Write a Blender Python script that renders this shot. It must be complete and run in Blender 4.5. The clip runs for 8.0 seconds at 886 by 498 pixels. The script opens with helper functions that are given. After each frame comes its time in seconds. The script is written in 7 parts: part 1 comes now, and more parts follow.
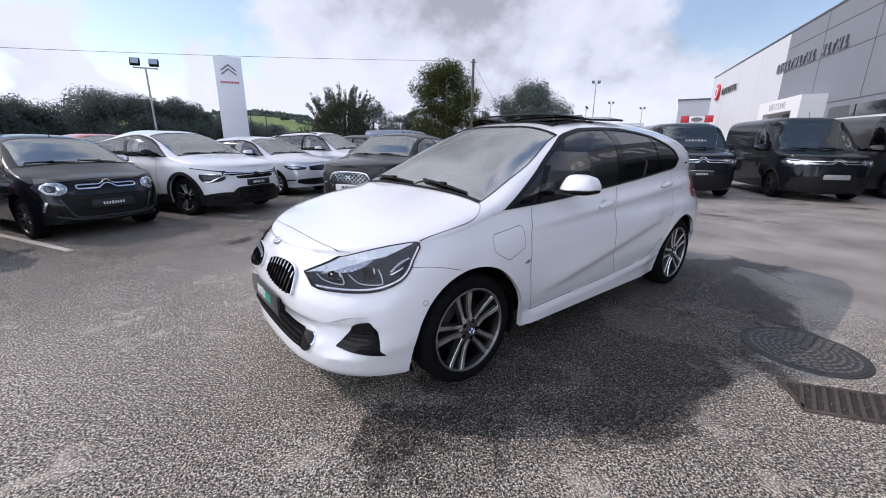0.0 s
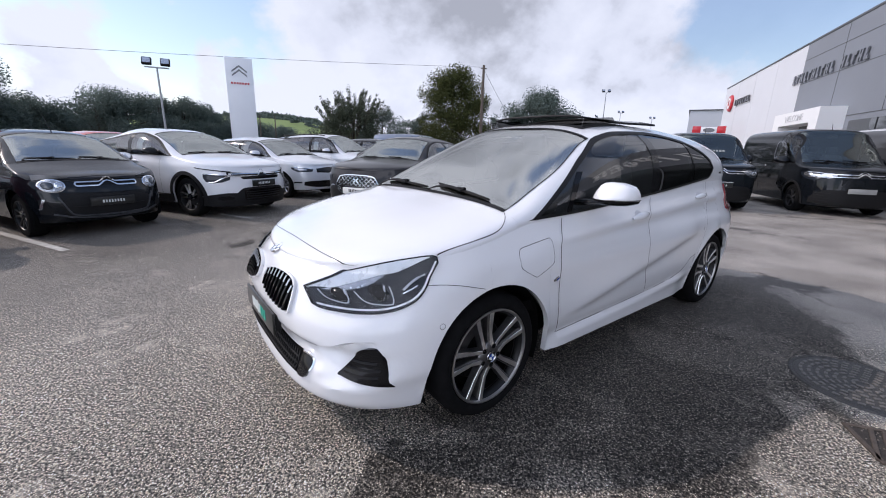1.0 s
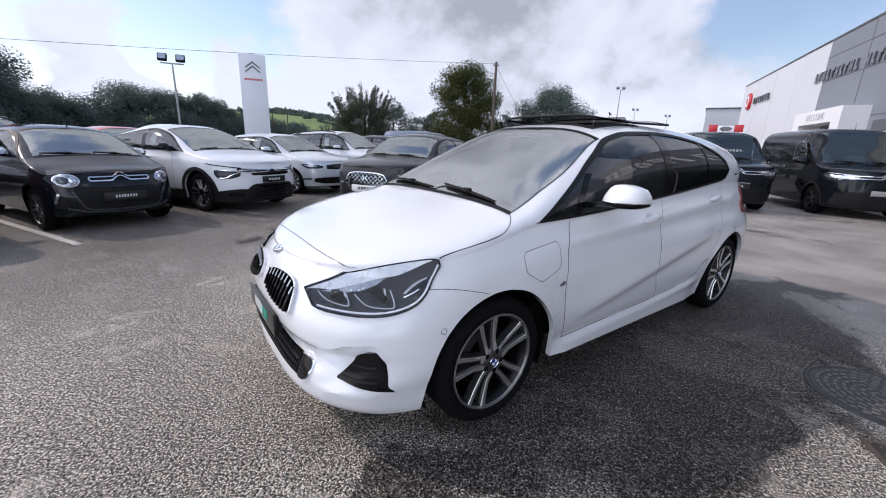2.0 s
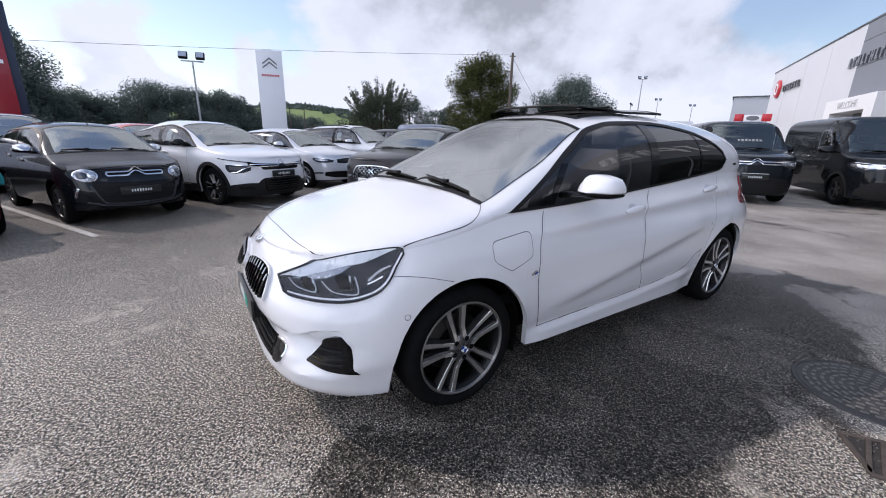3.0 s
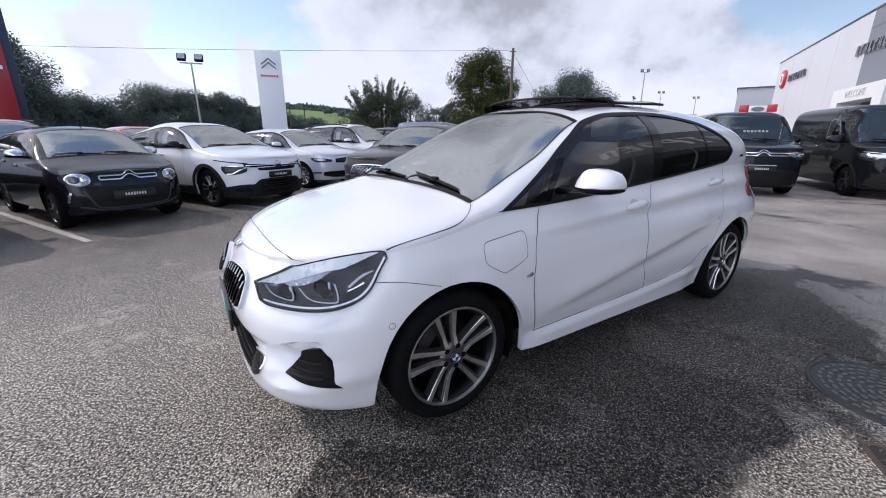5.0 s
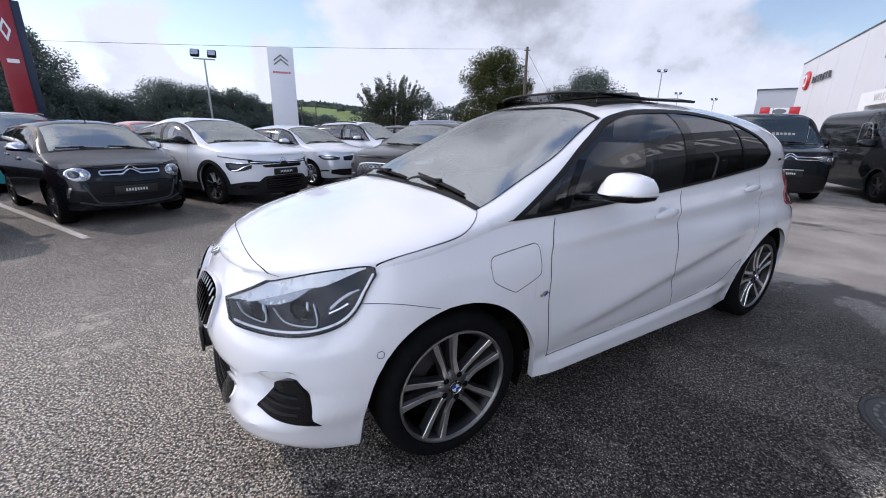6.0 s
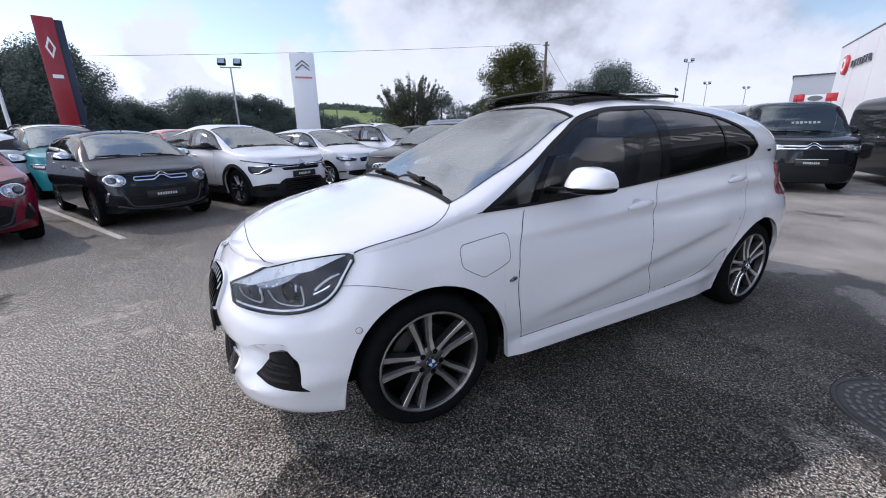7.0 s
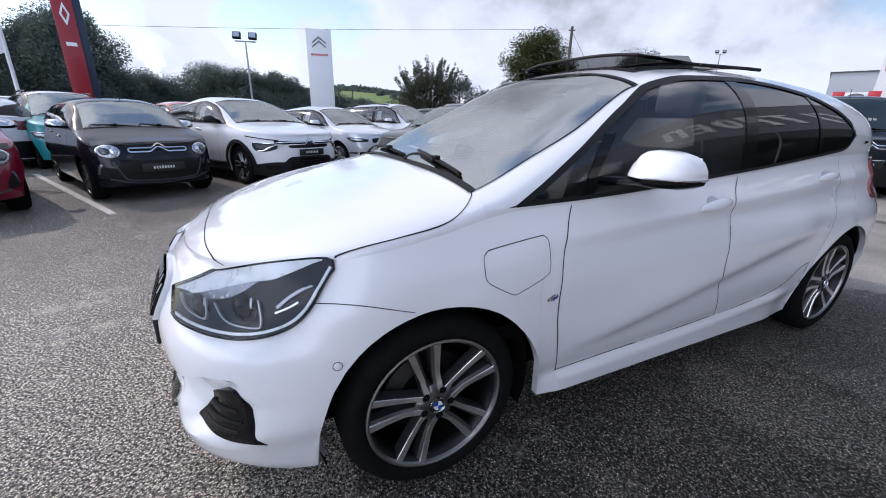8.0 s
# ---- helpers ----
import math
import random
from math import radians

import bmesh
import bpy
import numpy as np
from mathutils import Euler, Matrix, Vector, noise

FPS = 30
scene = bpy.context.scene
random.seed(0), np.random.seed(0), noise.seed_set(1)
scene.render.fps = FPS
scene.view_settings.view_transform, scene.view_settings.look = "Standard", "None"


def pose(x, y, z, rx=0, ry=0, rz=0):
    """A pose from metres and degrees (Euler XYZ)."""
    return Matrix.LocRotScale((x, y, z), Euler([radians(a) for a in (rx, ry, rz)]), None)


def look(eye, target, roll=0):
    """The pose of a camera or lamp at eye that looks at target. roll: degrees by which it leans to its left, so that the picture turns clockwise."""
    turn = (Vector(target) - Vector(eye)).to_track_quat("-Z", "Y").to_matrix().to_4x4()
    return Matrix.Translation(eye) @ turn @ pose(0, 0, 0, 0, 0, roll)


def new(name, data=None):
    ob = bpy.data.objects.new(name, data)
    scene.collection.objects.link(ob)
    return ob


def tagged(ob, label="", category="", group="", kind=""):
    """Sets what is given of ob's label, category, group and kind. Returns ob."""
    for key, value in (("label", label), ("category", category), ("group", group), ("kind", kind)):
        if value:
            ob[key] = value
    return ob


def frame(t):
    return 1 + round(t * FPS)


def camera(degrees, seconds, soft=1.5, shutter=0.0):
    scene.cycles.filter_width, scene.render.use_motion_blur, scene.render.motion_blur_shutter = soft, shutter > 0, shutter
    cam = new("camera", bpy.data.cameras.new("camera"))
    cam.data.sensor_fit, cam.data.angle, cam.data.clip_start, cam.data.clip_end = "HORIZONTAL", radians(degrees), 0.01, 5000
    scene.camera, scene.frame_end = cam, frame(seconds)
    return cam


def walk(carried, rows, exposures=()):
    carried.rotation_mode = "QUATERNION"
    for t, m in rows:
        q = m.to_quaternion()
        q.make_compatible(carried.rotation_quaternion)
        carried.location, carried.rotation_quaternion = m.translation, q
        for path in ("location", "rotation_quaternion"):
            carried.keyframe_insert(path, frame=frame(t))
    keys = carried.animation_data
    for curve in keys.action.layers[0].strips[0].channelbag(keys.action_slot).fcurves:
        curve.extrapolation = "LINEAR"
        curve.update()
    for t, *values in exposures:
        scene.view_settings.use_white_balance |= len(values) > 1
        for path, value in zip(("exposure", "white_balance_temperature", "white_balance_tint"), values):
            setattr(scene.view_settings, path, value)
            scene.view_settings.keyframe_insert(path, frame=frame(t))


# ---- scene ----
cam = camera(97.2, 8.0, soft=1.0)
PATH = [
    (0, (-0.044, -0.053, 1.343), (-0.021, 1.875, 0.815), 0.4),
    (0.5, (-0.066, 0.057, 1.326), (-0.056, 1.99, 0.813), 0.9),
    (1, (-0.111, 0.208, 1.314), (-0.114, 2.144, 0.812), 1.6),
    (1.5, (-0.137, 0.253, 1.314), (-0.161, 2.189, 0.813), 2.1),
    (1.7, (-0.131, 0.256, 1.324), (-0.165, 2.19, 0.82), 2.1),
    (2.8, (0.127, 0.219, 1.335), (0.004, 2.136, 0.782), 1.6),
    (3, (0.153, 0.215, 1.328), (0.009, 2.132, 0.777), 1.4),
    (3.5, (0.189, 0.211, 1.334), (0.006, 2.127, 0.793), 0.9),
    (4, (0.196, 0.222, 1.33), (0.006, 2.142, 0.802), 0.4),
    (4.5, (0.212, 0.246, 1.324), (0.039, 2.164, 0.783), 0.1),
    (4.7, (0.218, 0.257, 1.322), (0.056, 2.173, 0.771), 0.2),
    (5.8, (0.209, 0.595, 1.3), (0.018, 2.503, 0.727), 1.1),
    (6, (0.229, 0.588, 1.306), (0.016, 2.494, 0.739), 1.0),
    (6.5, (0.387, 0.468, 1.319), (0.123, 2.369, 0.757), 0.2),
    (7, (0.46, 0.431, 1.321), (0.13, 2.319, 0.747), -0.7),
    (7.5, (0.42, 0.522, 1.291), (0.019, 2.386, 0.688), -0.9),
    (8, (0.359, 0.881, 1.242), (-0.021, 2.739, 0.606), 1.5),
]
walk(cam, [(t, look(eye, target, roll)) for t, eye, target, roll in PATH], [(0.0, 0.60, 6210, 20.0), (6.0, 0.60, 6150, 20.0), (8.0, 0.67, 6020, 19.0)])

# ---- light and sky ----
SUN_DIR = Vector((-1.245, 0.30, 1.0)).normalized()
SUN_ELEV = math.asin(SUN_DIR.z)
SUN_ROT = math.atan2(SUN_DIR.x, SUN_DIR.y)


def make_world():
    w = bpy.data.worlds.new("sky")
    w.use_nodes = True
    scene.world = w
    nt = w.node_tree
    n, l = nt.nodes, nt.links
    n.clear()
    out = n.new("ShaderNodeOutputWorld")
    bg = n.new("ShaderNodeBackground")
    sky = n.new("ShaderNodeTexSky")
    sky.sky_type, sky.sun_disc = "NISHITA", False
    sky.sun_elevation, sky.sun_rotation = SUN_ELEV, SUN_ROT
    sky.air_density, sky.dust_density = 1.2, 0.4
    tc = n.new("ShaderNodeTexCoord")
    sep = n.new("ShaderNodeSeparateXYZ")
    l.new(tc.outputs["Generated"], sep.inputs[0])
    add = n.new("ShaderNodeMath")
    add.operation, add.inputs[1].default_value = "ADD", 0.75
    l.new(sep.outputs["Z"], add.inputs[0])
    mx = n.new("ShaderNodeMath")
    mx.operation, mx.inputs[1].default_value = "MAXIMUM", 0.3
    l.new(add.outputs[0], mx.inputs[0])
    comb = n.new("ShaderNodeCombineXYZ")
    for k, a in enumerate("XY"):
        d = n.new("ShaderNodeMath")
        d.operation = "DIVIDE"
        l.new(sep.outputs[a], d.inputs[0])
        l.new(mx.outputs[0], d.inputs[1])
        l.new(d.outputs[0], comb.inputs[k])
    comb.inputs[2].default_value = 3.7
    big = n.new("ShaderNodeTexNoise")
    big.inputs["Scale"].default_value, big.inputs["Detail"].default_value = 2.7, 10.0
    big.inputs["Roughness"].default_value, big.inputs["Distortion"].default_value = 0.56, 0.15
    l.new(comb.outputs[0], big.inputs["Vector"])

    def bank(az, el, inner, outer, amount):
        """A soft-edged bank of cloud (or gap, if negative) round a direction, in degrees."""
        dot = n.new("ShaderNodeVectorMath")
        dot.operation = "DOT_PRODUCT"
        unit = n.new("ShaderNodeVectorMath")
        unit.operation = "NORMALIZE"
        l.new(tc.outputs["Generated"], unit.inputs[0])
        l.new(unit.outputs[0], dot.inputs[0])
        a, e = radians(az), radians(el)
        dot.inputs[1].default_value = (math.sin(a) * math.cos(e), math.cos(a) * math.cos(e), math.sin(e))
        mr = n.new("ShaderNodeMapRange")
        mr.interpolation_type = "SMOOTHSTEP"
        mr.inputs[1].default_value, mr.inputs[2].default_value = math.cos(radians(outer)), math.cos(radians(inner))
        mr.inputs[3].default_value, mr.inputs[4].default_value = 0.0, amount
        l.new(dot.outputs["Value"], mr.inputs[0])
        return mr.outputs[0]

    def total(*outs):
        last = outs[0]
        for o in outs[1:]:
            x = n.new("ShaderNodeMath")
            x.operation = "ADD"
            l.new(last, x.inputs[0])
            l.new(o, x.inputs[1])
            last = x.outputs[0]
        return last

    cover = n.new("ShaderNodeValToRGB")
    cover.color_ramp.elements[0].position, cover.color_ramp.elements[1].position = 0.42, 0.50
    cover.color_ramp.elements[0].color = (0.10, 0.10, 0.10, 1)
    l.new(total(big.outputs["Fac"], bank(-43, 17, 2, 17, -0.20), bank(40, 17, 2, 13, -0.13), bank(2, 12, 8, 32, 0.10), bank(-44, 5.5, 4, 12, 0.19), bank(-12, 8, 5, 15, 0.10), bank(-35.5, 9.5, 1, 6, -0.14), bank(118, 38, 14, 55, -0.20)), cover.inputs[0])
    soft = n.new("ShaderNodeTexNoise")
    soft.inputs["Scale"].default_value, soft.inputs["Detail"].default_value = 4.0, 9.0
    soft.inputs["Roughness"].default_value = 0.55
    l.new(comb.outputs[0], soft.inputs["Vector"])
    shade = n.new("ShaderNodeValToRGB")
    shade.color_ramp.elements[0].position, shade.color_ramp.elements[1].position = 0.30, 0.56
    shade.color_ramp.elements[0].color = (2.3, 2.5, 2.75, 1)
    shade.color_ramp.elements[1].color = (4.55, 4.9, 5.25, 1)
    mid_tone = shade.color_ramp.elements.new(0.44)
    mid_tone.color = (3.95, 4.3, 4.7, 1)
    l.new(total(soft.outputs["Fac"], bank(5, 24, 4, 22, -0.17), bank(-6, 8, 2, 12, 0.05), bank(-36, 6, 4, 22, 0.15)), shade.inputs[0])
    rise = n.new("ShaderNodeMapRange")
    rise.inputs[1].default_value, rise.inputs[2].default_value = 0.0, 1.0
    rise.inputs[3].default_value, rise.inputs[4].default_value = 0.97, 0.78
    l.new(sep.outputs["Z"], rise.inputs[0])
    lift = n.new("ShaderNodeVectorMath")
    lift.operation = "SCALE"
    l.new(shade.outputs["Color"], lift.inputs[0])
    away = n.new("ShaderNodeMapRange")
    away.inputs[1].default_value, away.inputs[2].default_value = 0.6, -1.0
    away.inputs[3].default_value, away.inputs[4].default_value = 1.0, 2.7
    l.new(sep.outputs["Y"], away.inputs[0])
    both = n.new("ShaderNodeMath")
    both.operation = "MULTIPLY"
    l.new(rise.outputs[0], both.inputs[0])
    l.new(away.outputs[0], both.inputs[1])
    l.new(both.outputs[0], lift.inputs["Scale"])
    clear = n.new("ShaderNodeVectorMath")
    clear.operation = "SCALE"
    clear.inputs["Scale"].default_value = 0.78
    l.new(sky.outputs[0], clear.inputs[0])
    mix = n.new("ShaderNodeMix")
    mix.data_type = "RGBA"
    l.new(cover.outputs["Color"], mix.inputs[0])
    l.new(clear.outputs[0], mix.inputs[6])
    l.new(lift.outputs[0], mix.inputs[7])
    l.new(mix.outputs[2], bg.inputs["Color"])
    bg.inputs["Strength"].default_value = 0.13
    l.new(bg.outputs[0], out.inputs[0])


make_world()
sun_data = bpy.data.lights.new("sun", "SUN")
sun_data.energy, sun_data.angle, sun_data.color = 1.55, radians(0.6), (1.0, 0.90, 0.77)
sun = new("sun", sun_data)
sun.matrix_world = look(SUN_DIR * 60, (0, 0, 0))


# ---- materials ----
def mat(name, color, rough=0.5, metal=0.0, coat=0.0, var=0.0, scale=8.0, bump=0.0, bscale=60.0, spec=0.5, emit=None, random_tone=0.0):
    m = bpy.data.materials.new(name)
    m.use_nodes = True
    nt = m.node_tree
    n, l = nt.nodes, nt.links
    p = n["Principled BSDF"]
    p.inputs["Base Color"].default_value = (*color, 1)
    p.inputs["Roughness"].default_value, p.inputs["Metallic"].default_value = rough, metal
    p.inputs["Coat Weight"].default_value, p.inputs["Coat Roughness"].default_value = coat, 0.03
    p.inputs["Specular IOR Level"].default_value = spec
    if emit:
        p.inputs["Emission Color"].default_value, p.inputs["Emission Strength"].default_value = (*color, 1), emit
    tc = n.new("ShaderNodeTexCoord")
    if var or random_tone:
        no = n.new("ShaderNodeTexNoise")
        no.inputs["Scale"].default_value, no.inputs["Detail"].default_value = scale, 7.0
        l.new(tc.outputs["Object"], no.inputs["Vector"])
        hsv = n.new("ShaderNodeHueSaturation")
        hsv.inputs["Color"].default_value = (*color, 1)
        mr = n.new("ShaderNodeMapRange")
        mr.inputs[1].default_value, mr.inputs[2].default_value = 0.3, 0.7
        mr.inputs[3].default_value, mr.inputs[4].default_value = 1 - var, 1 + var
        l.new(no.outputs["Fac"], mr.inputs[0])
        last = mr.outputs[0]
        if random_tone:
            oi = n.new("ShaderNodeObjectInfo")
            mr2 = n.new("ShaderNodeMapRange")
            mr2.inputs[3].default_value, mr2.inputs[4].default_value = 1 - random_tone, 1 + random_tone
            l.new(oi.outputs["Random"], mr2.inputs[0])
            mu = n.new("ShaderNodeMath")
            mu.operation = "MULTIPLY"
            l.new(last, mu.inputs[0])
            l.new(mr2.outputs[0], mu.inputs[1])
            last = mu.outputs[0]
        l.new(last, hsv.inputs["Value"])
        l.new(hsv.outputs[0], p.inputs["Base Color"])
        rr = n.new("ShaderNodeMapRange")
        rr.inputs[3].default_value, rr.inputs[4].default_value = max(0.02, rough - 0.12 * var * 4), min(1, rough + 0.12 * var * 4)
        l.new(no.outputs["Fac"], rr.inputs[0])
        l.new(rr.outputs[0], p.inputs["Roughness"])
    if bump:
        nb = n.new("ShaderNodeTexNoise")
        nb.inputs["Scale"].default_value, nb.inputs["Detail"].default_value = bscale, 5.0
        l.new(tc.outputs["Object"], nb.inputs["Vector"])
        b = n.new("ShaderNodeBump")
        b.inputs["Strength"].default_value, b.inputs["Distance"].default_value = bump, 0.01
        l.new(nb.outputs["Fac"], b.inputs["Height"])
        l.new(b.outputs[0], p.inputs["Normal"])
    return m


def glass(name, tint, gloss=1.0, ior=1.5, rough=0.005):
    """A thin pane: tinted see-through with a mirror-like sheen at grazing angles."""
    m = bpy.data.materials.new(name)
    m.use_nodes = True
    nt = m.node_tree
    n, l = nt.nodes, nt.links
    n.clear()
    out = n.new("ShaderNodeOutputMaterial")
    tr = n.new("ShaderNodeBsdfTransparent")
    tr.inputs[0].default_value = (*tint, 1)
    gl = n.new("ShaderNodeBsdfGlossy")
    gl.inputs["Roughness"].default_value = rough
    gl.inputs["Color"].default_value = (*gloss, 1) if isinstance(gloss, tuple) else (gloss, gloss, gloss, 1)
    fr = n.new("ShaderNodeFresnel")
    fr.inputs["IOR"].default_value = ior
    mx = n.new("ShaderNodeMixShader")
    l.new(fr.outputs[0], mx.inputs[0])
    l.new(tr.outputs[0], mx.inputs[1])
    l.new(gl.outputs[0], mx.inputs[2])
    l.new(mx.outputs[0], out.inputs[0])
    return m


WHITE = mat("white_paint", (0.785, 0.792, 0.806), 0.24, coat=1.0, var=0.012, scale=2)
WHITE2 = mat("pearl_white_paint", (0.76, 0.77, 0.79), 0.3, coat=1.0, var=0.015, scale=2)
SILVER = mat("silver_white_paint", (0.66, 0.68, 0.71), 0.3, metal=0.25, coat=1.0, var=0.02, scale=2)
BLACKP = mat("black_paint", (0.006, 0.0075, 0.010), 0.2, spec=0.06, coat=0.6, var=0.03, scale=3)
GREYP = mat("dark_grey_paint", (0.009, 0.012, 0.016), 0.2, spec=0.06, coat=0.6, var=0.03, scale=3)
BROWNP = mat("dark_brown_paint", (0.026, 0.025, 0.026), 0.3, spec=0.05, metal=0.1, coat=0.6, var=0.03, scale=3)
REDP = mat("red_paint", (0.19, 0.003, 0.022), 0.3, spec=0.12, coat=1.0, var=0.03, scale=3)
ORANGEP = mat("orange_red_paint", (0.50, 0.07, 0.04), 0.45, spec=0.12, coat=1.0, var=0.03, scale=3)
TEALP = mat("teal_paint", (0.006, 0.22, 0.25), 0.45, spec=0.12, metal=0.1, coat=1.0, var=0.03, scale=3)
BLUEP = mat("blue_grey_paint", (0.10, 0.13, 0.19), 0.45, spec=0.12, metal=0.3, coat=1.0, var=0.03, scale=3)
TRIM = mat("black_plastic", (0.010, 0.010, 0.011), 0.6, spec=0.25, var=0.15, scale=20, bump=0.1, bscale=300)
GLOSSBLK = mat("gloss_black", (0.005, 0.005, 0.006), 0.15, spec=0.2, coat=0.15)
SEAM = mat("panel_gap", (0.012, 0.012, 0.013), 0.9, spec=0.1)
RUBBER = mat("tyre_rubber", (0.008, 0.008, 0.0085), 0.85, spec=0.06, var=0.2, scale=25, bump=0.15, bscale=120)
WELL = mat("wheel_well", (0.004, 0.004, 0.004), 0.95, spec=0.1)
# grey for the door handle cups: shade painted on, not a hollow
HANDLESHADE = mat("shaded_recess", (0.50, 0.51, 0.54), 0.4, coat=0.5)
BADGEBLK = mat("black_enamel", (0.01, 0.01, 0.012), 0.1, coat=1.0)
GUIDE = mat("light_guide", (0.50, 0.53, 0.57), 0.3, metal=0.4)
CHROME = mat("chrome", (0.82, 0.83, 0.85), 0.12, metal=1.0)
ALLOY = mat("machined_alloy", (0.90, 0.89, 0.88), 0.34, metal=1.0, var=0.06, scale=30)
ALLOYD = mat("grey_alloy", (0.022, 0.022, 0.024), 0.4, metal=0.3)
CAST = mat("grey_painted_alloy", (0.13, 0.128, 0.13), 0.32, metal=0.8, var=0.08, scale=30)
RIMGREY = mat("grey_rim_edge", (0.36, 0.355, 0.35), 0.38, metal=1.0)
BARREL = mat("dark_wheel_barrel", (0.026, 0.026, 0.027), 0.4, metal=0.8)
DISC = mat("dark_brake_disc", (0.03, 0.03, 0.031), 0.5, metal=0.9, var=0.1, scale=30)
STEEL = mat("brake_steel", (0.10, 0.10, 0.10), 0.45, metal=1.0, var=0.1, scale=30)
LAMP = mat("lamp_silver", (0.70, 0.72, 0.75), 0.18, metal=0.9)
# silver lamp trim with the sky's reflection lightened into its colour
LAMPBRIGHT = mat("lamp_bright_trim", (0.84, 0.86, 0.88), 0.28, metal=0.15, coat=1.0, var=0.06, scale=30)
LAMPDARK = mat("lamp_inside", (0.014, 0.018, 0.025), 0.3, spec=0.3)
LAMPGREY = mat("lamp_reflector", (0.38, 0.40, 0.44), 0.25, metal=0.7, var=0.25, scale=40)
LENS = mat("lamp_lens", (0.05, 0.06, 0.075), 0.06, coat=1.0)
TAILRED = mat("tail_lamp_red", (0.17, 0.004, 0.008), 0.12, coat=1.0)
PLATEB = mat("black_plate", (0.012, 0.014, 0.014), 0.3, coat=0.4)
PLATEW = mat("white_plate", (0.72, 0.72, 0.70), 0.4)
MARK = mat("pale_lettering", (0.70, 0.74, 0.72), 0.4)
MARKGREEN = mat("green_lettering", (0.03, 0.42, 0.30), 0.4)
BLUEMARK = mat("blue_enamel", (0.01, 0.06, 0.35), 0.2, coat=1.0)
SEAT = mat("grey_leather", (0.085, 0.085, 0.09), 0.5, var=0.1, scale=15, bump=0.15, bscale=150)
DASH = mat("dashboard_plastic", (0.06, 0.06, 0.062), 0.6, var=0.1, scale=15)
LINING = mat("pale_headlining", (0.32, 0.31, 0.30), 0.8)
PAPER = mat("paper_sheet", (0.84, 0.87, 0.86), 0.7)
GLASS_FRONT = glass("windscreen_glass", (0.84, 0.88, 0.84), (1.0, 1.0, 0.95), 7.5, 0.08)
SATIN = mat("satin_grey_trim", (0.055, 0.058, 0.064), 0.28, spec=0.4)
GLASS_PARKED_SIDE = glass("parked_side_glass", (0.66, 0.70, 0.71), 0.97, 2.1, 0.06)
GLASS_PARKED = glass("parked_windscreen_glass", (0.70, 0.76, 0.73), (0.97, 1.0, 0.95), 4.9, 0.05)
GLASS_VAN = glass("van_windscreen_glass", (0.66, 0.72, 0.69), (0.92, 1.0, 0.96), 2.4, 0.05)
GLASS_SIDE = glass("side_glass", (0.60, 0.64, 0.66), 0.95, 1.68)
GLASS_DARK = glass("privacy_glass", (0.035, 0.038, 0.042), 0.95, 1.65)
GLASS_COVER = glass("lamp_cover_glass", (0.93, 0.94, 0.95), 0.9, 1.33)


OUTWARD = [WHITE, WHITE2, SILVER, BLACKP, GREYP, BROWNP, REDP, ORANGEP, TEALP, BLUEP, GLASS_FRONT, GLASS_PARKED, GLASS_VAN, GLASS_SIDE, GLASS_PARKED_SIDE, GLASS_DARK, GLASS_COVER]


# ---- helpers ----
def thing(name, m, label, category, group=""):
    ob = new(name)
    ob.matrix_world = m
    return tagged(ob, label, category, group)


def part(name, verts, faces, material, parent=None, label="", smooth=True, sharp=38, m=None):
    """One mesh object under a thing or under a part."""
    if material in OUTWARD:
        g = Geo()
        g.v, g.f = verts, faces
        faces = g.out().f
    me = bpy.data.meshes.new(name)
    me.from_pydata([tuple(v) for v in verts], [], faces)
    me.materials.append(material)
    if smooth:
        me.polygons.foreach_set("use_smooth", [True] * len(me.polygons))
        me.set_sharp_from_angle(angle=radians(sharp))
    me.update()
    ob = new(name, me)
    if parent:
        ob.parent = parent
    if m is not None:
        ob.matrix_basis = m
    if label:
        tagged(ob, label)
    return ob


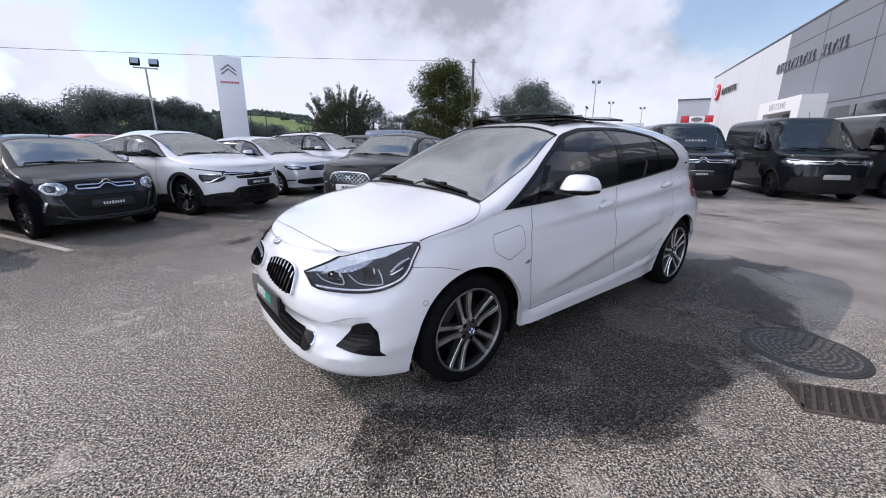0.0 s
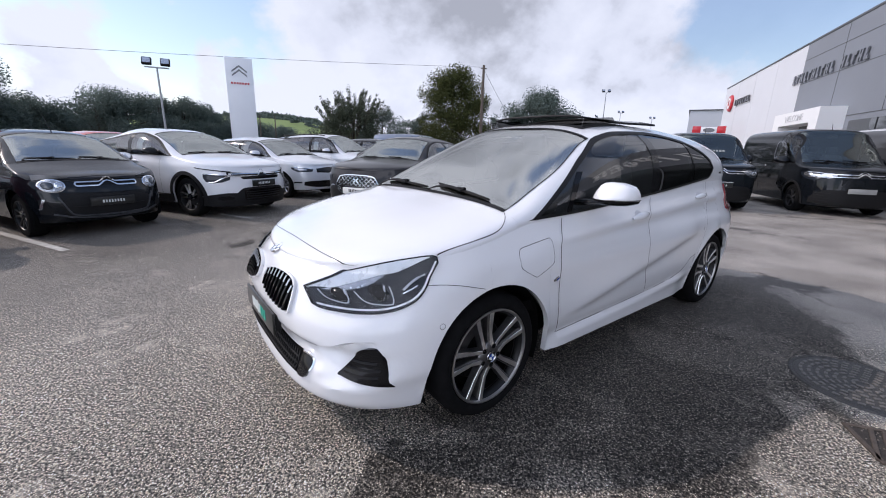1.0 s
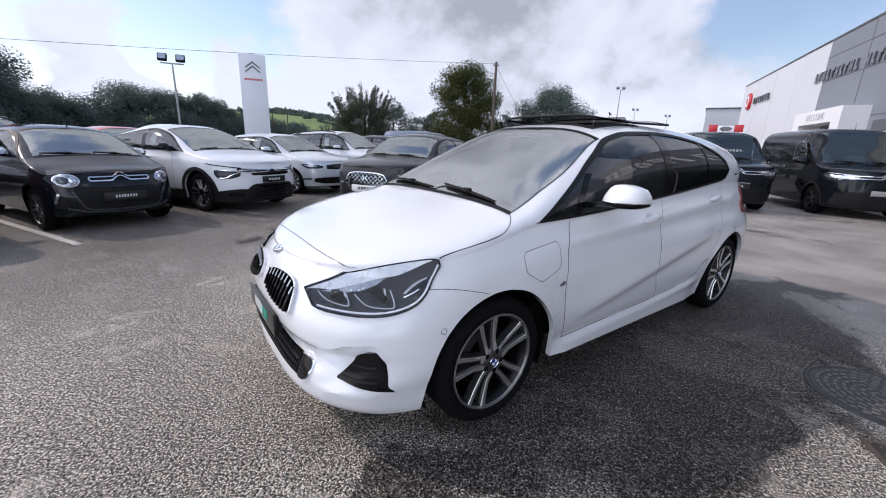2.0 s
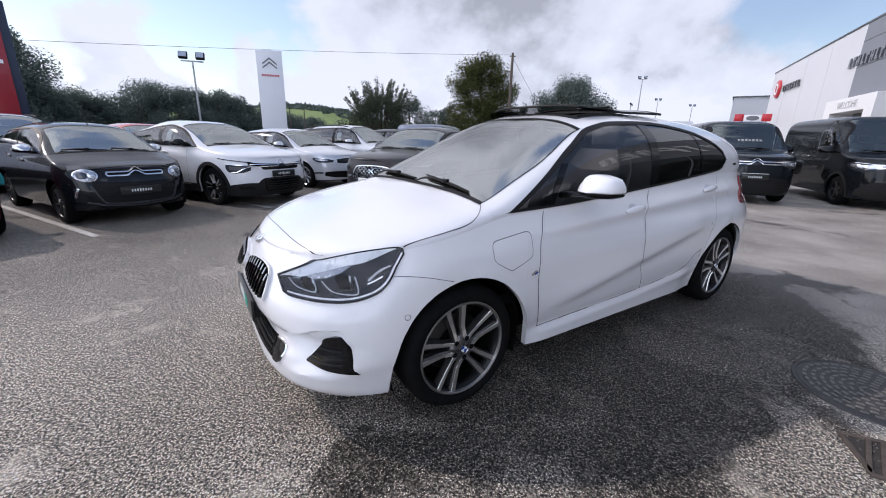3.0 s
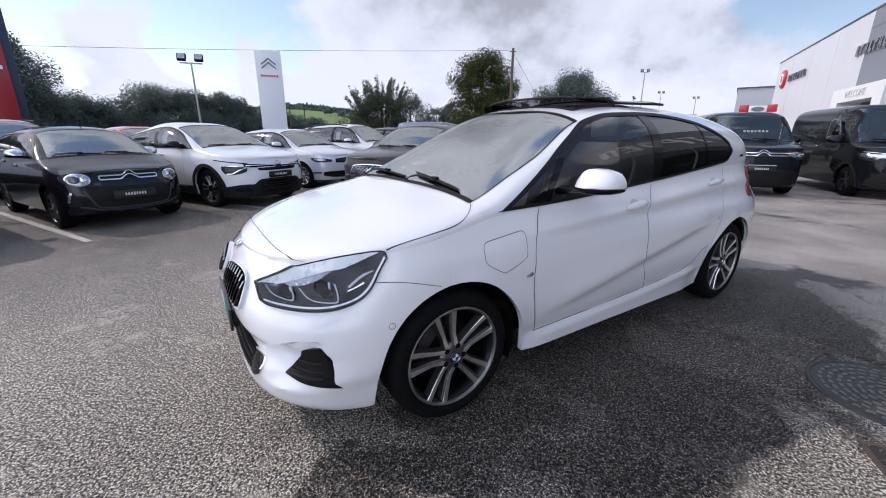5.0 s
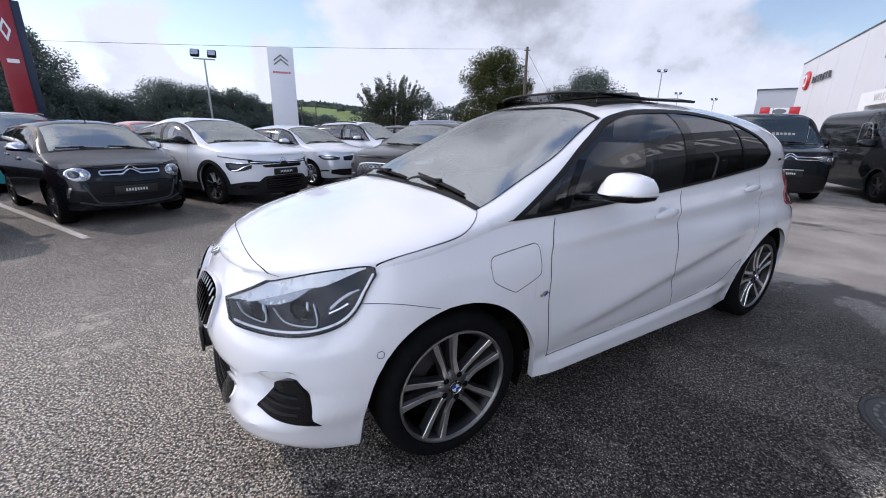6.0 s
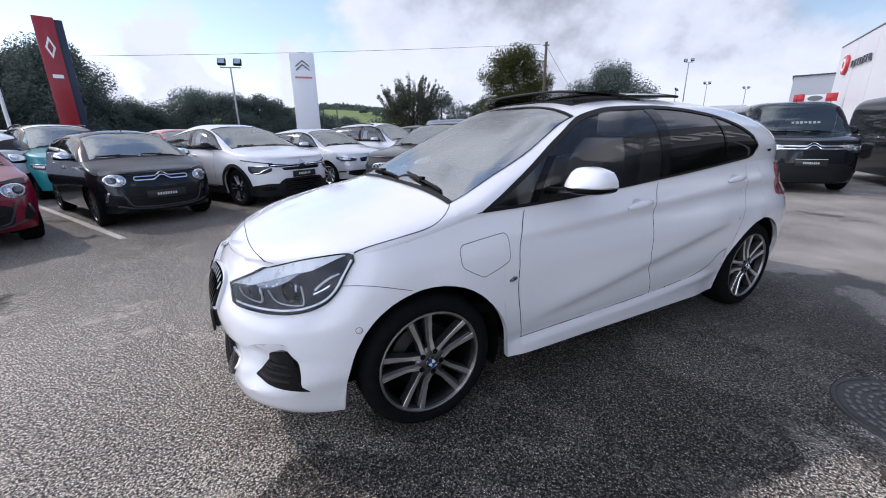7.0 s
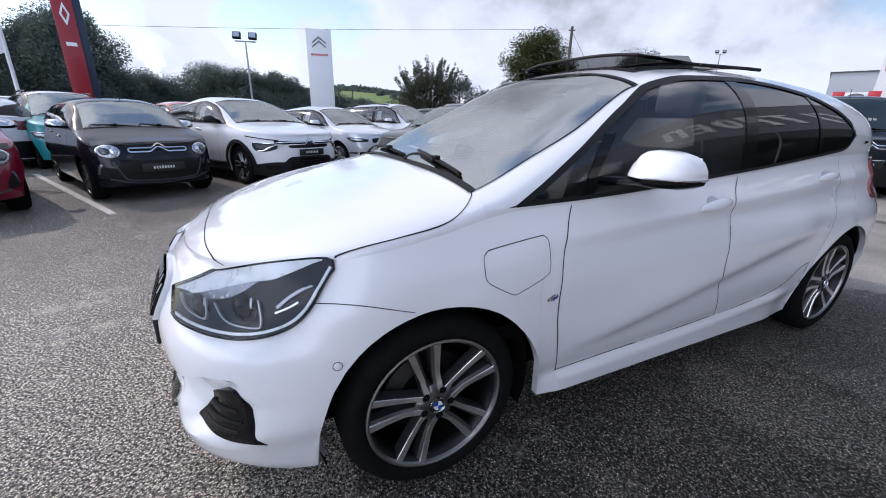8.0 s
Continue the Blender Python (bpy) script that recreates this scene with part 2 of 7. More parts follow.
class Geo:
    """Collects vertices and faces of one mesh."""

    def __init__(self):
        self.v, self.f = [], []

    def grid(self, rows, flip=False, close=False):
        base, nr, nc = len(self.v), len(rows), len(rows[0])
        for r in rows:
            self.v.extend(tuple(p) for p in r)
        for i in range(nr - 1):
            for j in range(nc if close else nc - 1):
                k = (j + 1) % nc
                q = (base + i * nc + j, base + i * nc + k, base + (i + 1) * nc + k, base + (i + 1) * nc + j)
                self.f.append(q[::-1] if flip else q)
        return self

    def box(self, c, s, m=None, bevel=0.0):
        bm = bmesh.new()
        bmesh.ops.create_cube(bm, size=1.0)
        bmesh.ops.scale(bm, vec=s, verts=bm.verts)
        if bevel:
            bmesh.ops.bevel(bm, geom=bm.edges[:], offset=bevel, segments=2, profile=0.5, affect="EDGES")
        bmesh.ops.translate(bm, vec=c, verts=bm.verts)
        if m is not None:
            bm.transform(m)
        self.bm(bm)
        return self

    def bm(self, bm):
        base = len(self.v)
        bm.verts.index_update()
        self.v.extend(tuple(v.co) for v in bm.verts)
        self.f.extend(tuple(base + v.index for v in f.verts) for f in bm.faces)
        bm.free()

    def prism(self, outline, axis, lo, hi):
        """Outline (a, b) extruded along the axis."""
        base, k = len(self.v), len(outline)
        put = {"x": lambda a, b, c: (c, a, b), "y": lambda a, b, c: (a, c, b), "z": lambda a, b, c: (a, b, c)}[axis]
        for c in (lo, hi):
            self.v.extend(put(a, b, c) for a, b in outline)
        self.f.append(tuple(base + i for i in range(k))[::-1])
        self.f.append(tuple(base + k + i for i in range(k)))
        for i in range(k):
            j = (i + 1) % k
            self.f.append((base + i, base + j, base + k + j, base + k + i))
        return self

    def lathe(self, prof, n=40, axis="y"):
        """Profile (radius, height along the axis) turned about the axis."""
        rows = []
        for r, h in prof:
            row = []
            for i in range(n):
                a = 2 * math.pi * i / n
                c, s = r * math.cos(a), r * math.sin(a)
                row.append({"y": (c, h, s), "z": (c, s, h), "x": (h, c, s)}[axis])
            rows.append(row)
        return self.grid(rows, close=True)

    def tube(self, pts, r, n=8, taper=None):
        pts = [Vector(p) for p in pts]
        rows = []
        for i, p in enumerate(pts):
            d = (pts[min(i + 1, len(pts) - 1)] - pts[max(i - 1, 0)]).normalized()
            a = d.cross(Vector((0, 0, 1)) if abs(d.z) < 0.9 else Vector((1, 0, 0))).normalized()
            b = d.cross(a)
            rr = r if taper is None else r + (taper - r) * i / (len(pts) - 1)
            rows.append([p + a * rr * math.cos(2 * math.pi * k / n) + b * rr * math.sin(2 * math.pi * k / n) for k in range(n)])
        self.grid(rows, close=True)
        base = len(self.v) - n
        self.f.append(tuple(range(base, base + n)))
        start = base - n * (len(pts) - 1)
        self.f.append(tuple(range(start, start + n))[::-1])
        return self

    def mirrored(self):
        base = len(self.v)
        self.v += [(x, -y, z) for x, y, z in self.v]
        self.f += [tuple(base + i for i in f)[::-1] for f in self.f]
        return self

    def flipped(self):
        self.v = [(x, -y, z) for x, y, z in self.v]
        self.f = [f[::-1] for f in self.f]
        return self

    def pair(self, name, material, parent=None, label="", **kw):
        """The left one and its mirror image, as two parts."""
        a = part(name, self.v, self.f, material, parent, label, **kw)
        self.flipped()
        return a, part(name, self.v, self.f, material, parent, label, **kw)

    def out(self):
        """Turns every face away from the car's middle line."""
        fs = []
        for f in self.f:
            p = [Vector(self.v[i]) for i in f]
            c = sum(p, Vector()) / len(p)
            nrm = (p[2] - p[0]).cross(p[-1] - p[1])
            fs.append(f if nrm.dot(Vector((0, c.y, c.z - 0.6))) >= 0 else f[::-1])
        self.f = fs
        return self

    def part(self, name, material, parent=None, label="", **kw):
        return part(name, self.v, self.f, material, parent, label, **kw)


def curve(*pts):
    """Smooth monotone curve through (x, y) points."""
    pts = sorted(pts)
    xs, ys = [p[0] for p in pts], [p[1] for p in pts]
    k = len(xs)
    h = [xs[i + 1] - xs[i] for i in range(k - 1)]
    d = [(ys[i + 1] - ys[i]) / h[i] for i in range(k - 1)]
    s = [d[0]] + [0 if d[i - 1] * d[i] <= 0 else 2 * d[i - 1] * d[i] / (d[i - 1] + d[i]) for i in range(1, k - 1)] + [d[-1]]

    def f(x):
        if x <= xs[0]:
            return ys[0]
        if x >= xs[-1]:
            return ys[-1]
        i = max(j for j in range(k - 1) if xs[j] <= x)
        t = (x - xs[i]) / h[i]
        return (ys[i] * (1 + 2 * t) * (1 - t) ** 2 + h[i] * s[i] * t * (1 - t) ** 2 + ys[i + 1] * t * t * (3 - 2 * t) + h[i] * s[i + 1] * t * t * (t - 1))

    return f


def spread(a, b, n):
    return [a + (b - a) * i / (n - 1) for i in range(n)]


# ---- vehicles ----
class Shell:
    """The outer skin of a car as smooth functions. Local axes: x forward from the front axle, y to its left, z up."""

    def __init__(self, half, wb, nose, tail, shoulder, top, prof, arch, wheel_r, sill, n=2.8, nr=3.2, x1=0.05, x2=None, m=None, crease=None, bumper=0.2, dent=None, fine=22, snap=None):
        self.dent, self.fine, self.snap = dent, fine, snap
        self.half, self.wb, self.nose, self.tail = half, wb, nose, tail
        self.shoulder, self.top, self.prof = shoulder, top, prof
        self.arch, self.wheel_r, self.sill, self.bumper = arch, wheel_r, sill, bumper
        self.n, self.nr, self.x1 = (n if callable(n) else (lambda z: n)), nr, x1
        self.x2 = -wb - 0.05 if x2 is None else x2
        self.m = m or (lambda x: 3.0)
        self.crease = crease
        for _ in range(6):
            self.xf = nose(shoulder(self.xf if _ else 0.7))
            self.xr = tail(shoulder(self.xr if _ else -wb - 0.6))
        self.zfe, self.zre = shoulder(self.xf), shoulder(self.xr)

    def plan(self, x, z):
        if x > self.x1:
            z = min(z, self.zfe)
            t, n = min(1, (x - self.x1) / (self.nose(z) - self.x1)), self.n(z)
            return max(0, 1 - t ** n) ** (1 / n)
        if x < self.x2:
            z = min(z, self.zre)
            t = min(1, (x - self.x2) / (self.tail(z) - self.x2))
            return max(0, 1 - t ** self.nr) ** (1 / self.nr)
        return 1.0

    def wide(self, x, z):
        w = self.half * self.prof(z)
        return w + (self.crease(x, z) if self.crease else 0)

    def side(self, x, z, off=0.0):
        p = Vector((x, self.wide(x, z) * self.plan(x, z), z))
        if off:
            e = 0.004
            a = Vector((x + e, self.wide(x + e, z) * self.plan(x + e, z), z)) - Vector((x - e, self.wide(x - e, z) * self.plan(x - e, z), z))
            b = Vector((x, self.wide(x, z + e) * self.plan(x, z + e), z + e)) - Vector((x, self.wide(x, z - e) * self.plan(x, z - e), z - e))
            nrm = b.cross(a)
            if nrm.y < 0:
                nrm = -nrm
            p += nrm.normalized() * off
        return p

    def _fx(self, y, z):
        r = min(1, abs(y) / self.wide(self.x1, z))
        z = min(z, self.zfe)
        cut = self.dent(abs(y), z) if self.dent else 0
        return self.x1 + (self.nose(z) - self.x1) * max(0, 1 - r ** self.n(z)) ** (1 / self.n(z)) - cut

    def front(self, y, z, off=0.0):
        p = Vector((self._fx(y, z), y, z))
        if off:
            e = 0.004
            a = Vector((self._fx(y + e, z) - self._fx(y - e, z), 2 * e, 0))
            b = Vector((self._fx(y, z + e) - self._fx(y, z - e), 0, 2 * e))
            nrm = a.cross(b)
            if nrm.x < 0:
                nrm = -nrm
            p += nrm.normalized() * off
        return p

    def _rx(self, y, z):
        r = min(1, abs(y) / self.wide(self.x2, z))
        return self.x2 + (self.tail(z) - self.x2) * max(0, 1 - r ** self.nr) ** (1 / self.nr)

    def rear(self, y, z, off=0.0):
        return Vector((self._rx(y, z) - off, y, z))

    def ztop(self, x, y):
        zs = self.shoulder(x)
        w = self.wide(x, zs) * self.plan(x, zs)
        r = min(1, abs(y) / max(w, 1e-6))
        return zs + (self.top(x) - zs) * max(0, 1 - r ** self.m(x)) ** (1 / self.m(x))

    def over(self, x, y, off=0.0):
        p = Vector((x, y, self.ztop(x, y)))
        if off:
            e = 0.004
            a = Vector((2 * e, 0, self.ztop(x + e, y) - self.ztop(x - e, y)))
            b = Vector((0, 2 * e, self.ztop(x, y + e) - self.ztop(x, y - e)))
            p += a.cross(b).normalized() * off
        return p

    def arc(self, x, q, off=0.0):
        """Point of the upper skin at x; q from 0 at the shoulder to 1 at the middle."""
        a = q * math.pi / 2
        zs, m = self.shoulder(x), self.m(x)

        def at(x, a):
            zs, m = self.shoulder(x), self.m(x)
            w = self.wide(x, zs) * self.plan(x, zs)
            return Vector((x, w * max(0, math.cos(a)) ** (2 / m), zs + (self.top(x) - zs) * max(0, math.sin(a)) ** (2 / m)))

        p = at(x, a)
        if off:
            e = 0.004
            a0 = max(a - 0.01, 0.001)
            d = at(x, a0 + 0.02) - at(x, a0)
            c = at(x + e, a) - at(x - e, a)
            nrm = c.cross(d)
            if nrm.z + nrm.y < 0:
                nrm = -nrm
            if nrm.length > 1e-9:
                p += nrm.normalized() * off
        return p

    def qz(self, x, z):
        """The q at which the upper skin reaches height z."""
        zs = self.shoulder(x)
        r = min(1, max(0, (z - zs) / max(self.top(x) - zs, 1e-6)))
        return math.asin(min(1, r ** (self.m(x) / 2))) / (math.pi / 2)

    def floor_z(self, x):
        z = self.sill(x)
        for cx in (0.0, -self.wb):
            d = abs(x - cx)
            if d < self.arch:
                z = max(z, self.wheel_r + 0.012 + math.sqrt(self.arch ** 2 - d * d) * 0.985)
        return z

    def stations(self, a, b, step=0.06):
        xs = set()
        k = max(2, int(abs(b - a) / step) + 1)
        xs.update(round(v, 4) for v in spread(a, b, k))
        for cx in (0.0, -self.wb):
            for i in range(25):
                v = cx + self.arch * 0.9999 * math.cos(math.pi * i / 24)
                if min(a, b) < v < max(a, b):
                    xs.add(round(v, 4))
            for v in (cx + self.arch * 1.001, cx - self.arch * 1.001):
                if min(a, b) < v < max(a, b):
                    xs.add(round(v, 4))
        return sorted(xs, reverse=True)

    def side_rows(self, xs, lo=None, hi=None, nz=22, shear=None, off=0.0):
        rows = []
        for x in xs:
            row = []
            for j in range(nz):
                t = j / (nz - 1)
                z0 = self.floor_z(x) if lo is None else lo(x)
                z1 = self.shoulder(x) if hi is None else hi(x)
                z = z0 + (z1 - z0) * t
                xx = x + (shear(x, z) if shear else 0)
                row.append(self.side(xx, z, off))
            if lo is None:
                row.insert(0, row[0] + Vector((0, -0.03, 0.004)))
            rows.append(row)
        return rows

    def corner_rows(self, front=True):
        """The bumper corner from the arch to the middle of the nose or tail."""
        x1, nf = (self.x1, self.n) if front else (self.x2, lambda z: self.nr)
        end = self.nose if front else self.tail
        edge = self.xf if front else self.xr
        rows = []
        nz = self.fine if front else 22
        cx = 0.0 if front else -self.wb
        s_end = abs(cx + (self.arch if front else -self.arch) - x1) / abs(end(0.4) - x1)
        n4 = nf(0.4)
        ths = [k / (nz - 4) * math.pi / 2 for k in range(nz - 3)]
        ths += [math.asin(min(1, s) ** (n4 / 2)) for s in [k / 22 for k in range(22)] + [s_end - 0.001, s_end + 0.001]]
        ths = sorted(set(round(v, 5) for v in ths))
        ths = [a for k, a in enumerate(ths) if k == 0 or a - ths[k - 1] > 0.002]
        for th in ths:
            sn, cs = max(0, math.sin(th)), max(0, math.cos(th))
            s = sn ** (2 / n4)
            zs = self.shoulder(x1 + (edge - x1) * s)
            zb = self.bumper
            xb = x1 + (end(0.4) - x1) * s
            if abs(xb - cx) < self.arch:
                zb = self.floor_z(xb)
                for _ in range(5):
                    xq = x1 + (end(zb) - x1) * s
                    zq = self.floor_z(xq) if abs(xq - cx) < self.arch * 0.999 else self.wheel_r + 0.02
                    zb = 0.5 * (zb + zq)
            row = []
            levels = spread(self.bumper, zs, nz)
            if self.snap and front:
                # one row runs along the edge of the hollow
                y_row = self.wide(x1, 0.5) * max(0, 1 - s ** nf(0.5)) ** (1 / nf(0.5))
                up = self.snap(y_row)
                k = int(nz * 0.5)
                levels = spread(self.bumper, up - 0.010, k) + spread(up, zs, nz - k)
            for z in levels:
                z = max(zb, z)
                zk = min(z, self.zfe if front else self.zre)
                n = nf(zk)
                x = x1 + (end(zk) - x1) * s
                yy = self.wide(x1, z) * max(0, 1 - s ** n) ** (1 / n)
                row.append((x - (self.dent(y_row, z) if self.snap and front else 0), yy, z))
            row.insert(0, (row[0][0] - (0.03 if front else -0.03) * (1 if zb == self.bumper else 0), row[0][1] - 0.03 * cs, row[0][2] + 0.004))
            rows.append(row)
        return rows

    def top_rows(self, xs, q0=lambda x: 0.0, q1=lambda x: 1.0, nq=18, off=0.0):
        return [[self.arc(x, q0(x) + (q1(x) - q0(x)) * j / (nq - 1), off) for j in range(nq)] for x in xs]

    def nose_xs(self, n=22):
        ne = self.n(self.shoulder(self.xf))
        return [self.x1 + (self.xf - self.x1) * max(0, math.sin(i / (n - 1) * math.pi / 2)) ** (2 / ne) for i in range(n)][::-1]

    def tail_xs(self, n=18):
        return [self.x2 + (self.xr - self.x2) * max(0, math.sin(i / (n - 1) * math.pi / 2)) ** (2 / self.nr) for i in range(n)]


def columns(face, cols, off=0.004, rows=6, back=0.012, both=False):
    """A raised patch over a skin: cols are (a, low, high) with the height from low to high; face(a, z, off) gives the skin."""
    g = Geo()
    outer = [[face(a, lo + (hi - lo) * j / (rows - 1), off) for j in range(rows)] for a, lo, hi in cols]
    g.grid(outer)
    inner = [[face(a, lo + (hi - lo) * j / (rows - 1), -back) for j in (0, rows - 1)] for a, lo, hi in cols]
    g.grid([[o[0], i[0]] for o, i in zip(outer, inner)])
    g.grid([[i[1], o[-1]] for o, i in zip(outer, inner)])
    for k in (0, -1):
        a, lo, hi = cols[k]
        g.grid([[face(a, lo + (hi - lo) * j / (rows - 1), o) for j in range(rows)] for o in (off, -back)])
    if both:
        g.mirrored()
    return g


def ribbon(face, pts, width=0.004, off=0.0015, both=False, thick=0.0, steps=6):
    """A narrow strip on a skin along (a, b) points, joined by smooth steps."""
    fine = []
    k = len(pts)
    for i in range(k - 1):
        p0, p1, p2, p3 = pts[max(i - 1, 0)], pts[i], pts[i + 1], pts[min(i + 2, k - 1)]
        for s in range(steps):
            t = s / steps
            fine.append(tuple(0.5 * ((2 * p1[c]) + (-p0[c] + p2[c]) * t + (2 * p0[c] - 5 * p1[c] + 4 * p2[c] - p3[c]) * t * t + (-p0[c] + 3 * p1[c] - 3 * p2[c] + p3[c]) * t ** 3) for c in (0, 1)))
    fine.append(pts[-1])
    rows = []
    for i, p in enumerate(fine):
        q0, q1 = fine[max(i - 1, 0)], fine[min(i + 1, len(fine) - 1)]
        d = Vector((q1[0] - q0[0], q1[1] - q0[1]))
        d = d.normalized() if d.length > 1e-9 else Vector((1, 0))
        nx, nz = -d.y * width / 2, d.x * width / 2
        if thick:
            rows.append([face(p[0] - nx, p[1] - nz, off - 0.004), face(p[0] - nx, p[1] - nz, off + thick), face(p[0] + nx, p[1] + nz, off + thick), face(p[0] + nx, p[1] + nz, off - 0.004)])
        else:
            rows.append([face(p[0] - nx, p[1] - nz, off), face(p[0] + nx, p[1] + nz, off)])
    g = Geo().grid(rows)
    if both:
        g.mirrored()
    return g


def wheel(parent, x, y, r, rim, style, width=0.21):
    """A wheel with its outer face towards +y (or -y for a right wheel)."""
    s = 1 if y > 0 else -1
    w = new("wheel")
    w.parent = parent
    w.location, w.scale = (x, y, r), (1, 1, 1)
    if s < 0:
        w.rotation_euler = (0, 0, math.pi)
    tyre = Geo().lathe([(rim * 0.98, -width), (rim + 0.02, -width), (r - 0.02, -width + 0.005), (r - 0.003, -width + 0.03), (r, -width * 0.5), (r - 0.003, -0.03), (r - 0.018, -0.004), (r - 0.05, 0.004), (rim + 0.012, 0.002), (rim * 1.0, -0.008), (rim * 0.98, -0.02)], 56)
    tyre.part("tyre", RUBBER, w)
    Geo().lathe([(rim * 1.0, -0.006), (rim * 1.005, 0.0), (rim * 0.985, 0.002), (rim * 0.955, -0.004), (rim * 0.945, -0.02)], 56).part("rim", style.get("ring", ALLOY), w)
    Geo().lathe([(rim * 0.945, -0.02), (rim * 0.90, -0.09), (rim * 0.88, -width)], 56).part("barrel", style.get("barrel", ALLOYD), w)
    Geo().lathe([(0.001, -0.10), (rim * 0.62, -0.10), (rim * 0.66, -0.11), (rim * 0.66, -0.125)], 40).part("brake_disc", STEEL, w)
    Geo().lathe([(0.001, -0.15), (rim * 0.92, -0.15)], 40).part("backing", WELL, w)
    n, kind = style["spokes"], style.get("kind", "double")
    for i in range(n):
        rot = Matrix.Rotation(2 * math.pi * i / n + style.get("turn", -1.36), 4, "Y")
        pairs = ((-1, 1) if kind == "double" else (0,))
        for sd in pairs:
            a0, a1 = sd * style.get("root", 0.028), sd * style.get("tip", 0.058)
            wr, wt = style.get("wr", 0.020), style.get("wt", 0.018)
            g = Geo()
            rows = []
            for k in range(6):
                t = k / 5
                rad = 0.045 + (rim * 0.965 - 0.045) * t
                c, hw = a0 + (a1 - a0) * t, (wr + (wt - wr) * t) / 2
                dep = -0.020 + 0.014 * t
                rows.append([(rad, dep - 0.028, c - hw * 1.25), (rad, dep - 0.006, c - hw * 1.1), (rad, dep, c - hw * 0.8), (rad, dep, c + hw * 0.8), (rad, dep - 0.006, c + hw * 1.1), (rad, dep - 0.028, c + hw * 1.25)])
            g.grid(rows)
            g.v = [tuple(rot @ Vector(v)) for v in g.v]
            g.part("spoke", style.get("face", ALLOY), w, sharp=30)
    Geo().lathe([(0.001, -0.004), (0.030, -0.005), (0.034, -0.012), (0.058, -0.016), (0.066, -0.03), (0.066, -0.06)], 28).part("hub", style.get("hub", ALLOYD), w)
    for i in range(5):
        a = 2 * math.pi * i / 5 + style.get("turn", -1.36) + 0.63
        Geo().lathe([(0.001, -0.010), (0.008, -0.011), (0.010, -0.03)], 10).part("wheel_bolt", GLOSSBLK, w, m=Matrix.Translation((0.048 * math.cos(a), 0, 0.048 * math.sin(a))))
    return w


def sport_wheel(parent, x, y, r, rim, width=0.21):
    """Five twisted double spokes: grey castings with bright machined faces, running into a star-shaped hub with sunk bolts."""
    s = 1 if y > 0 else -1
    w = new("wheel")
    w.parent = parent
    w.location = (x, y, r)
    if s < 0:
        w.rotation_euler = (0, 0, math.pi)
    Geo().lathe([(rim * 0.98, -width), (rim + 0.02, -width), (r - 0.02, -width + 0.005), (r - 0.003, -width + 0.03), (r, -width * 0.5), (r - 0.003, -0.03), (r - 0.014, -0.008), (r - 0.03, 0.002), (rim + 0.045, 0.006), (rim + 0.016, 0.004), (rim + 0.004, -0.006), (rim * 0.98, -0.02)], 64).part("tyre", RUBBER, w)
    Geo().lathe([(rim + 0.004, -0.006), (rim + 0.004, 0.001), (rim - 0.002, 0.003), (rim - 0.007, 0.000), (rim - 0.010, -0.010)], 64).part("rim", RIMGREY, w)
    Geo().lathe([(rim - 0.010, -0.010), (rim - 0.020, -0.022), (rim - 0.024, -0.050), (rim - 0.017, -0.060), (rim - 0.020, -0.085), (rim - 0.034, -width)], 64).part("barrel", BARREL, w)
    Geo().lathe([(0.001, -0.10), (rim * 0.62, -0.10), (rim * 0.66, -0.11), (rim * 0.66, -0.125)], 40).part("brake_disc", DISC, w)
    Geo().lathe([(0.001, -0.15), (rim * 0.92, -0.15)], 40).part("backing", WELL, w)
    cal = Geo().grid([[(rr * math.cos(a), dd, rr * math.sin(a)) for rr, dd in ((0.105, -0.10), (0.108, -0.072), (0.175, -0.068), (0.182, -0.10))] for a in spread(0.2, 1.1, 8)])
    cal.part("brake_caliper", CAST, w, sharp=40)
    turn = -1.36
    rad = (0.040, 0.062, 0.085, 0.110, 0.150, 0.190, rim - 0.009)
    mid = (0.018, 0.021, 0.0235, 0.024, 0.030, 0.036, 0.042)
    half = (0.016, 0.0155, 0.0135, 0.0135, 0.0155, 0.0170, 0.0195)
    dep = (-0.010, -0.012, -0.016, -0.018, -0.016, -0.012, -0.007)
    for i in range(5):
        rot = Matrix.Rotation(2 * math.pi * i / 5 + turn, 4, "Y")
        for sd in (-1, 1):
            body, face = [], []
            for rr, c, h, d in zip(rad, mid, half, dep):
                c *= sd
                o = sd * h
                body.append([(rr, d - 0.040, c + 1.25 * o), (rr, d - 0.010, c + 1.12 * o), (rr, d - 0.001, c + 0.95 * o), (rr, d - 0.001, c + 0.10 * o), (rr, d - 0.010, c - 0.95 * o), (rr, d - 0.040, c - 1.15 * o)])
                face.append([(rr, d - 0.001, c + 0.98 * o), (rr, d + 0.0012, c + 0.90 * o), (rr, d + 0.0012, c - 0.28 * o), (rr, d - 0.0035, c - 0.40 * o)])
            for rows, nm, mt in ((body, "spoke", CAST), (face, "spoke_face", ALLOY)):
                g = Geo().grid(rows)
                g.v = [tuple(rot @ Vector(v)) for v in g.v]
                g.part(nm, mt, w, sharp=30)
    n = 60
    hub = []
    for k, (f, d) in enumerate(((0.012, -0.006), (0.55, -0.006), (0.86, -0.010), (1.0, -0.020), (1.0, -0.055))):
        row = []
        for i in range(n):
            a = 2 * math.pi * i / n
            rr = f * (0.062 + 0.012 * math.cos(5 * (a - turn)))
            row.append((rr * math.cos(a), d, -rr * math.sin(a)))
        hub.append(row)
    Geo().grid(hub, close=True).part("hub", CAST, w, sharp=40)
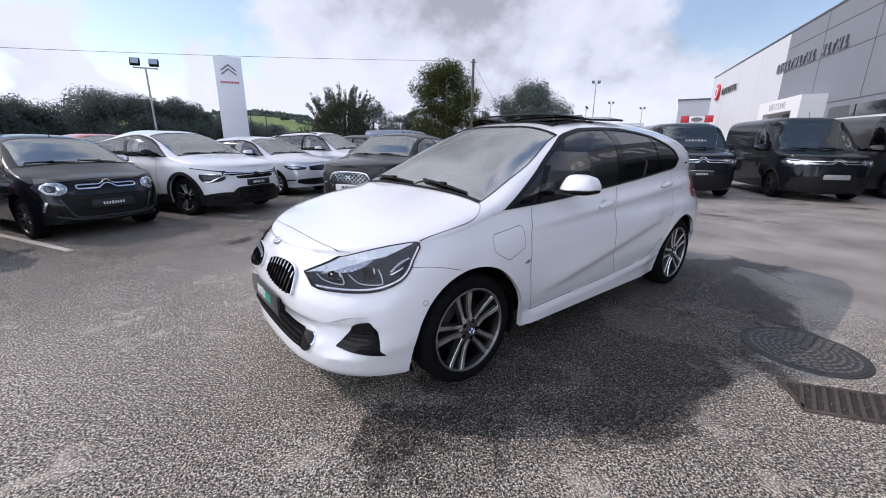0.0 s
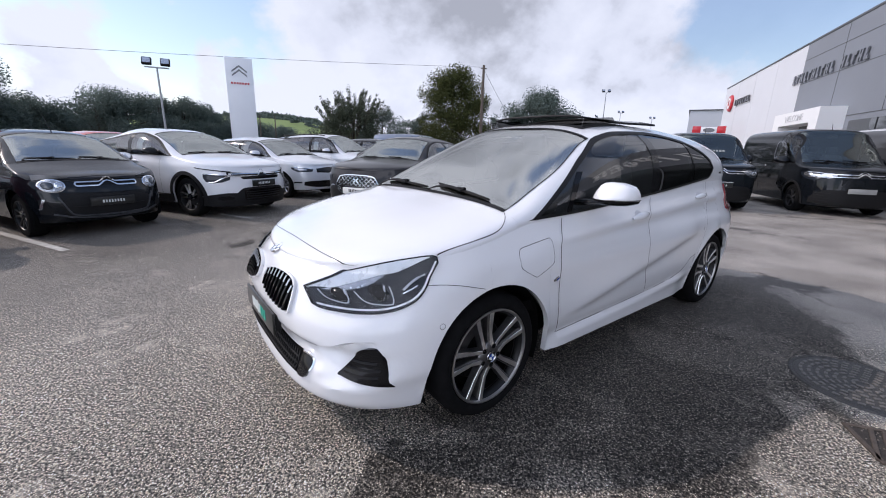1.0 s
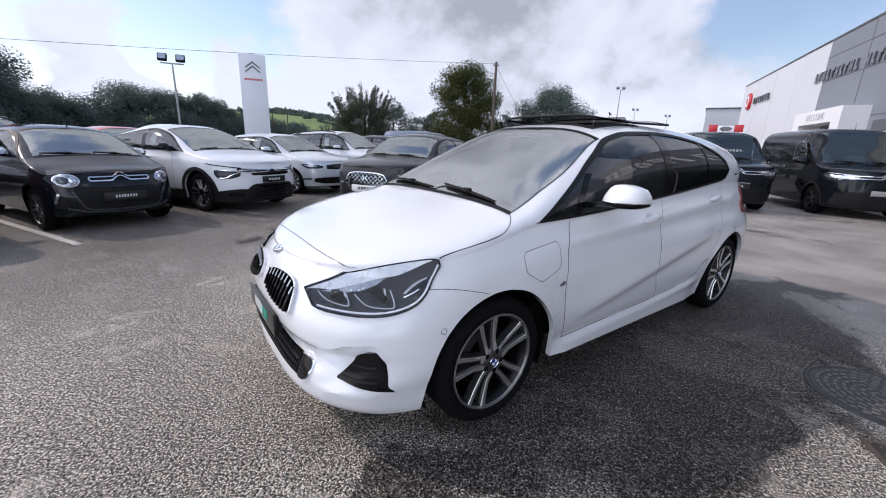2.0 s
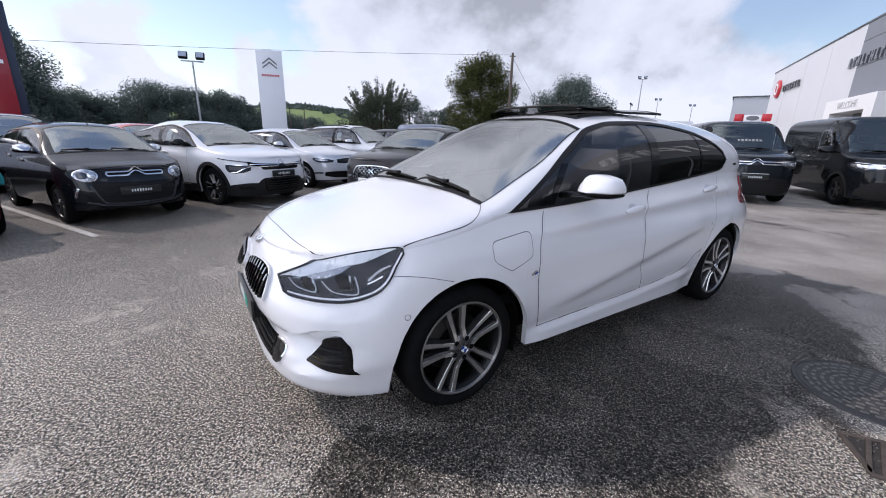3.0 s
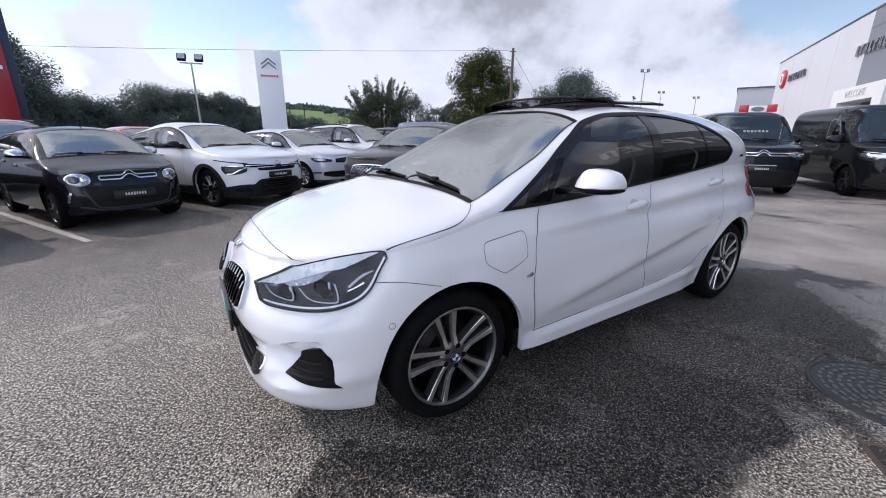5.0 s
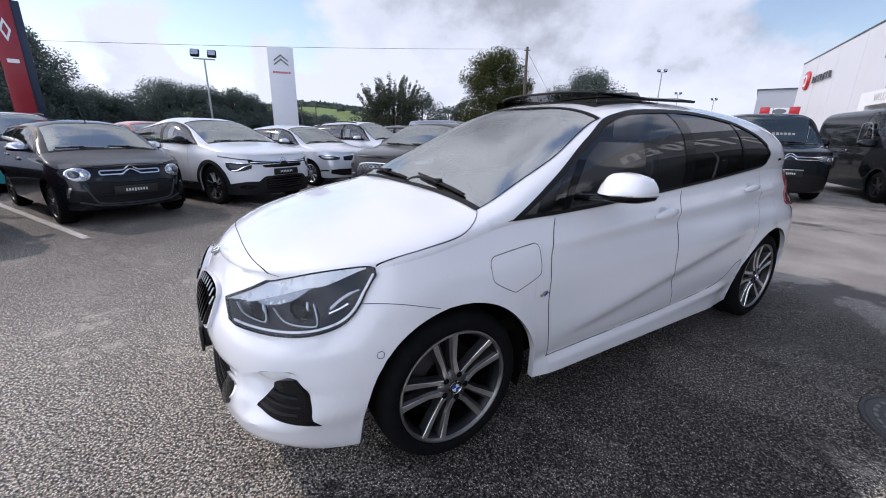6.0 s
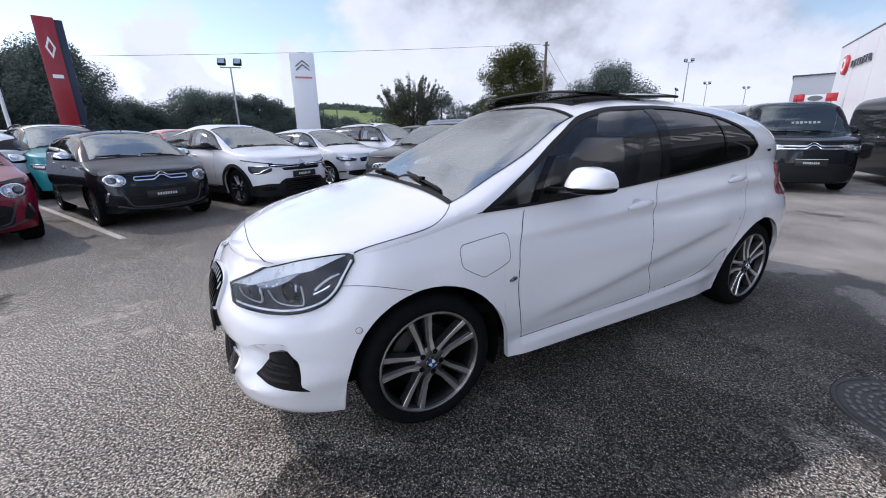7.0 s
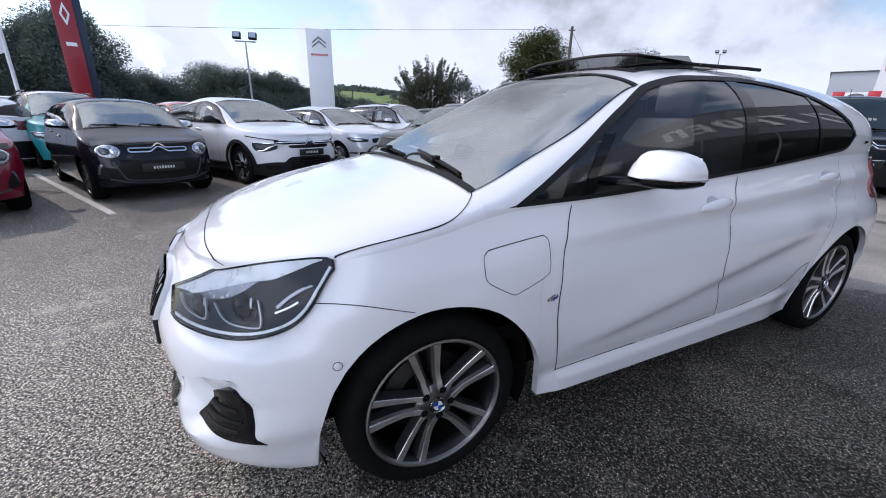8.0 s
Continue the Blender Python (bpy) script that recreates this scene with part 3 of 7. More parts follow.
    for i in range(5):
        a = 2 * math.pi * i / 5 + turn + math.pi / 5
        m = Matrix.Translation((0.052 * math.cos(a), 0, -0.052 * math.sin(a)))
        Geo().lathe([(0.015, -0.008), (0.0135, -0.0075), (0.0125, -0.012)], 14).part("bolt_seat", CAST, w, m=m)
        Geo().lathe([(0.001, -0.0085), (0.0125, -0.0085)], 14).part("wheel_bolt", WELL, w, m=m)
    return w


def car_body(ob, sh, paint, cowl, ws_top, ws_y, dlo, doors, glass_side=None, glass_rear=None, pillar=None, roof=None, roof_x=None, rear_glass=None, trim_w=0.018, handles=True, seats=True, hand=(), hatch=None, screen=None, foot=None):
    """Skin, glass, wheel wells and cabin that every car here has.
    cowl, ws_top: x of the foot and head of the windscreen; ws_y: half-width of the screen at x; dlo: (x front, x rear, low z, high z) of the side glass;
    doors: list of (name, x front edge(z), x rear edge(z)) on each side; pillar: x of the post between the side panes; foot: z of the doors' lower edge at x."""
    gs, gr = glass_side or GLASS_SIDE, glass_rear or GLASS_DARK
    # sides
    nzr = max(24, sh.fine)
    first = doors[0][1](0.6)
    last = doors[-1][2](0.6)
    Geo().grid(sh.corner_rows(True)).mirrored().part("front_panel", paint, ob, sharp=33 if sh.dent else 75)
    xs = [x for x in sh.stations(sh.x1, first, 0.05)]

    def blend_rows(stations, edge, at_end):
        """Columns that lean towards a door's edge at one end."""
        a, b = stations[0], stations[-1]
        rows = []
        for x in stations:
            w = abs(x - (a if at_end else b)) / max(abs(b - a), 1e-6)
            z0, z1 = sh.floor_z(x), sh.shoulder(x)
            for _ in range(5):
                z1 = sh.shoulder(x + (edge(z1) - edge(0.6)) * w)
            row = []
            for j in range(nzr):
                z = z0 + (z1 - z0) * j / (nzr - 1)
                row.append(sh.side(x + (edge(z) - edge(0.6)) * w, z))
            row.insert(0, row[0] + Vector((0, -0.03, 0.004)))
            rows.append(row)
        return rows

    Geo().grid(blend_rows(xs, doors[0][1], True)).pair("front_wing", paint, ob)
    for kd, (name, xa, xb) in enumerate(doors):
        for sgn in (1, -1):
            st = sh.stations(xa(0.6), xb(0.6), 0.06)
            g = Geo()
            rows = []
            for x in st:
                s = (xa(0.6) - x) / (xa(0.6) - xb(0.6))
                z0, z1 = sh.floor_z(x), sh.shoulder(x)
                for _ in range(5):
                    z1 = sh.shoulder(xa(z1) + (xb(z1) - xa(z1)) * s)
                row = []
                for j in range(nzr):
                    z = z0 + (z1 - z0) * j / (nzr - 1)
                    row.append(sh.side(xa(z) + (xb(z) - xa(z)) * s, z))
                row.insert(0, row[0] + Vector((0, -0.03, 0.004)))
                rows.append(row)
            g.grid(rows)
            if sgn < 0:
                g.v = [(x, -y, z) for x, y, z in g.v]
                g.f = [f[::-1] for f in g.f]
            d = g.part(name, paint, ob)
            for e, wide in ((xa, 0.004), (xb, 0.004 if kd < len(doors) - 1 else 0.0022)):
                zz = spread(foot(e(0.35)) if foot else sh.sill(e(0.6)) + 0.06, sh.shoulder(e(1.0)) - 0.004, 9)
                r = ribbon(sh.side, [(e(z), z) for z in zz if z > sh.floor_z(e(z))], wide)
                if sgn < 0:
                    r.v = [(x, -y, z) for x, y, z in r.v]
                r.part("door_gap", SEAM, d)
            if handles:
                hx = xb(0.9) + 0.16
                hz = sh.shoulder(hx) - 0.10
                if hand:
                    hx, hz = hand[kd]
                h, rows = Geo(), []
                for t in spread(0, 1, 13):
                    e = math.sin(math.pi * (0.04 + 0.92 * t)) ** 0.45
                    cx, cz, up = hx + 0.112 - 0.224 * t, hz - 0.008 + 0.016 * t, 0.018 * e
                    rows.append([sh.side(cx, cz + up * math.sin(a), 0.002 + 0.016 * e + 0.012 * e * math.cos(a)) for a in spread(0, 2 * math.pi, 11)[:-1]])
                h.grid(rows, close=True)
                for ring in (range(10), range(120, 130)):
                    h.f.append(tuple(ring))
                # thin patch above the handle that paints the cup's shade
                cup = columns(sh.side, [(hx + 0.055 - 0.09 * t, hz + 0.006, hz + 0.012 + 0.026 * math.sin(math.pi * t) ** 0.5) for t in spread(0.02, 0.98, 9)], 0.0012, rows=3, back=0.001)
                for k in (h, cup):
                    if sgn < 0:
                        k.flipped()
                h.part("door_handle", paint, d, sharp=60)
                cup.part("recess_shade", HANDLESHADE, d)
    xs = sh.stations(last, sh.x2, 0.05)
    Geo().grid(blend_rows(xs, doors[-1][2], False)).pair("rear_quarter", paint, ob)
    Geo().grid(sh.corner_rows(False)).mirrored().part("rear_panel", paint, ob)
    # upper skin
    nose = sh.nose_xs()
    hood = nose + sh.stations(sh.x1 - 0.04, cowl, 0.05)[0:]
    Geo().grid(sh.top_rows(hood, nq=20)).mirrored().part("bonnet", paint, ob)
    x0, x1, zlo, zhi = dlo

    def q_lo(x):
        return sh.qz(x, zlo(x))

    def q_hi(x):
        return max(sh.qz(x, zhi(x)), q_lo(x)) if x1 <= x <= x0 else q_lo(x)

    def q_ws(x):
        zs = sh.shoulder(x)
        w = sh.wide(x, zs) * sh.plan(x, zs)
        r = min(1, ws_y(x) / max(w, 1e-6))
        return max(math.acos(r ** (sh.m(x) / 2)) / (math.pi / 2), q_hi(x) + 0.01)

    ws_xs = spread(cowl, ws_top, 22)
    rg = rear_glass
    cab = sorted(set(round(v, 4) for v in spread(cowl, sh.x2, 60) + [x0, x1, ws_top]), reverse=True)
    tail = [x for x in sh.tail_xs() if x < sh.x2]
    full = cab + tail
    body = Geo()
    body.grid(sh.top_rows(full, lambda x: 0.0, q_lo, 4))
    body.grid(sh.top_rows(full, q_hi, q_ws, 8))
    body.pair("side_frame", paint, ob)
    roof_g = Geo().grid(sh.top_rows([x for x in full if x <= ws_top], q_ws, lambda x: 1.0, 14)).mirrored()
    head_g = Geo().grid(sh.top_rows([x for x in full if x <= ws_top and x > sh.x2 - 0.25], q_ws, lambda x: 1.0, 14, -0.03)).mirrored()
    if hatch:
        for g in (roof_g, head_g):
            g.f = [f for f in g.f if not (hatch[1] < sum(g.v[i][0] for i in f) / len(f) < hatch[0] and abs(sum(g.v[i][1] for i in f) / len(f)) < hatch[2])]
    roof_g.part("roof", roof or paint, ob)
    Geo().grid(sh.top_rows(ws_xs, q_ws, lambda x: 1.0, 14)).mirrored().part("windscreen", screen or GLASS_PARKED, ob)
    frit = Geo().grid(sh.top_rows(ws_xs, q_ws, lambda x: q_ws(x) + 0.030, 3, -0.004))
    frit.grid(sh.top_rows(spread(cowl - 0.01, cowl - 0.075, 4), lambda x: q_ws(x) + 0.030, lambda x: 1.0, 14, -0.004))
    frit.mirrored().part("windscreen_border", GLOSSBLK, ob)
    edge = Geo()
    for f0, f1 in ((lambda x: q_ws(x) - 0.002, lambda x: q_ws(x) + 0.007),):
        edge.grid(sh.top_rows(ws_xs, f0, f1, 3, 0.003))
    edge.grid(sh.top_rows(spread(ws_top + 0.012, ws_top - 0.012, 3), q_ws, lambda x: 1.0, 14, 0.003))
    edge.mirrored().part("windscreen_seal", TRIM, ob)
    Geo().grid(sh.top_rows(spread(cowl + 0.010, cowl - 0.020, 4), q_ws, lambda x: 1.0, 14, 0.004)).mirrored().part("scuttle", TRIM, ob)
    # side panes: (front, rear, glass)
    gx = sorted(set(round(v, 4) for v in spread(x0, x1, 46)), reverse=True)
    pil = pillar if pillar is not None else (x0 + x1) / 2
    for sgn in (1, -1):
        for nm, lo, hi, gm in (("front_side_window", pil, x0, gs), ("rear_side_window", x1, pil, gr)):
            cols = sorted([x for x in gx if lo < x < hi] + [lo, hi], reverse=True)
            g = Geo().grid(sh.top_rows(cols, q_lo, q_hi, 10))
            if sgn < 0:
                g.v = [(x, -y, z) for x, y, z in g.v]
            g.part(nm, gm, ob)
    tr = Geo()
    tr.grid(sh.top_rows(gx, q_lo, lambda x: min(sh.qz(x, zlo(x) + 0.016), max(q_hi(x), q_lo(x) + 0.004)), 3, 0.004))
    tr.grid(sh.top_rows(gx, lambda x: max(sh.qz(x, zhi(x) - 0.022), q_lo(x)), q_hi, 3, 0.004))
    for xx in (x0, x1):
        w = 0.02 if xx == x0 else -0.02
        tr.grid(sh.top_rows([xx, xx - w], q_lo, q_hi, 6, 0.004))
    tr.pair("window_trim", TRIM, ob)
    Geo().grid(sh.top_rows(spread(pil + 0.05, pil - 0.05, 4), q_lo, q_hi, 8, 0.003)).pair("door_post", GLOSSBLK, ob)
    if rg:
        Geo().grid(sh.top_rows([x for x in tail + cab if rg[1] <= x <= rg[0]] or spread(rg[0], rg[1], 4), lambda x: q_ws(x) + 0.02, lambda x: 1.0, 12, 0.004)).mirrored().part("rear_window", gr, ob)
    # inner lining
    head_g.part("headlining", LINING, ob)
    Geo().grid(sh.top_rows([x for x in full if x > sh.x2 - 0.25], q_hi, q_ws, 5, -0.02)).pair("pillar_lining", DASH, ob)
    Geo().grid([[sh.side(x, z, -0.05) for z in spread(max(0.42, sh.floor_z(x) + 0.03), sh.shoulder(x) + 0.008, 5)] for x in spread(cowl - 0.02, sh.x2 - 0.2, 24)]).pair("door_card", DASH, ob)
    Geo().box((sh.x2 - 0.28, 0, 0.75), (0.04, 2 * sh.half * 0.84, 0.65)).part("boot_wall", DASH, ob)
    # wheel wells and underside
    y_in = sh.half - 0.27
    xn, xt = sh.nose(0.4) - 0.22, sh.tail(0.4) + 0.22
    Geo().box(((xn + xt) / 2, 0, 0.36), (xn - xt, 2 * y_in, 0.34)).part("underbody", WELL, ob)
    for cx in (0.0, -sh.wb):
        g = Geo()
        rows = []
        for i in range(19):
            a = math.pi * (-0.12 + 1.24 * i / 18)
            r = sh.arch + 0.02
            rows.append([(cx + r * math.cos(a), y, sh.wheel_r + r * math.sin(a)) for y in (y_in - 0.1, sh.half * 0.93)])
        g.grid(rows)
        g.pair("wheel_arch_liner", WELL, ob)
    # cabin
    if seats:
        z0 = 0.35
        Geo().box(((cowl + sh.x2) / 2, 0, 0.50), (cowl - sh.x2 - 0.1, 2 * y_in + 0.36, 0.06)).part("cabin_floor", WELL, ob)
        dz = sh.shoulder(cowl)
        prof = [(cowl - 0.06, dz - 0.30), (cowl - 0.06, dz + 0.0), (cowl - 0.30, dz + 0.015), (cowl - 0.46, dz - 0.02), (cowl - 0.50, dz - 0.10), (cowl - 0.44, dz - 0.30)]
        Geo().prism(prof, "y", -sh.half * 0.80, sh.half * 0.80).part("dashboard", DASH, ob, sharp=50)
        sx = cowl - 1.02 - (0.2 if hatch else 0)
        for (px, py, wd) in ((sx, 0.37, 0.25), (sx, -0.37, 0.25), (sx - 0.86, 0.37, 0.30), (sx - 0.86, -0.37, 0.30)):
            car_seat(ob, px, py, sh.shoulder(px) - 0.36, wd, sh.top(px))
        rim = Geo()
        c = Vector((cowl - 0.62, -0.37, dz - 0.02))
        rim.tube([c + Vector((0.07 * math.sin(a), 0.18 * math.cos(a), 0.17 * math.sin(a))) for a in spread(0, 2 * math.pi, 25)], 0.014, 8)
        rim.part("steering_wheel", DASH, ob)
        mx = ws_top + 0.06
        Geo().box((mx, 0, sh.top(mx) - 0.11), (0.03, 0.22, 0.065), bevel=0.012).part("rear_view_mirror", DASH, ob)


def car_seat(ob, x, y, z, hw, roof_z):
    """A padded car seat with its headrest: base height z."""
    rows = []
    for t in spread(0, 1, 8):
        zz, xx = z + 0.62 * t, x - 0.20 * t
        w = hw * (0.92 + 0.16 * math.sin(math.pi * min(1, 0.2 + t * 0.8))) * (1 if t < 0.8 else 1 - (t - 0.8) * 1.2)
        d = 0.075
        rows.append([(xx - d, y - w * 0.9, zz), (xx - d, y + w * 0.9, zz), (xx - 0.02, y + w, zz), (xx + d, y + w * 0.9, zz), (xx + d * 0.55, y + w * 0.5, zz), (xx + d * 0.5, y - w * 0.5, zz), (xx + d, y - w * 0.9, zz), (xx - 0.02, y - w, zz)])
    g = Geo().grid(rows, close=True)
    k = len(g.v)
    g.f.append(tuple(range(k - 8, k)))
    s = g.part("seat_back", SEAT, ob, sharp=60)
    cz = min(z + 0.74, roof_z - 0.16)
    Geo().box((x - 0.23, y, cz), (0.09, 0.25, 0.17), bevel=0.035).part("headrest", SEAT, s, sharp=60)
    Geo().box((x + 0.22, y, z - 0.02), (0.5, hw * 1.9, 0.15), bevel=0.04).part("seat_cushion", SEAT, ob, sharp=60)


def door_mirror(ob, x, y, z, paint, size=1.0, lamp=True):
    """Both door mirrors: a domed painted cap with a flat underside on a dark foot."""
    k = size
    cap_line = [(-0.118, 0.0), (-0.112, 0.022), (-0.100, 0.052), (-0.080, 0.082), (-0.058, 0.098), (-0.02, 0.104), (0.03, 0.098), (0.075, 0.086), (0.105, 0.066), (0.122, 0.036), (0.126, 0.012), (0.122, 0.0)]
    low_line = [(-0.118, -0.004), (-0.10, -0.026), (-0.05, -0.036), (0.03, -0.038), (0.09, -0.033), (0.118, -0.018), (0.124, -0.004)]
    depth = [(0.100 - 0.17 * t, math.sin(math.pi / 2 * min(1, t / 0.62)) ** 0.62 if t < 0.62 else 1.0) for t in (0.0005, 0.012, 0.04, 0.09, 0.16, 0.26, 0.38, 0.5, 0.62, 0.8, 1.0)]
    for sgn in (1, -1):
        def loft(line, grow=1.0, full=False):
            rows = []
            for xx, s in depth:
                row = [(x + (xx - 0.20 * (yy * s)) * k, sgn * (y + (0.115 + yy * s * grow) * k), z + zz * (s ** 0.25 if full else 0.4 * s + 0.6 * s * s) * k) for yy, zz in line]
                rows.append(row)
            g = Geo().grid(rows, close=True)
            m = len(line)
            g.f.append(tuple(range(len(g.v) - m, len(g.v))))
            g.f.append(tuple(range(m))[::-1])
            return g

        cap = loft(cap_line).part("door_mirror", paint, ob, sharp=50)
        loft(low_line, 1.0, True).part("lower_case", GLOSSBLK, cap, sharp=50)
        loft([(-0.02, 0.004), (0.03, 0.004), (0.09, 0.004), (0.127, 0.006), (0.127, 0.000), (0.09, -0.006), (0.03, -0.006), (-0.02, -0.004)], 1.02, True).part("indicator", LAMP if lamp else GLOSSBLK, cap, sharp=50)
        foot = Geo().grid([[(x + (0.05 + 0.045 * math.cos(a)) * k, sgn * yy, z + (zc + 0.5 * th * math.sin(a)) * k) for a in spread(0, 2 * math.pi, 13)[:-1]] for yy, zc, th in ((y - 0.09, -0.040, 0.050), (y - 0.03, -0.032, 0.040), (y + 0.02, -0.022, 0.034), (y + 0.09, -0.018, 0.022))], close=True)
        foot.part("mirror_foot", GLOSSBLK, cap, sharp=60)
        Geo().box((x - 0.090 * k, sgn * (y + 0.115 * k), z + 0.038 * k), (0.004, 0.19 * k, 0.085 * k), bevel=0.0015).part("mirror_glass", CHROME, cap)


def plate(ob, x, y, z, dark=True, marks=True, green=False):
    """A plate on the nose, with plain bars for its writing."""
    p = Geo().box((x, y, z), (0.012, 0.52, 0.112), bevel=0.004).part("number_plate", PLATEB if dark else PLATEW, ob)
    if marks:
        n = 8
        for i in range(n):
            w = 0.03
            yy = y + (i - (n - 1) / 2) * 0.034
            g = Geo().box((x + 0.0075, yy, z), (0.003, w * 0.62, (0.05 if i != 3 else 0.062) * (1.0 if green or not dark else 0.75)))
            g.part("mark", (MARK if i < 5 or not green else MARKGREEN) if dark else GLOSSBLK, p, smooth=False)
    return p


def wipers(ob, sh, cowl, span=0.62, k=1.0):
    """Two wipers: a flat arm from its pivot cap, a thin blade and the clip between them."""
    for y0, y1 in ((span * 0.9, span * 0.08), (-span * 0.02, -span * 0.95)):
        at = lambda t, off, back=0.0: sh.over(cowl - 0.03 - 0.05 * t - back * k, y0 + (y1 - y0) * t, off * k)
        rows = []
        for t in spread(0.0, 1.0, 12):
            w = 0.010 + 0.004 * math.sin(math.pi * t)
            rows.append([at(t, 0.004, 0.012), at(t, 0.016, 0.010), at(t, 0.022, 0.010 - w), at(t, 0.008, 0.010 - w)])
        wp = Geo().grid(rows, close=True).part("wiper", TRIM, ob, sharp=30)
        arm = []
        for t in spread(0.46, 1.06, 9):
            lift = 0.020 + 0.012 * math.sin(math.pi * min(1, (t - 0.46) / 0.5)) - 0.02 * max(0, t - 0.95) / 0.11
            back = -0.012 - 0.055 * max(0.0, (t - 0.5) / 0.56) ** 1.5
            arm.append([at(t, lift, back + 0.010), at(t, lift + 0.008, back + 0.006), at(t, lift + 0.008, back - 0.006), at(t, lift, back - 0.010)])
        Geo().grid(arm, close=True).part("wiper_arm", TRIM, wp, sharp=30)
        Geo().box((0, 0, 0), (0.026, 0.055, 0.018), bevel=0.005).part("blade_clip", GLOSSBLK, wp, m=Matrix.Translation(at(0.48, 0.026)))


def black_trim_arches(ob, sh, width=0.05, material=None):
    for cx in (0.0, -sh.wb):
        pts = []
        for i in range(19):
            a = math.pi * (0.03 + 0.94 * i / 18)
            r = sh.arch + width / 2 - 0.004
            pts.append((cx + r * math.cos(a), sh.wheel_r + 0.012 + r * math.sin(a) * 0.985))
        pts = [(pts[0][0] + 0.004, 0.235), (pts[0][0] + 0.002, 0.30)] + pts + [(pts[-1][0] - 0.002, 0.30), (pts[-1][0] - 0.004, 0.235)]
        ribbon(sh.side, pts, width=width, off=0.006, thick=0.008, steps=3).pair("arch_trim", material or TRIM, ob)


# ---- the white car ----
CAR_F = Vector((0.13, 1.95))
CAR_AX = Vector((0.79, 0.613)).normalized()
CAR_N = Vector((CAR_AX.y, -CAR_AX.x))


def disc(face, a, b, r, off, thick=0.004, n=24, sx=1.0):
    """A small round plate lying on a skin."""
    g = Geo()
    g.grid([[face(a + sx * rr * math.cos(2 * math.pi * k / n), b + rr * math.sin(2 * math.pi * k / n), o) for k in range(n)] for rr, o in ((0.0001, off + thick), (r * 0.9, off + thick), (r, off + thick * 0.6), (r, off - 0.004))], close=True)
    return g


def enamel(parent, m, r, ring=BADGEBLK, dark=BLUEMARK):
    """A round badge as plain shapes: dark ring, chrome rims, blue and white quarters."""
    b = Geo().lathe([(0.0005, 0.004), (r * 0.9, 0.004), (r, 0.002), (r, -0.004)], 28, "x").part("badge", ring, parent, m=m)
    Geo().lathe([(r * 0.92, 0.0035), (r * 0.96, 0.006), (r, 0.003)], 28, "x").part("rim", CHROME, b)
    for k in range(4):
        g = Geo()
        pts = [(0, 0)] + [(r * 0.58 * math.cos(a), r * 0.58 * math.sin(a)) for a in spread(k * math.pi / 2, (k + 1) * math.pi / 2, 7)]
        g.prism(pts, "x", 0.003, 0.0058)
        g.part("quarter", dark if k % 2 else MARK, b, smooth=False)
    return b


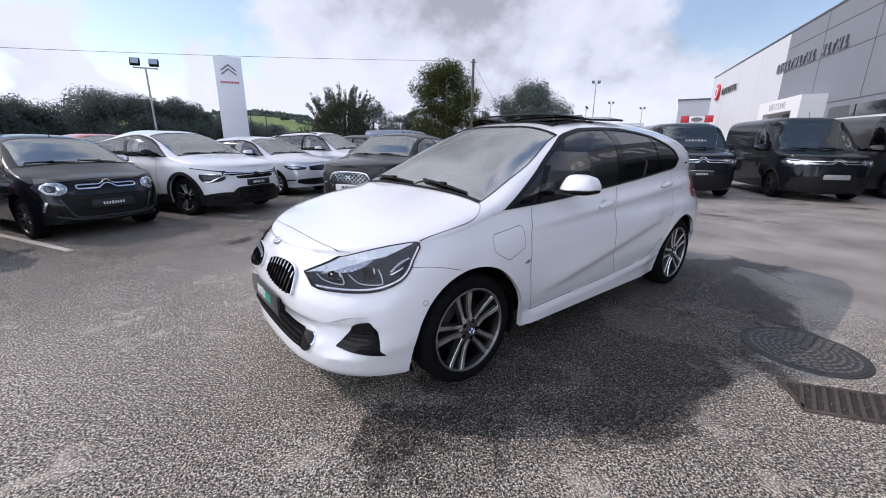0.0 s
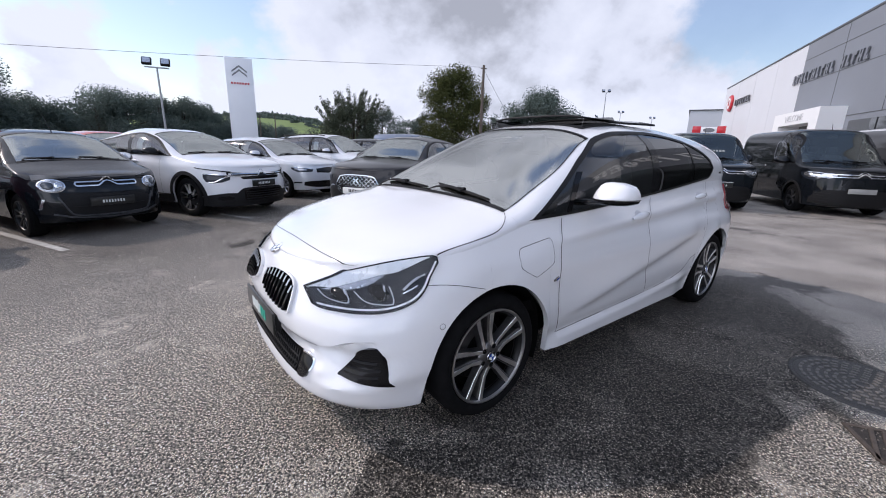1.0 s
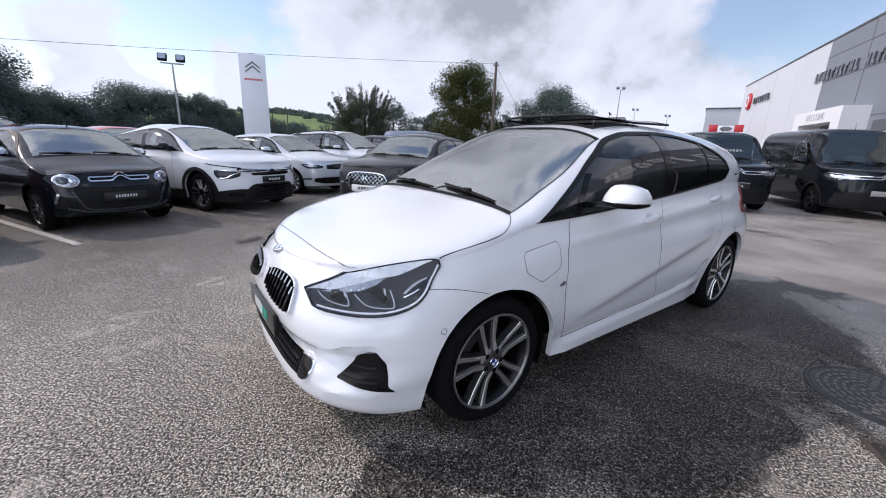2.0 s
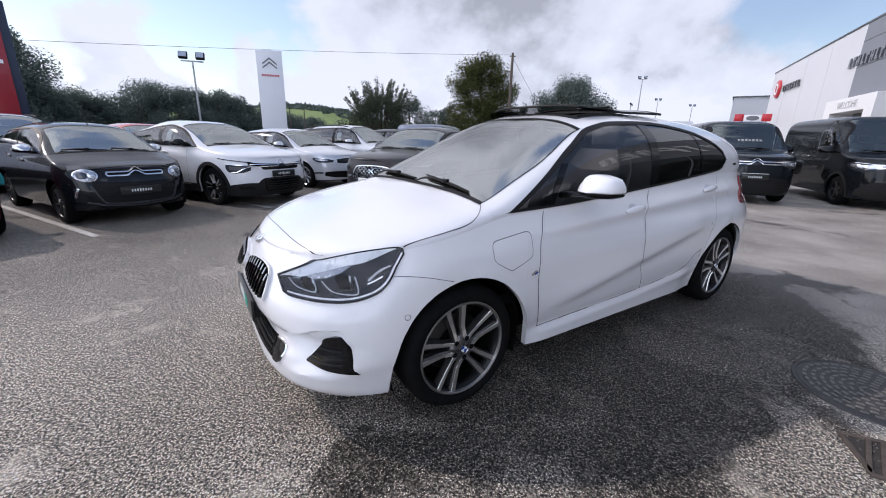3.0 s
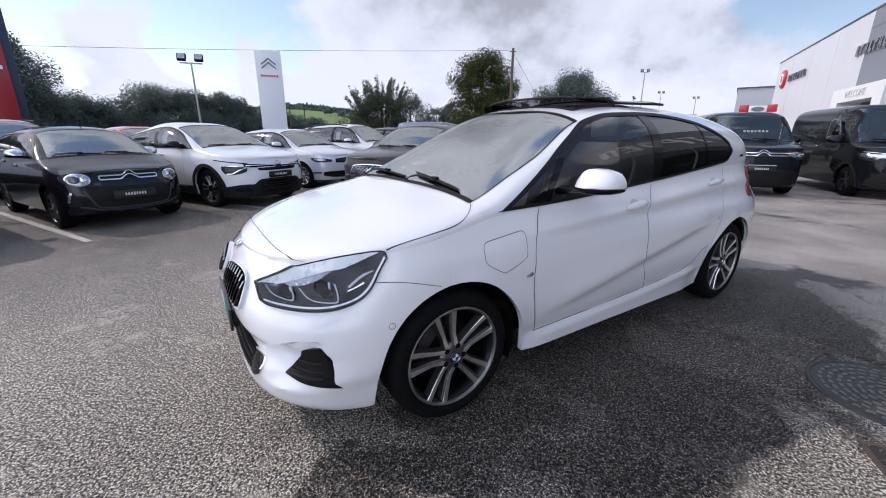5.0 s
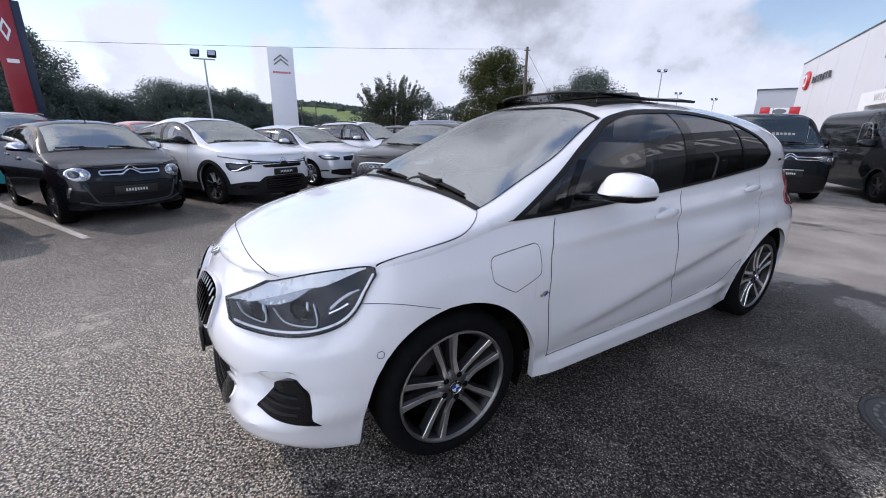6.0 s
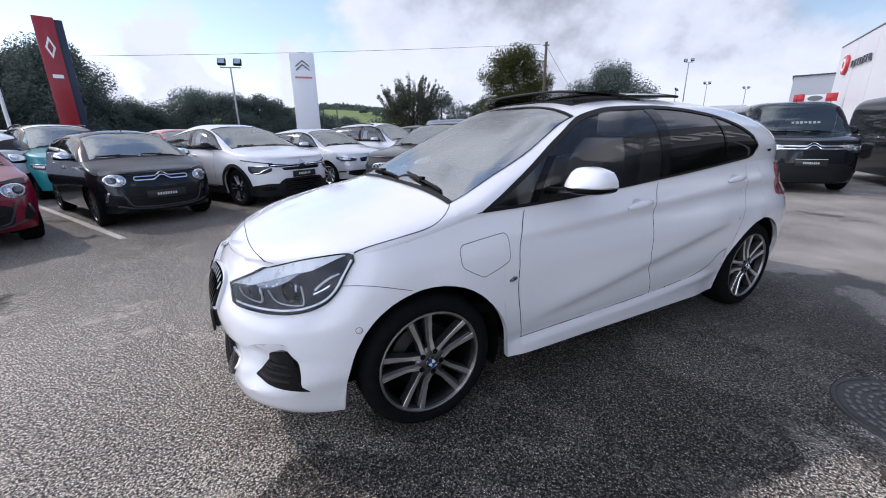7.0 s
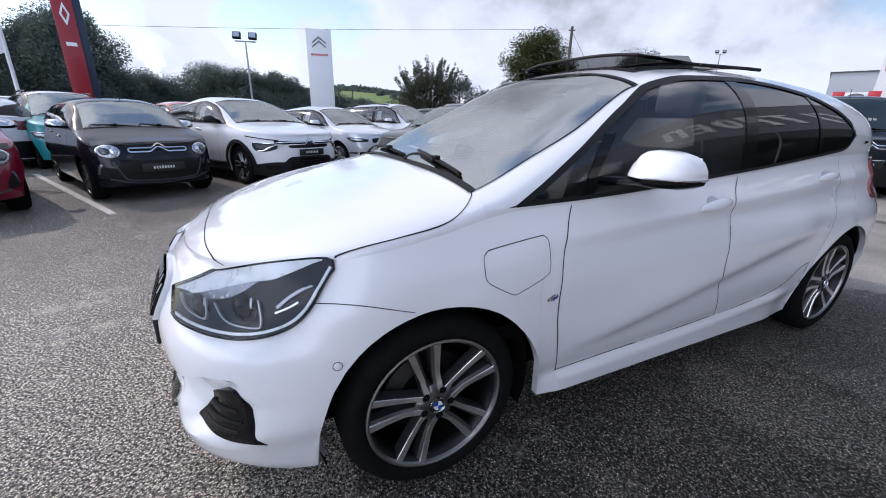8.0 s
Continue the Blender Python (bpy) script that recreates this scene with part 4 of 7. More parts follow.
def hero_nose(ob, sh):
    # headlamps
    cols = [(0.738, 0.650, 0.702), (0.718, 0.643, 0.717), (0.651, 0.643, 0.758), (0.577, 0.646, 0.798), (0.52, 0.654, 0.823), (0.471, 0.668, 0.840), (0.42, 0.692, 0.853), (0.377, 0.730, 0.861), (0.34, 0.780, 0.866), (0.315, 0.818, 0.867), (0.298, 0.838, 0.862)]
    lo = curve(*[(a, l) for a, l, h in cols])
    hi = curve(*[(a, h) for a, l, h in cols])
    fine = [(a, lo(a), hi(a)) for a in spread(0.738, 0.298, 34)]
    for left, right in (columns(sh.side, fine, 0.002, rows=8).pair("headlamp", LAMPDARK, ob, "dark swept-back headlamp with twin projector units"),):
        for sgn, lamp in ((1, left), (-1, right)):
            def put(g, name, m):
                if sgn < 0:
                    g.flipped()
                return g.part(name, m, lamp)

            # top strip: trim whose pale colour holds the reflected sky
            top = [(a, h - (0.27 if a > 0.45 else 0.27 - 0.20 * (0.45 - a) / 0.16) * (h - l) * min(1, (0.75 - a) / 0.08), h - 0.003) for a, l, h in fine[:-2]]
            put(columns(sh.side, top, 0.006, rows=4), "upper_strip", LAMPBRIGHT)
            put(ribbon(sh.side, [(a, l + 0.012) for a, l, h in fine[1:-1:2]] + [(0.305, 0.845)], 0.0065, 0.006, thick=0.004, steps=3), "lower_strip", LAMPBRIGHT)
            mid = [(a, h - (0.27 + 0.14 * math.sin(math.pi * k / 16)) * (h - l), h - 0.25 * (h - l)) for k, (a, l, h) in enumerate(fine[3:20])]
            put(columns(sh.side, mid, 0.004, rows=3), "inner_band", LAMPGREY)
            for cx, cz, r in ((0.650, 0.700, 0.026), (0.532, 0.722, 0.032)):
                put(disc(sh.side, cx, cz, r, 0.004, 0.004, n=8), "projector", GLOSSBLK)
                put(disc(sh.side, cx, cz, r * 0.66, 0.008, 0.006), "lens", GLOSSBLK)
                # pale strip on each lens stands in for a glint of light
                put(ribbon(sh.side, [(cx - r * 0.6, cz + r * 0.1), (cx - r * 0.75, cz + r * 0.8)], 0.005, 0.010, thick=0.003, steps=2), "lens_glint", GUIDE)
            for pts in ([(0.705, 0.705), (0.690, 0.682), (0.645, 0.674), (0.630, 0.684), (0.630, 0.718)], [(0.605, 0.718), (0.578, 0.684), (0.51, 0.680), (0.492, 0.695), (0.492, 0.745)]):
                put(ribbon(sh.side, pts, 0.0034, 0.009, thick=0.004), "light_guide", GUIDE)
            put(ribbon(sh.side, [(0.45, 0.735), (0.41, 0.765), (0.355, 0.795)], 0.006, 0.006, thick=0.004), "reflector", GUIDE)
            put(ribbon(sh.side, [(0.455, 0.722), (0.42, 0.738), (0.395, 0.752)], 0.004, 0.008, thick=0.004), "reflector_edge", LAMP)
            ring = [(a, h) for a, l, h in fine] + [(a, l) for a, l, h in fine[::-1]] + [(fine[0][0], fine[0][2])]
            put(ribbon(sh.side, ring, 0.0042, 0.004, thick=0.006, steps=1), "gasket", GLOSSBLK)
            put(columns(sh.side, fine, 0.014, rows=8, back=-0.010), "cover", GLASS_COVER)
    # twin grilles
    kc = [(0.050, 0.652, 0.688), (0.065, 0.637, 0.704), (0.09, 0.624, 0.716), (0.15, 0.607, 0.727), (0.22, 0.596, 0.729), (0.29, 0.588, 0.722), (0.34, 0.584, 0.702), (0.368, 0.584, 0.665), (0.385, 0.588, 0.618)]
    klo, khi = curve(*[(a, l) for a, l, h in kc]), curve(*[(a, h) for a, l, h in kc])
    fk = [(a, klo(a), khi(a)) for a in spread(0.050, 0.385, 24)]
    for k, grille in enumerate(columns(sh.front, fk, 0.002).pair("grille", WELL, ob, "black kidney-shaped grille with upright slats")):
        for i in range(9):
            a = 0.078 + 0.0340 * i
            g = ribbon(sh.front, [(a, klo(a) + 0.004), (a + 0.002, (klo(a) + khi(a)) / 2), (a, khi(a) - 0.004)], 0.010, 0.002, thick=0.020)
            t = ribbon(sh.front, [(a, khi(a) - 0.035), (a, khi(a) - 0.006)], 0.008, 0.022, thick=0.002)
            for q, nm, mm in ((g, "slat", GLOSSBLK), (t, "slat_tip", GUIDE)):
                if k:
                    q.flipped()
                q.part(nm, mm, grille)
        ring = ribbon(sh.front, [(a, h) for a, l, h in fk] + [(a, l) for a, l, h in fk[::-1]] + [(fk[0][0], fk[0][2])], 0.007, 0.004, thick=0.012, steps=1)
        if k:
            ring.flipped()
        ring.part("surround", WHITE, grille)
    # bumper openings
    fog = [(0.640, 0.371, 0.380), (0.66, 0.370, 0.410), (0.69, 0.368, 0.455), (0.715, 0.366, 0.490), (0.735, 0.364, 0.505), (0.772, 0.357, 0.512), (0.785, 0.352, 0.492), (0.800, 0.346, 0.430), (0.818, 0.337, 0.350)]
    flo, fhi = curve(*[(a, l) for a, l, h in fog]), curve(*[(a, h) for a, l, h in fog])
    ff = [(a, flo(a), fhi(a)) for a in spread(0.640, 0.818, 20)]

    def vent_face(y, z, off=0.0):
        """An even plane that leads from the hollow out to the corner."""
        p = sh.front(y, z, 0.0)
        t = min(1, max(0, (abs(y) - 0.645) / 0.15))
        p.x += sh.dent(abs(y), z) - 0.030 * (1 - t * t * (3 - 2 * t)) + off
        return p

    for k, vent in enumerate(columns(vent_face, ff, 0.004, back=0.05).pair("bumper_vent", GLOSSBLK, ob, "gloss black corner vent")):
        for z0 in (0.388, 0.415, 0.445):
            pts = [(a, z0 + 0.015 * (a - 0.6)) for a in spread(0.645, 0.812, 12) if flo(a) + 0.004 < z0 < fhi(a) - 0.006]
            if len(pts) > 2:
                g = ribbon(vent_face, pts, 0.008, 0.004, thick=0.006)
                if k:
                    g.flipped()
                g.part("vane", TRIM, vent)
    ic = [(-0.515, 0.345, 0.372), (-0.49, 0.312, 0.402), (-0.43, 0.303, 0.408), (-0.3, 0.300, 0.402), (0.0, 0.298, 0.398), (0.3, 0.300, 0.402), (0.43, 0.303, 0.408), (0.49, 0.312, 0.402), (0.515, 0.345, 0.372)]
    ilo, ihi = curve(*[(a, l) for a, l, h in ic]), curve(*[(a, h) for a, l, h in ic])
    intake = columns(sh.front, [(a, ilo(a), ihi(a)) for a in spread(-0.515, 0.515, 44)], 0.002).part("lower_intake", WELL, ob, "black mesh lower intake")
    for i in range(34):
        a = -0.40 + i * 0.0242
        ribbon(sh.front, [(a, 0.308), (a + 0.02, 0.352), (a, 0.394)], 0.005, 0.003, thick=0.005).part("mesh_bar", TRIM, intake)
    for z0 in (0.322, 0.347, 0.372):
        ribbon(sh.front, [(a, z0) for a in spread(-0.41, 0.41, 12)], 0.006, 0.003, thick=0.006).part("mesh_bar", TRIM, intake)
    columns(sh.front, [(0.435, 0.306, 0.404), (0.455, 0.305, 0.406), (0.48, 0.308, 0.404), (0.50, 0.320, 0.396), (0.512, 0.345, 0.374)], 0.012).pair("intake_end", GLOSSBLK, intake)
    ribbon(sh.front, [(0.44, 0.414), (0.48, 0.414), (0.508, 0.397), (0.518, 0.368), (0.515, 0.345)], 0.008, 0.010, thick=0.006).pair("intake_trim", CHROME, intake)
    # plate, badge, seams
    px = 0.850
    p = plate(ob, px, 0.0, 0.486, green=True)
    Geo().box((px - 0.022, 0, 0.486), (0.03, 0.50, 0.085), bevel=0.006).part("plate_holder", TRIM, ob)
    bx = 0.745
    slope = math.atan2(sh.top(bx - 0.02) - sh.top(bx + 0.02), 0.04)
    # pale badge: the sky's washed-out reflection is put into its ring and quarters
    enamel(ob, Matrix.Translation((bx - 0.003, 0, sh.top(bx) - 0.005)) @ Matrix.Rotation(-(math.pi / 2 - slope), 4, "Y"), 0.036, LAMP, LAMPGREY)
    seam = [(0.577, 0.592), (0.612, 0.50), (0.635, 0.40), (0.647, 0.28), (0.652, 0.14), (0.652, 0.0)]
    ribbon(sh.over, seam + [(x, -y) for x, y in seam[-2::-1]], 0.0026, 0.0012).part("bonnet_gap", SEAM, ob)
    ribbon(sh.over, [(0.294, 0.783), (0.20, 0.800), (0.117, 0.809), (0.02, 0.808), (-0.061, 0.797), (-0.12, 0.768), (-0.167, 0.723), (-0.185, 0.69)], 0.0030, 0.0012).pair("bonnet_gap", SEAM, ob)
    ribbon(sh.side, [(0.368, 0.752), (0.29, 0.750), (0.206, 0.737), (0.095, 0.707)], 0.0024, 0.0012).pair("bumper_gap", SEAM, ob)
    disc(sh.side, 0.32, 0.578, 0.012, 0.0, 0.002).pair("parking_sensor", WHITE2, ob)
    ribbon(sh.side, [(0.32 + 0.013 * math.cos(a), 0.578 + 0.013 * math.sin(a)) for a in spread(0, 2 * math.pi, 17)], 0.002, 0.0015, steps=1).pair("sensor_ring", SEAM, ob)


def hero_sides(ob, sh):
    flap = [(-0.146, 0.79), (-0.148, 0.825), (-0.165, 0.846), (-0.20, 0.853), (-0.37, 0.873), (-0.395, 0.870), (-0.408, 0.850), (-0.405, 0.77), (-0.385, 0.742), (-0.28, 0.704), (-0.256, 0.700), (-0.235, 0.708), (-0.165, 0.748), (-0.148, 0.768), (-0.146, 0.79)]
    f = ribbon(sh.side, flap, 0.0026, 0.001, steps=4).part("charging_flap_gap", SEAM, ob)
    for pts in ([(-0.395, 0.652), (-0.425, 0.668)], [(-0.405, 0.652), (-0.435, 0.668)]):
        ribbon(sh.side, pts, 0.012, 0.002, thick=0.003, steps=2).pair("wing_emblem", CHROME, ob)
    ribbon(sh.side, [(-0.418, 0.652), (-0.440, 0.664)], 0.010, 0.002, thick=0.003, steps=2).pair("wing_emblem", BLUEMARK, ob)
    ribbon(sh.side, [(-0.50, 0.318), (-0.978, 0.334), (-1.495, 0.358), (-1.819, 0.383), (-1.95, 0.400), (-2.028, 0.422), (-2.10, 0.455), (-2.157, 0.505), (-2.25, 0.535)], 0.005, 0.0015).pair("sill_gap", SEAM, ob)
    # rear lamps
    tl = [(-2.915, 0.865, 0.90), (-2.93, 0.850, 0.97), (-2.955, 0.84, 1.03), (-2.99, 0.835, 1.065), (-3.06, 0.83, 1.075), (-3.14, 0.83, 1.07), (-3.24, 0.83, 1.06), (-3.32, 0.83, 1.05)]
    columns(sh.side, tl, 0.012).pair("tail_lamp", TAILRED, ob, "red wrap-around tail lamp")
    # posts across the side glass
    for xa, xb, dx in ((-0.70, -0.655, 0.16), (-2.27, -2.245, -0.08)):
        rows = []
        for i in range(9):
            t = i / 8
            row = []
            for x in (xa, (xa + xb) / 2, xb):
                xx = x + dx * (0.5 - t)
                q0 = sh.qz(xx, sh.shoulder(xx) + 0.012)
                zt = {True: 1.20, False: 1.40}[xa > -1]
                q1 = sh.qz(xx, zt)
                row.append(sh.arc(xx, q0 + (q1 - q0) * t, 0.003))
            rows.append(row)
        Geo().grid(rows).pair("window_post", GLOSSBLK, ob)


def hero_roof(ob, sh):
    # open sunroof: dark opening, raised wind deflector, glass slid back
    def patch(x0, x1, hw, off, n=10):
        return Geo().grid([[sh.over(x, y, off) for y in spread(-hw, hw, n)] for x in spread(x0, x1, 8)])

    edging = Geo()
    for x0, x1, y0, y1 in ((-1.13, -1.20, -0.46, 0.46), (-1.13, -1.74, 0.38, 0.46), (-1.13, -1.74, -0.46, -0.38)):
        edging.grid([[sh.over(x, y, 0.004) for y in spread(y0, y1, 6)] for x in spread(x0, x1, 8)])
    edging.part("sunroof_frame", TRIM, ob)
    pane = Geo()
    for o in (0.026, 0.016):
        pane.grid([[sh.over(x, y, o + 0.012 * (i / 7)) for y in spread(-0.45, 0.45, 12)] for i, x in enumerate(spread(-1.62, -2.12, 8))], flip=o < 0.03)
    rim = [(-1.62, -0.45), (-1.62, 0.45), (-2.12, 0.45), (-2.12, -0.45), (-1.62, -0.45)]
    rimg = Geo()
    for (xa, ya), (xb, yb) in zip(rim, rim[1:]):
        rimg.tube([sh.over(xa + (xb - xa) * t, ya + (yb - ya) * t, 0.022 + 0.012 * ((-1.62 - xa - (xb - xa) * t) / 0.5)) for t in spread(0, 1, 9)], 0.009, 6)
    pr = pane.part("sunroof_pane", GLOSSBLK, ob, "dark tinted sunroof glass slid back open")
    rimg.part("pane_seal", TRIM, pr)
    bar = Geo().tube([sh.over(-1.60, 0.44, 0.02)] + [sh.over(-1.15 - 0.06 * (abs(y) / 0.42) ** 2, y, 0.058) for y in spread(0.40, -0.40, 11)] + [sh.over(-1.60, -0.44, 0.02)], 0.008, 6)
    d = bar.part("wind_deflector", TRIM, ob, "raised black mesh wind deflector")
    net = Geo().grid([[sh.over(-1.155 - 0.06 * (abs(y) / 0.42) ** 2, y, o) for y in spread(-0.40, 0.40, 12)] for o in (0.0, 0.056)])
    for sg in (1, -1):
        net.grid([[sh.over(x, sg * 0.435, o * (1 if k < 6 else 0.3)) for k, x in enumerate(spread(-1.17, -1.58, 7))] for o in (0.0, 0.055)])
    net.part("deflector_mesh", glass("deflector_net", (0.25, 0.25, 0.25), 0.1, 1.1), d)


def hero_tail(ob, sh):
    lip = Geo()
    ys = spread(-0.56, 0.56, 15)
    upper = [[sh.over(-2.86, y, 0.003) for y in ys], [sh.over(-2.98, y, 0.010) for y in ys], [Vector((-3.10, y, sh.ztop(-2.98, y) - 0.018)) for y in ys], [Vector((-3.20 + 0.10 * (y / 0.56) ** 2, y * 0.97, sh.ztop(-2.98, y) - 0.040)) for y in ys]]
    under = [[p - Vector((0, 0, 0.022)) for p in upper[3]], [Vector((-3.06, y, sh.ztop(-3.06, y * 0.98) - 0.02)) for y in ys]]
    lip.grid(upper + under)
    for k in (0, -1):
        lip.grid([[upper[1][k], upper[2][k], upper[3][k]], [under[1][k], under[1][k], under[0][k]]])
    lip.part("roof_spoiler", WHITE, ob)
    face = lambda x, z, o: sh.arc(x, sh.qz(x, z), o)
    ribbon(face, [(-2.83, 1.165), (-2.86, 1.167), (-2.89, 1.168)], 0.014, 0.002, thick=0.002, steps=3).pair("side_mark", GLOSSBLK, ob)


def hero_car():
    c = CAR_F - CAR_N * 0.84
    ob = thing("white_car", Matrix.Translation((c.x, c.y, 0)) @ Matrix.Rotation(math.atan2(-CAR_AX.y, -CAR_AX.x), 4, "Z"),
               "glossy white compact family car with open sunroof on wet asphalt", "car")
    nose = curve((0.18, 0.79), (0.24, 0.825), (0.30, 0.82), (0.36, 0.80), (0.41, 0.778), (0.455, 0.785), (0.50, 0.832), (0.56, 0.84), (0.64, 0.825), (0.70, 0.80), (0.76, 0.765), (0.82, 0.70))
    tail = curve((0.2, -3.44), (0.35, -3.50), (0.6, -3.51), (0.8, -3.48), (1.0, -3.42), (1.1, -3.38))
    shoulder = curve((0.85, 0.765), (0.72, 0.79), (0.5, 0.83), (0.29, 0.86), (0.0, 0.905), (-0.3, 0.955), (-0.6, 0.965), (-1.7, 1.03), (-2.6, 1.095), (-3.0, 1.10), (-3.4, 1.06))
    top = curve((0.8, 0.765), (0.74, 0.80), (0.6, 0.865), (0.4, 0.925), (0.1, 0.99), (-0.18, 1.045), (-0.45, 1.195), (-0.75, 1.345), (-1.02, 1.462), (-1.25, 1.515), (-1.6, 1.54), (-2.0, 1.54), (-2.5, 1.515), (-2.95, 1.455), (-3.12, 1.40), (-3.28, 1.22), (-3.39, 1.06))
    prof = curve((0.15, 0.94), (0.21, 0.952), (0.31, 0.962), (0.39, 0.985), (0.52, 1.0), (0.70, 1.0), (0.78, 0.985), (0.86, 0.945), (0.95, 0.90), (1.0, 0.88), (1.1, 0.85))

    sill_line = curve((-0.50, 0.318), (-0.978, 0.334), (-1.495, 0.358), (-1.819, 0.383), (-1.95, 0.400))

    def crease(x, z):
        f = min(1, max(0, (-0.2 - x) / 0.5)) * min(1, max(0, (x + 3.3) / 0.4))
        zl = 0.862 + (-0.6 - x) * 0.05
        d = z - zl
        a = 0.017 * (math.exp(-(d / 0.055) ** 2) if d > 0 else math.exp(-(d / 0.028) ** 2)) - 0.006 * math.exp(-((d + 0.10) / 0.06) ** 2)
        g = min(1, max(0, (-0.48 - x) / 0.30)) * min(1, max(0, (x + 2.28) / 0.15))
        d = z - (0.442 + (-0.672 - x) * 0.187)
        b = 0.014 * (math.exp(-(d / 0.12) ** 2) if d > 0 else math.exp(-(d / 0.026) ** 2)) - 0.002 * (math.exp(-((d + 0.075) / 0.05) ** 2))
        fl = 0.0
        for cx in (0.0, -2.67):
            d = math.hypot(x - cx, z - 0.335) - 0.372
            fl += 0.011 * math.exp(-(d / 0.05) ** 2)
        # the sill stands out below the doors as a narrow ledge
        t = min(1, max(0, (sill_line(min(-0.5, max(-1.95, x))) - z) / 0.040))
        ledge = 0.024 * t * t * (3 - 2 * t) * min(1, max(0, (-0.44 - x) / 0.10)) * min(1, max(0, (x + 2.20) / 0.20))
        return f * a + g * b + ledge + fl * min(1, max(0, (0.05 - x) / 0.15)) * min(1, max(0, (x + 2.72) / 0.1))

    edge_z = curve((0.30, 0.450), (0.42, 0.462), (0.52, 0.480), (0.62, 0.500), (0.72, 0.534), (0.775, 0.540), (0.80, 0.522), (0.835, 0.44), (0.87, 0.33))

    def scoop(y, z):
        """Hollow with a crisp upper edge that runs into the corner vent, over a jutting lip."""
        def ease(t):
            t = min(1, max(0, t))
            return t * t * (3 - 2 * t)

        up = edge_z(min(max(y, 0.30), 0.86))
        w = ease((y - 0.46) / 0.14) * ease((0.80 - y) / 0.08)
        lip = ease((0.335 - z) / 0.02) * ease((z - 0.2) / 0.06)
        return 0.040 * ease((up - z) / 0.010) * ease((z - 0.318) / 0.06) * w - 0.008 * w * lip

    sh = Shell(0.885, 2.67, nose, tail, shoulder, top, prof, arch=0.372, wheel_r=0.325, sill=curve((1, 0.2), (-0.3, 0.212), (-0.5, 0.222), (-2.3, 0.226), (-3.5, 0.23)),
               n=curve((0.2, 3.0), (0.29, 3.5), (0.37, 3.9), (0.5, 3.0), (0.6, 2.7), (0.67, 2.35), (0.8, 2.0)), m=curve((0.7, 2.0), (0.2, 2.4), (-0.3, 2.8), (-0.8, 3.0), (-2.6, 3.0), (-3.2, 2.6)), crease=crease, bumper=0.2, dent=scoop, fine=46, nr=2.9, snap=lambda y: edge_z(min(max(y, 0.30), 0.86)))
    zlo = curve((-0.3, 0.968), (-0.6, 0.975), (-1.7, 1.042), (-2.45, 1.106), (-2.58, 1.120), (-2.655, 1.150), (-2.69, 1.205))
    zhi = curve((-0.3, 0.975), (-0.6, 1.145), (-0.85, 1.29), (-1.09, 1.405), (-1.35, 1.45), (-1.75, 1.462), (-2.2, 1.420), (-2.48, 1.345), (-2.60, 1.290), (-2.665, 1.250), (-2.69, 1.205))
    d1 = curve((0.2, -0.53), (0.32, -0.508), (0.45, -0.475), (0.625, -0.451), (0.80, -0.467), (0.96, -0.54))
    d2 = curve((0.2, -1.51), (0.38, -1.485), (0.6, -1.412), (0.815, -1.45), (1.05, -1.585))
    d3 = curve((0.2, -2.26), (0.45, -2.27), (0.7, -2.38), (0.9, -2.50), (1.1, -2.56))
    car_body(ob, sh, WHITE, -0.18, -1.03, curve((-0.18, 0.70), (-0.6, 0.665), (-1.03, 0.575), (-1.6, 0.56), (-3, 0.55), (-3.4, 0.3)), (-0.3, -2.688, zlo, zhi),
             [("front_door", d1, d2), ("rear_door", d2, d3)], pillar=-1.62, hand=((-1.345, 0.908), (-2.385, 0.983)), hatch=(-1.16, -1.68, 0.40), screen=GLASS_FRONT, foot=sill_line)
    for x in (0, -2.67):
        for y in (0.855, -0.855):
            w = sport_wheel(ob, x, y, 0.325, 0.243)
            enamel(w, Matrix.Translation((0, -0.003, 0)) @ Matrix.Rotation(math.pi / 2, 4, "Z"), 0.029)
    door_mirror(ob, -0.785, 0.835, 1.066, WHITE, 0.88)
    wipers(ob, sh, -0.18)
    hero_nose(ob, sh)
    hero_sides(ob, sh)
    hero_roof(ob, sh)
    hero_tail(ob, sh)
    return ob, sh



hero_car()


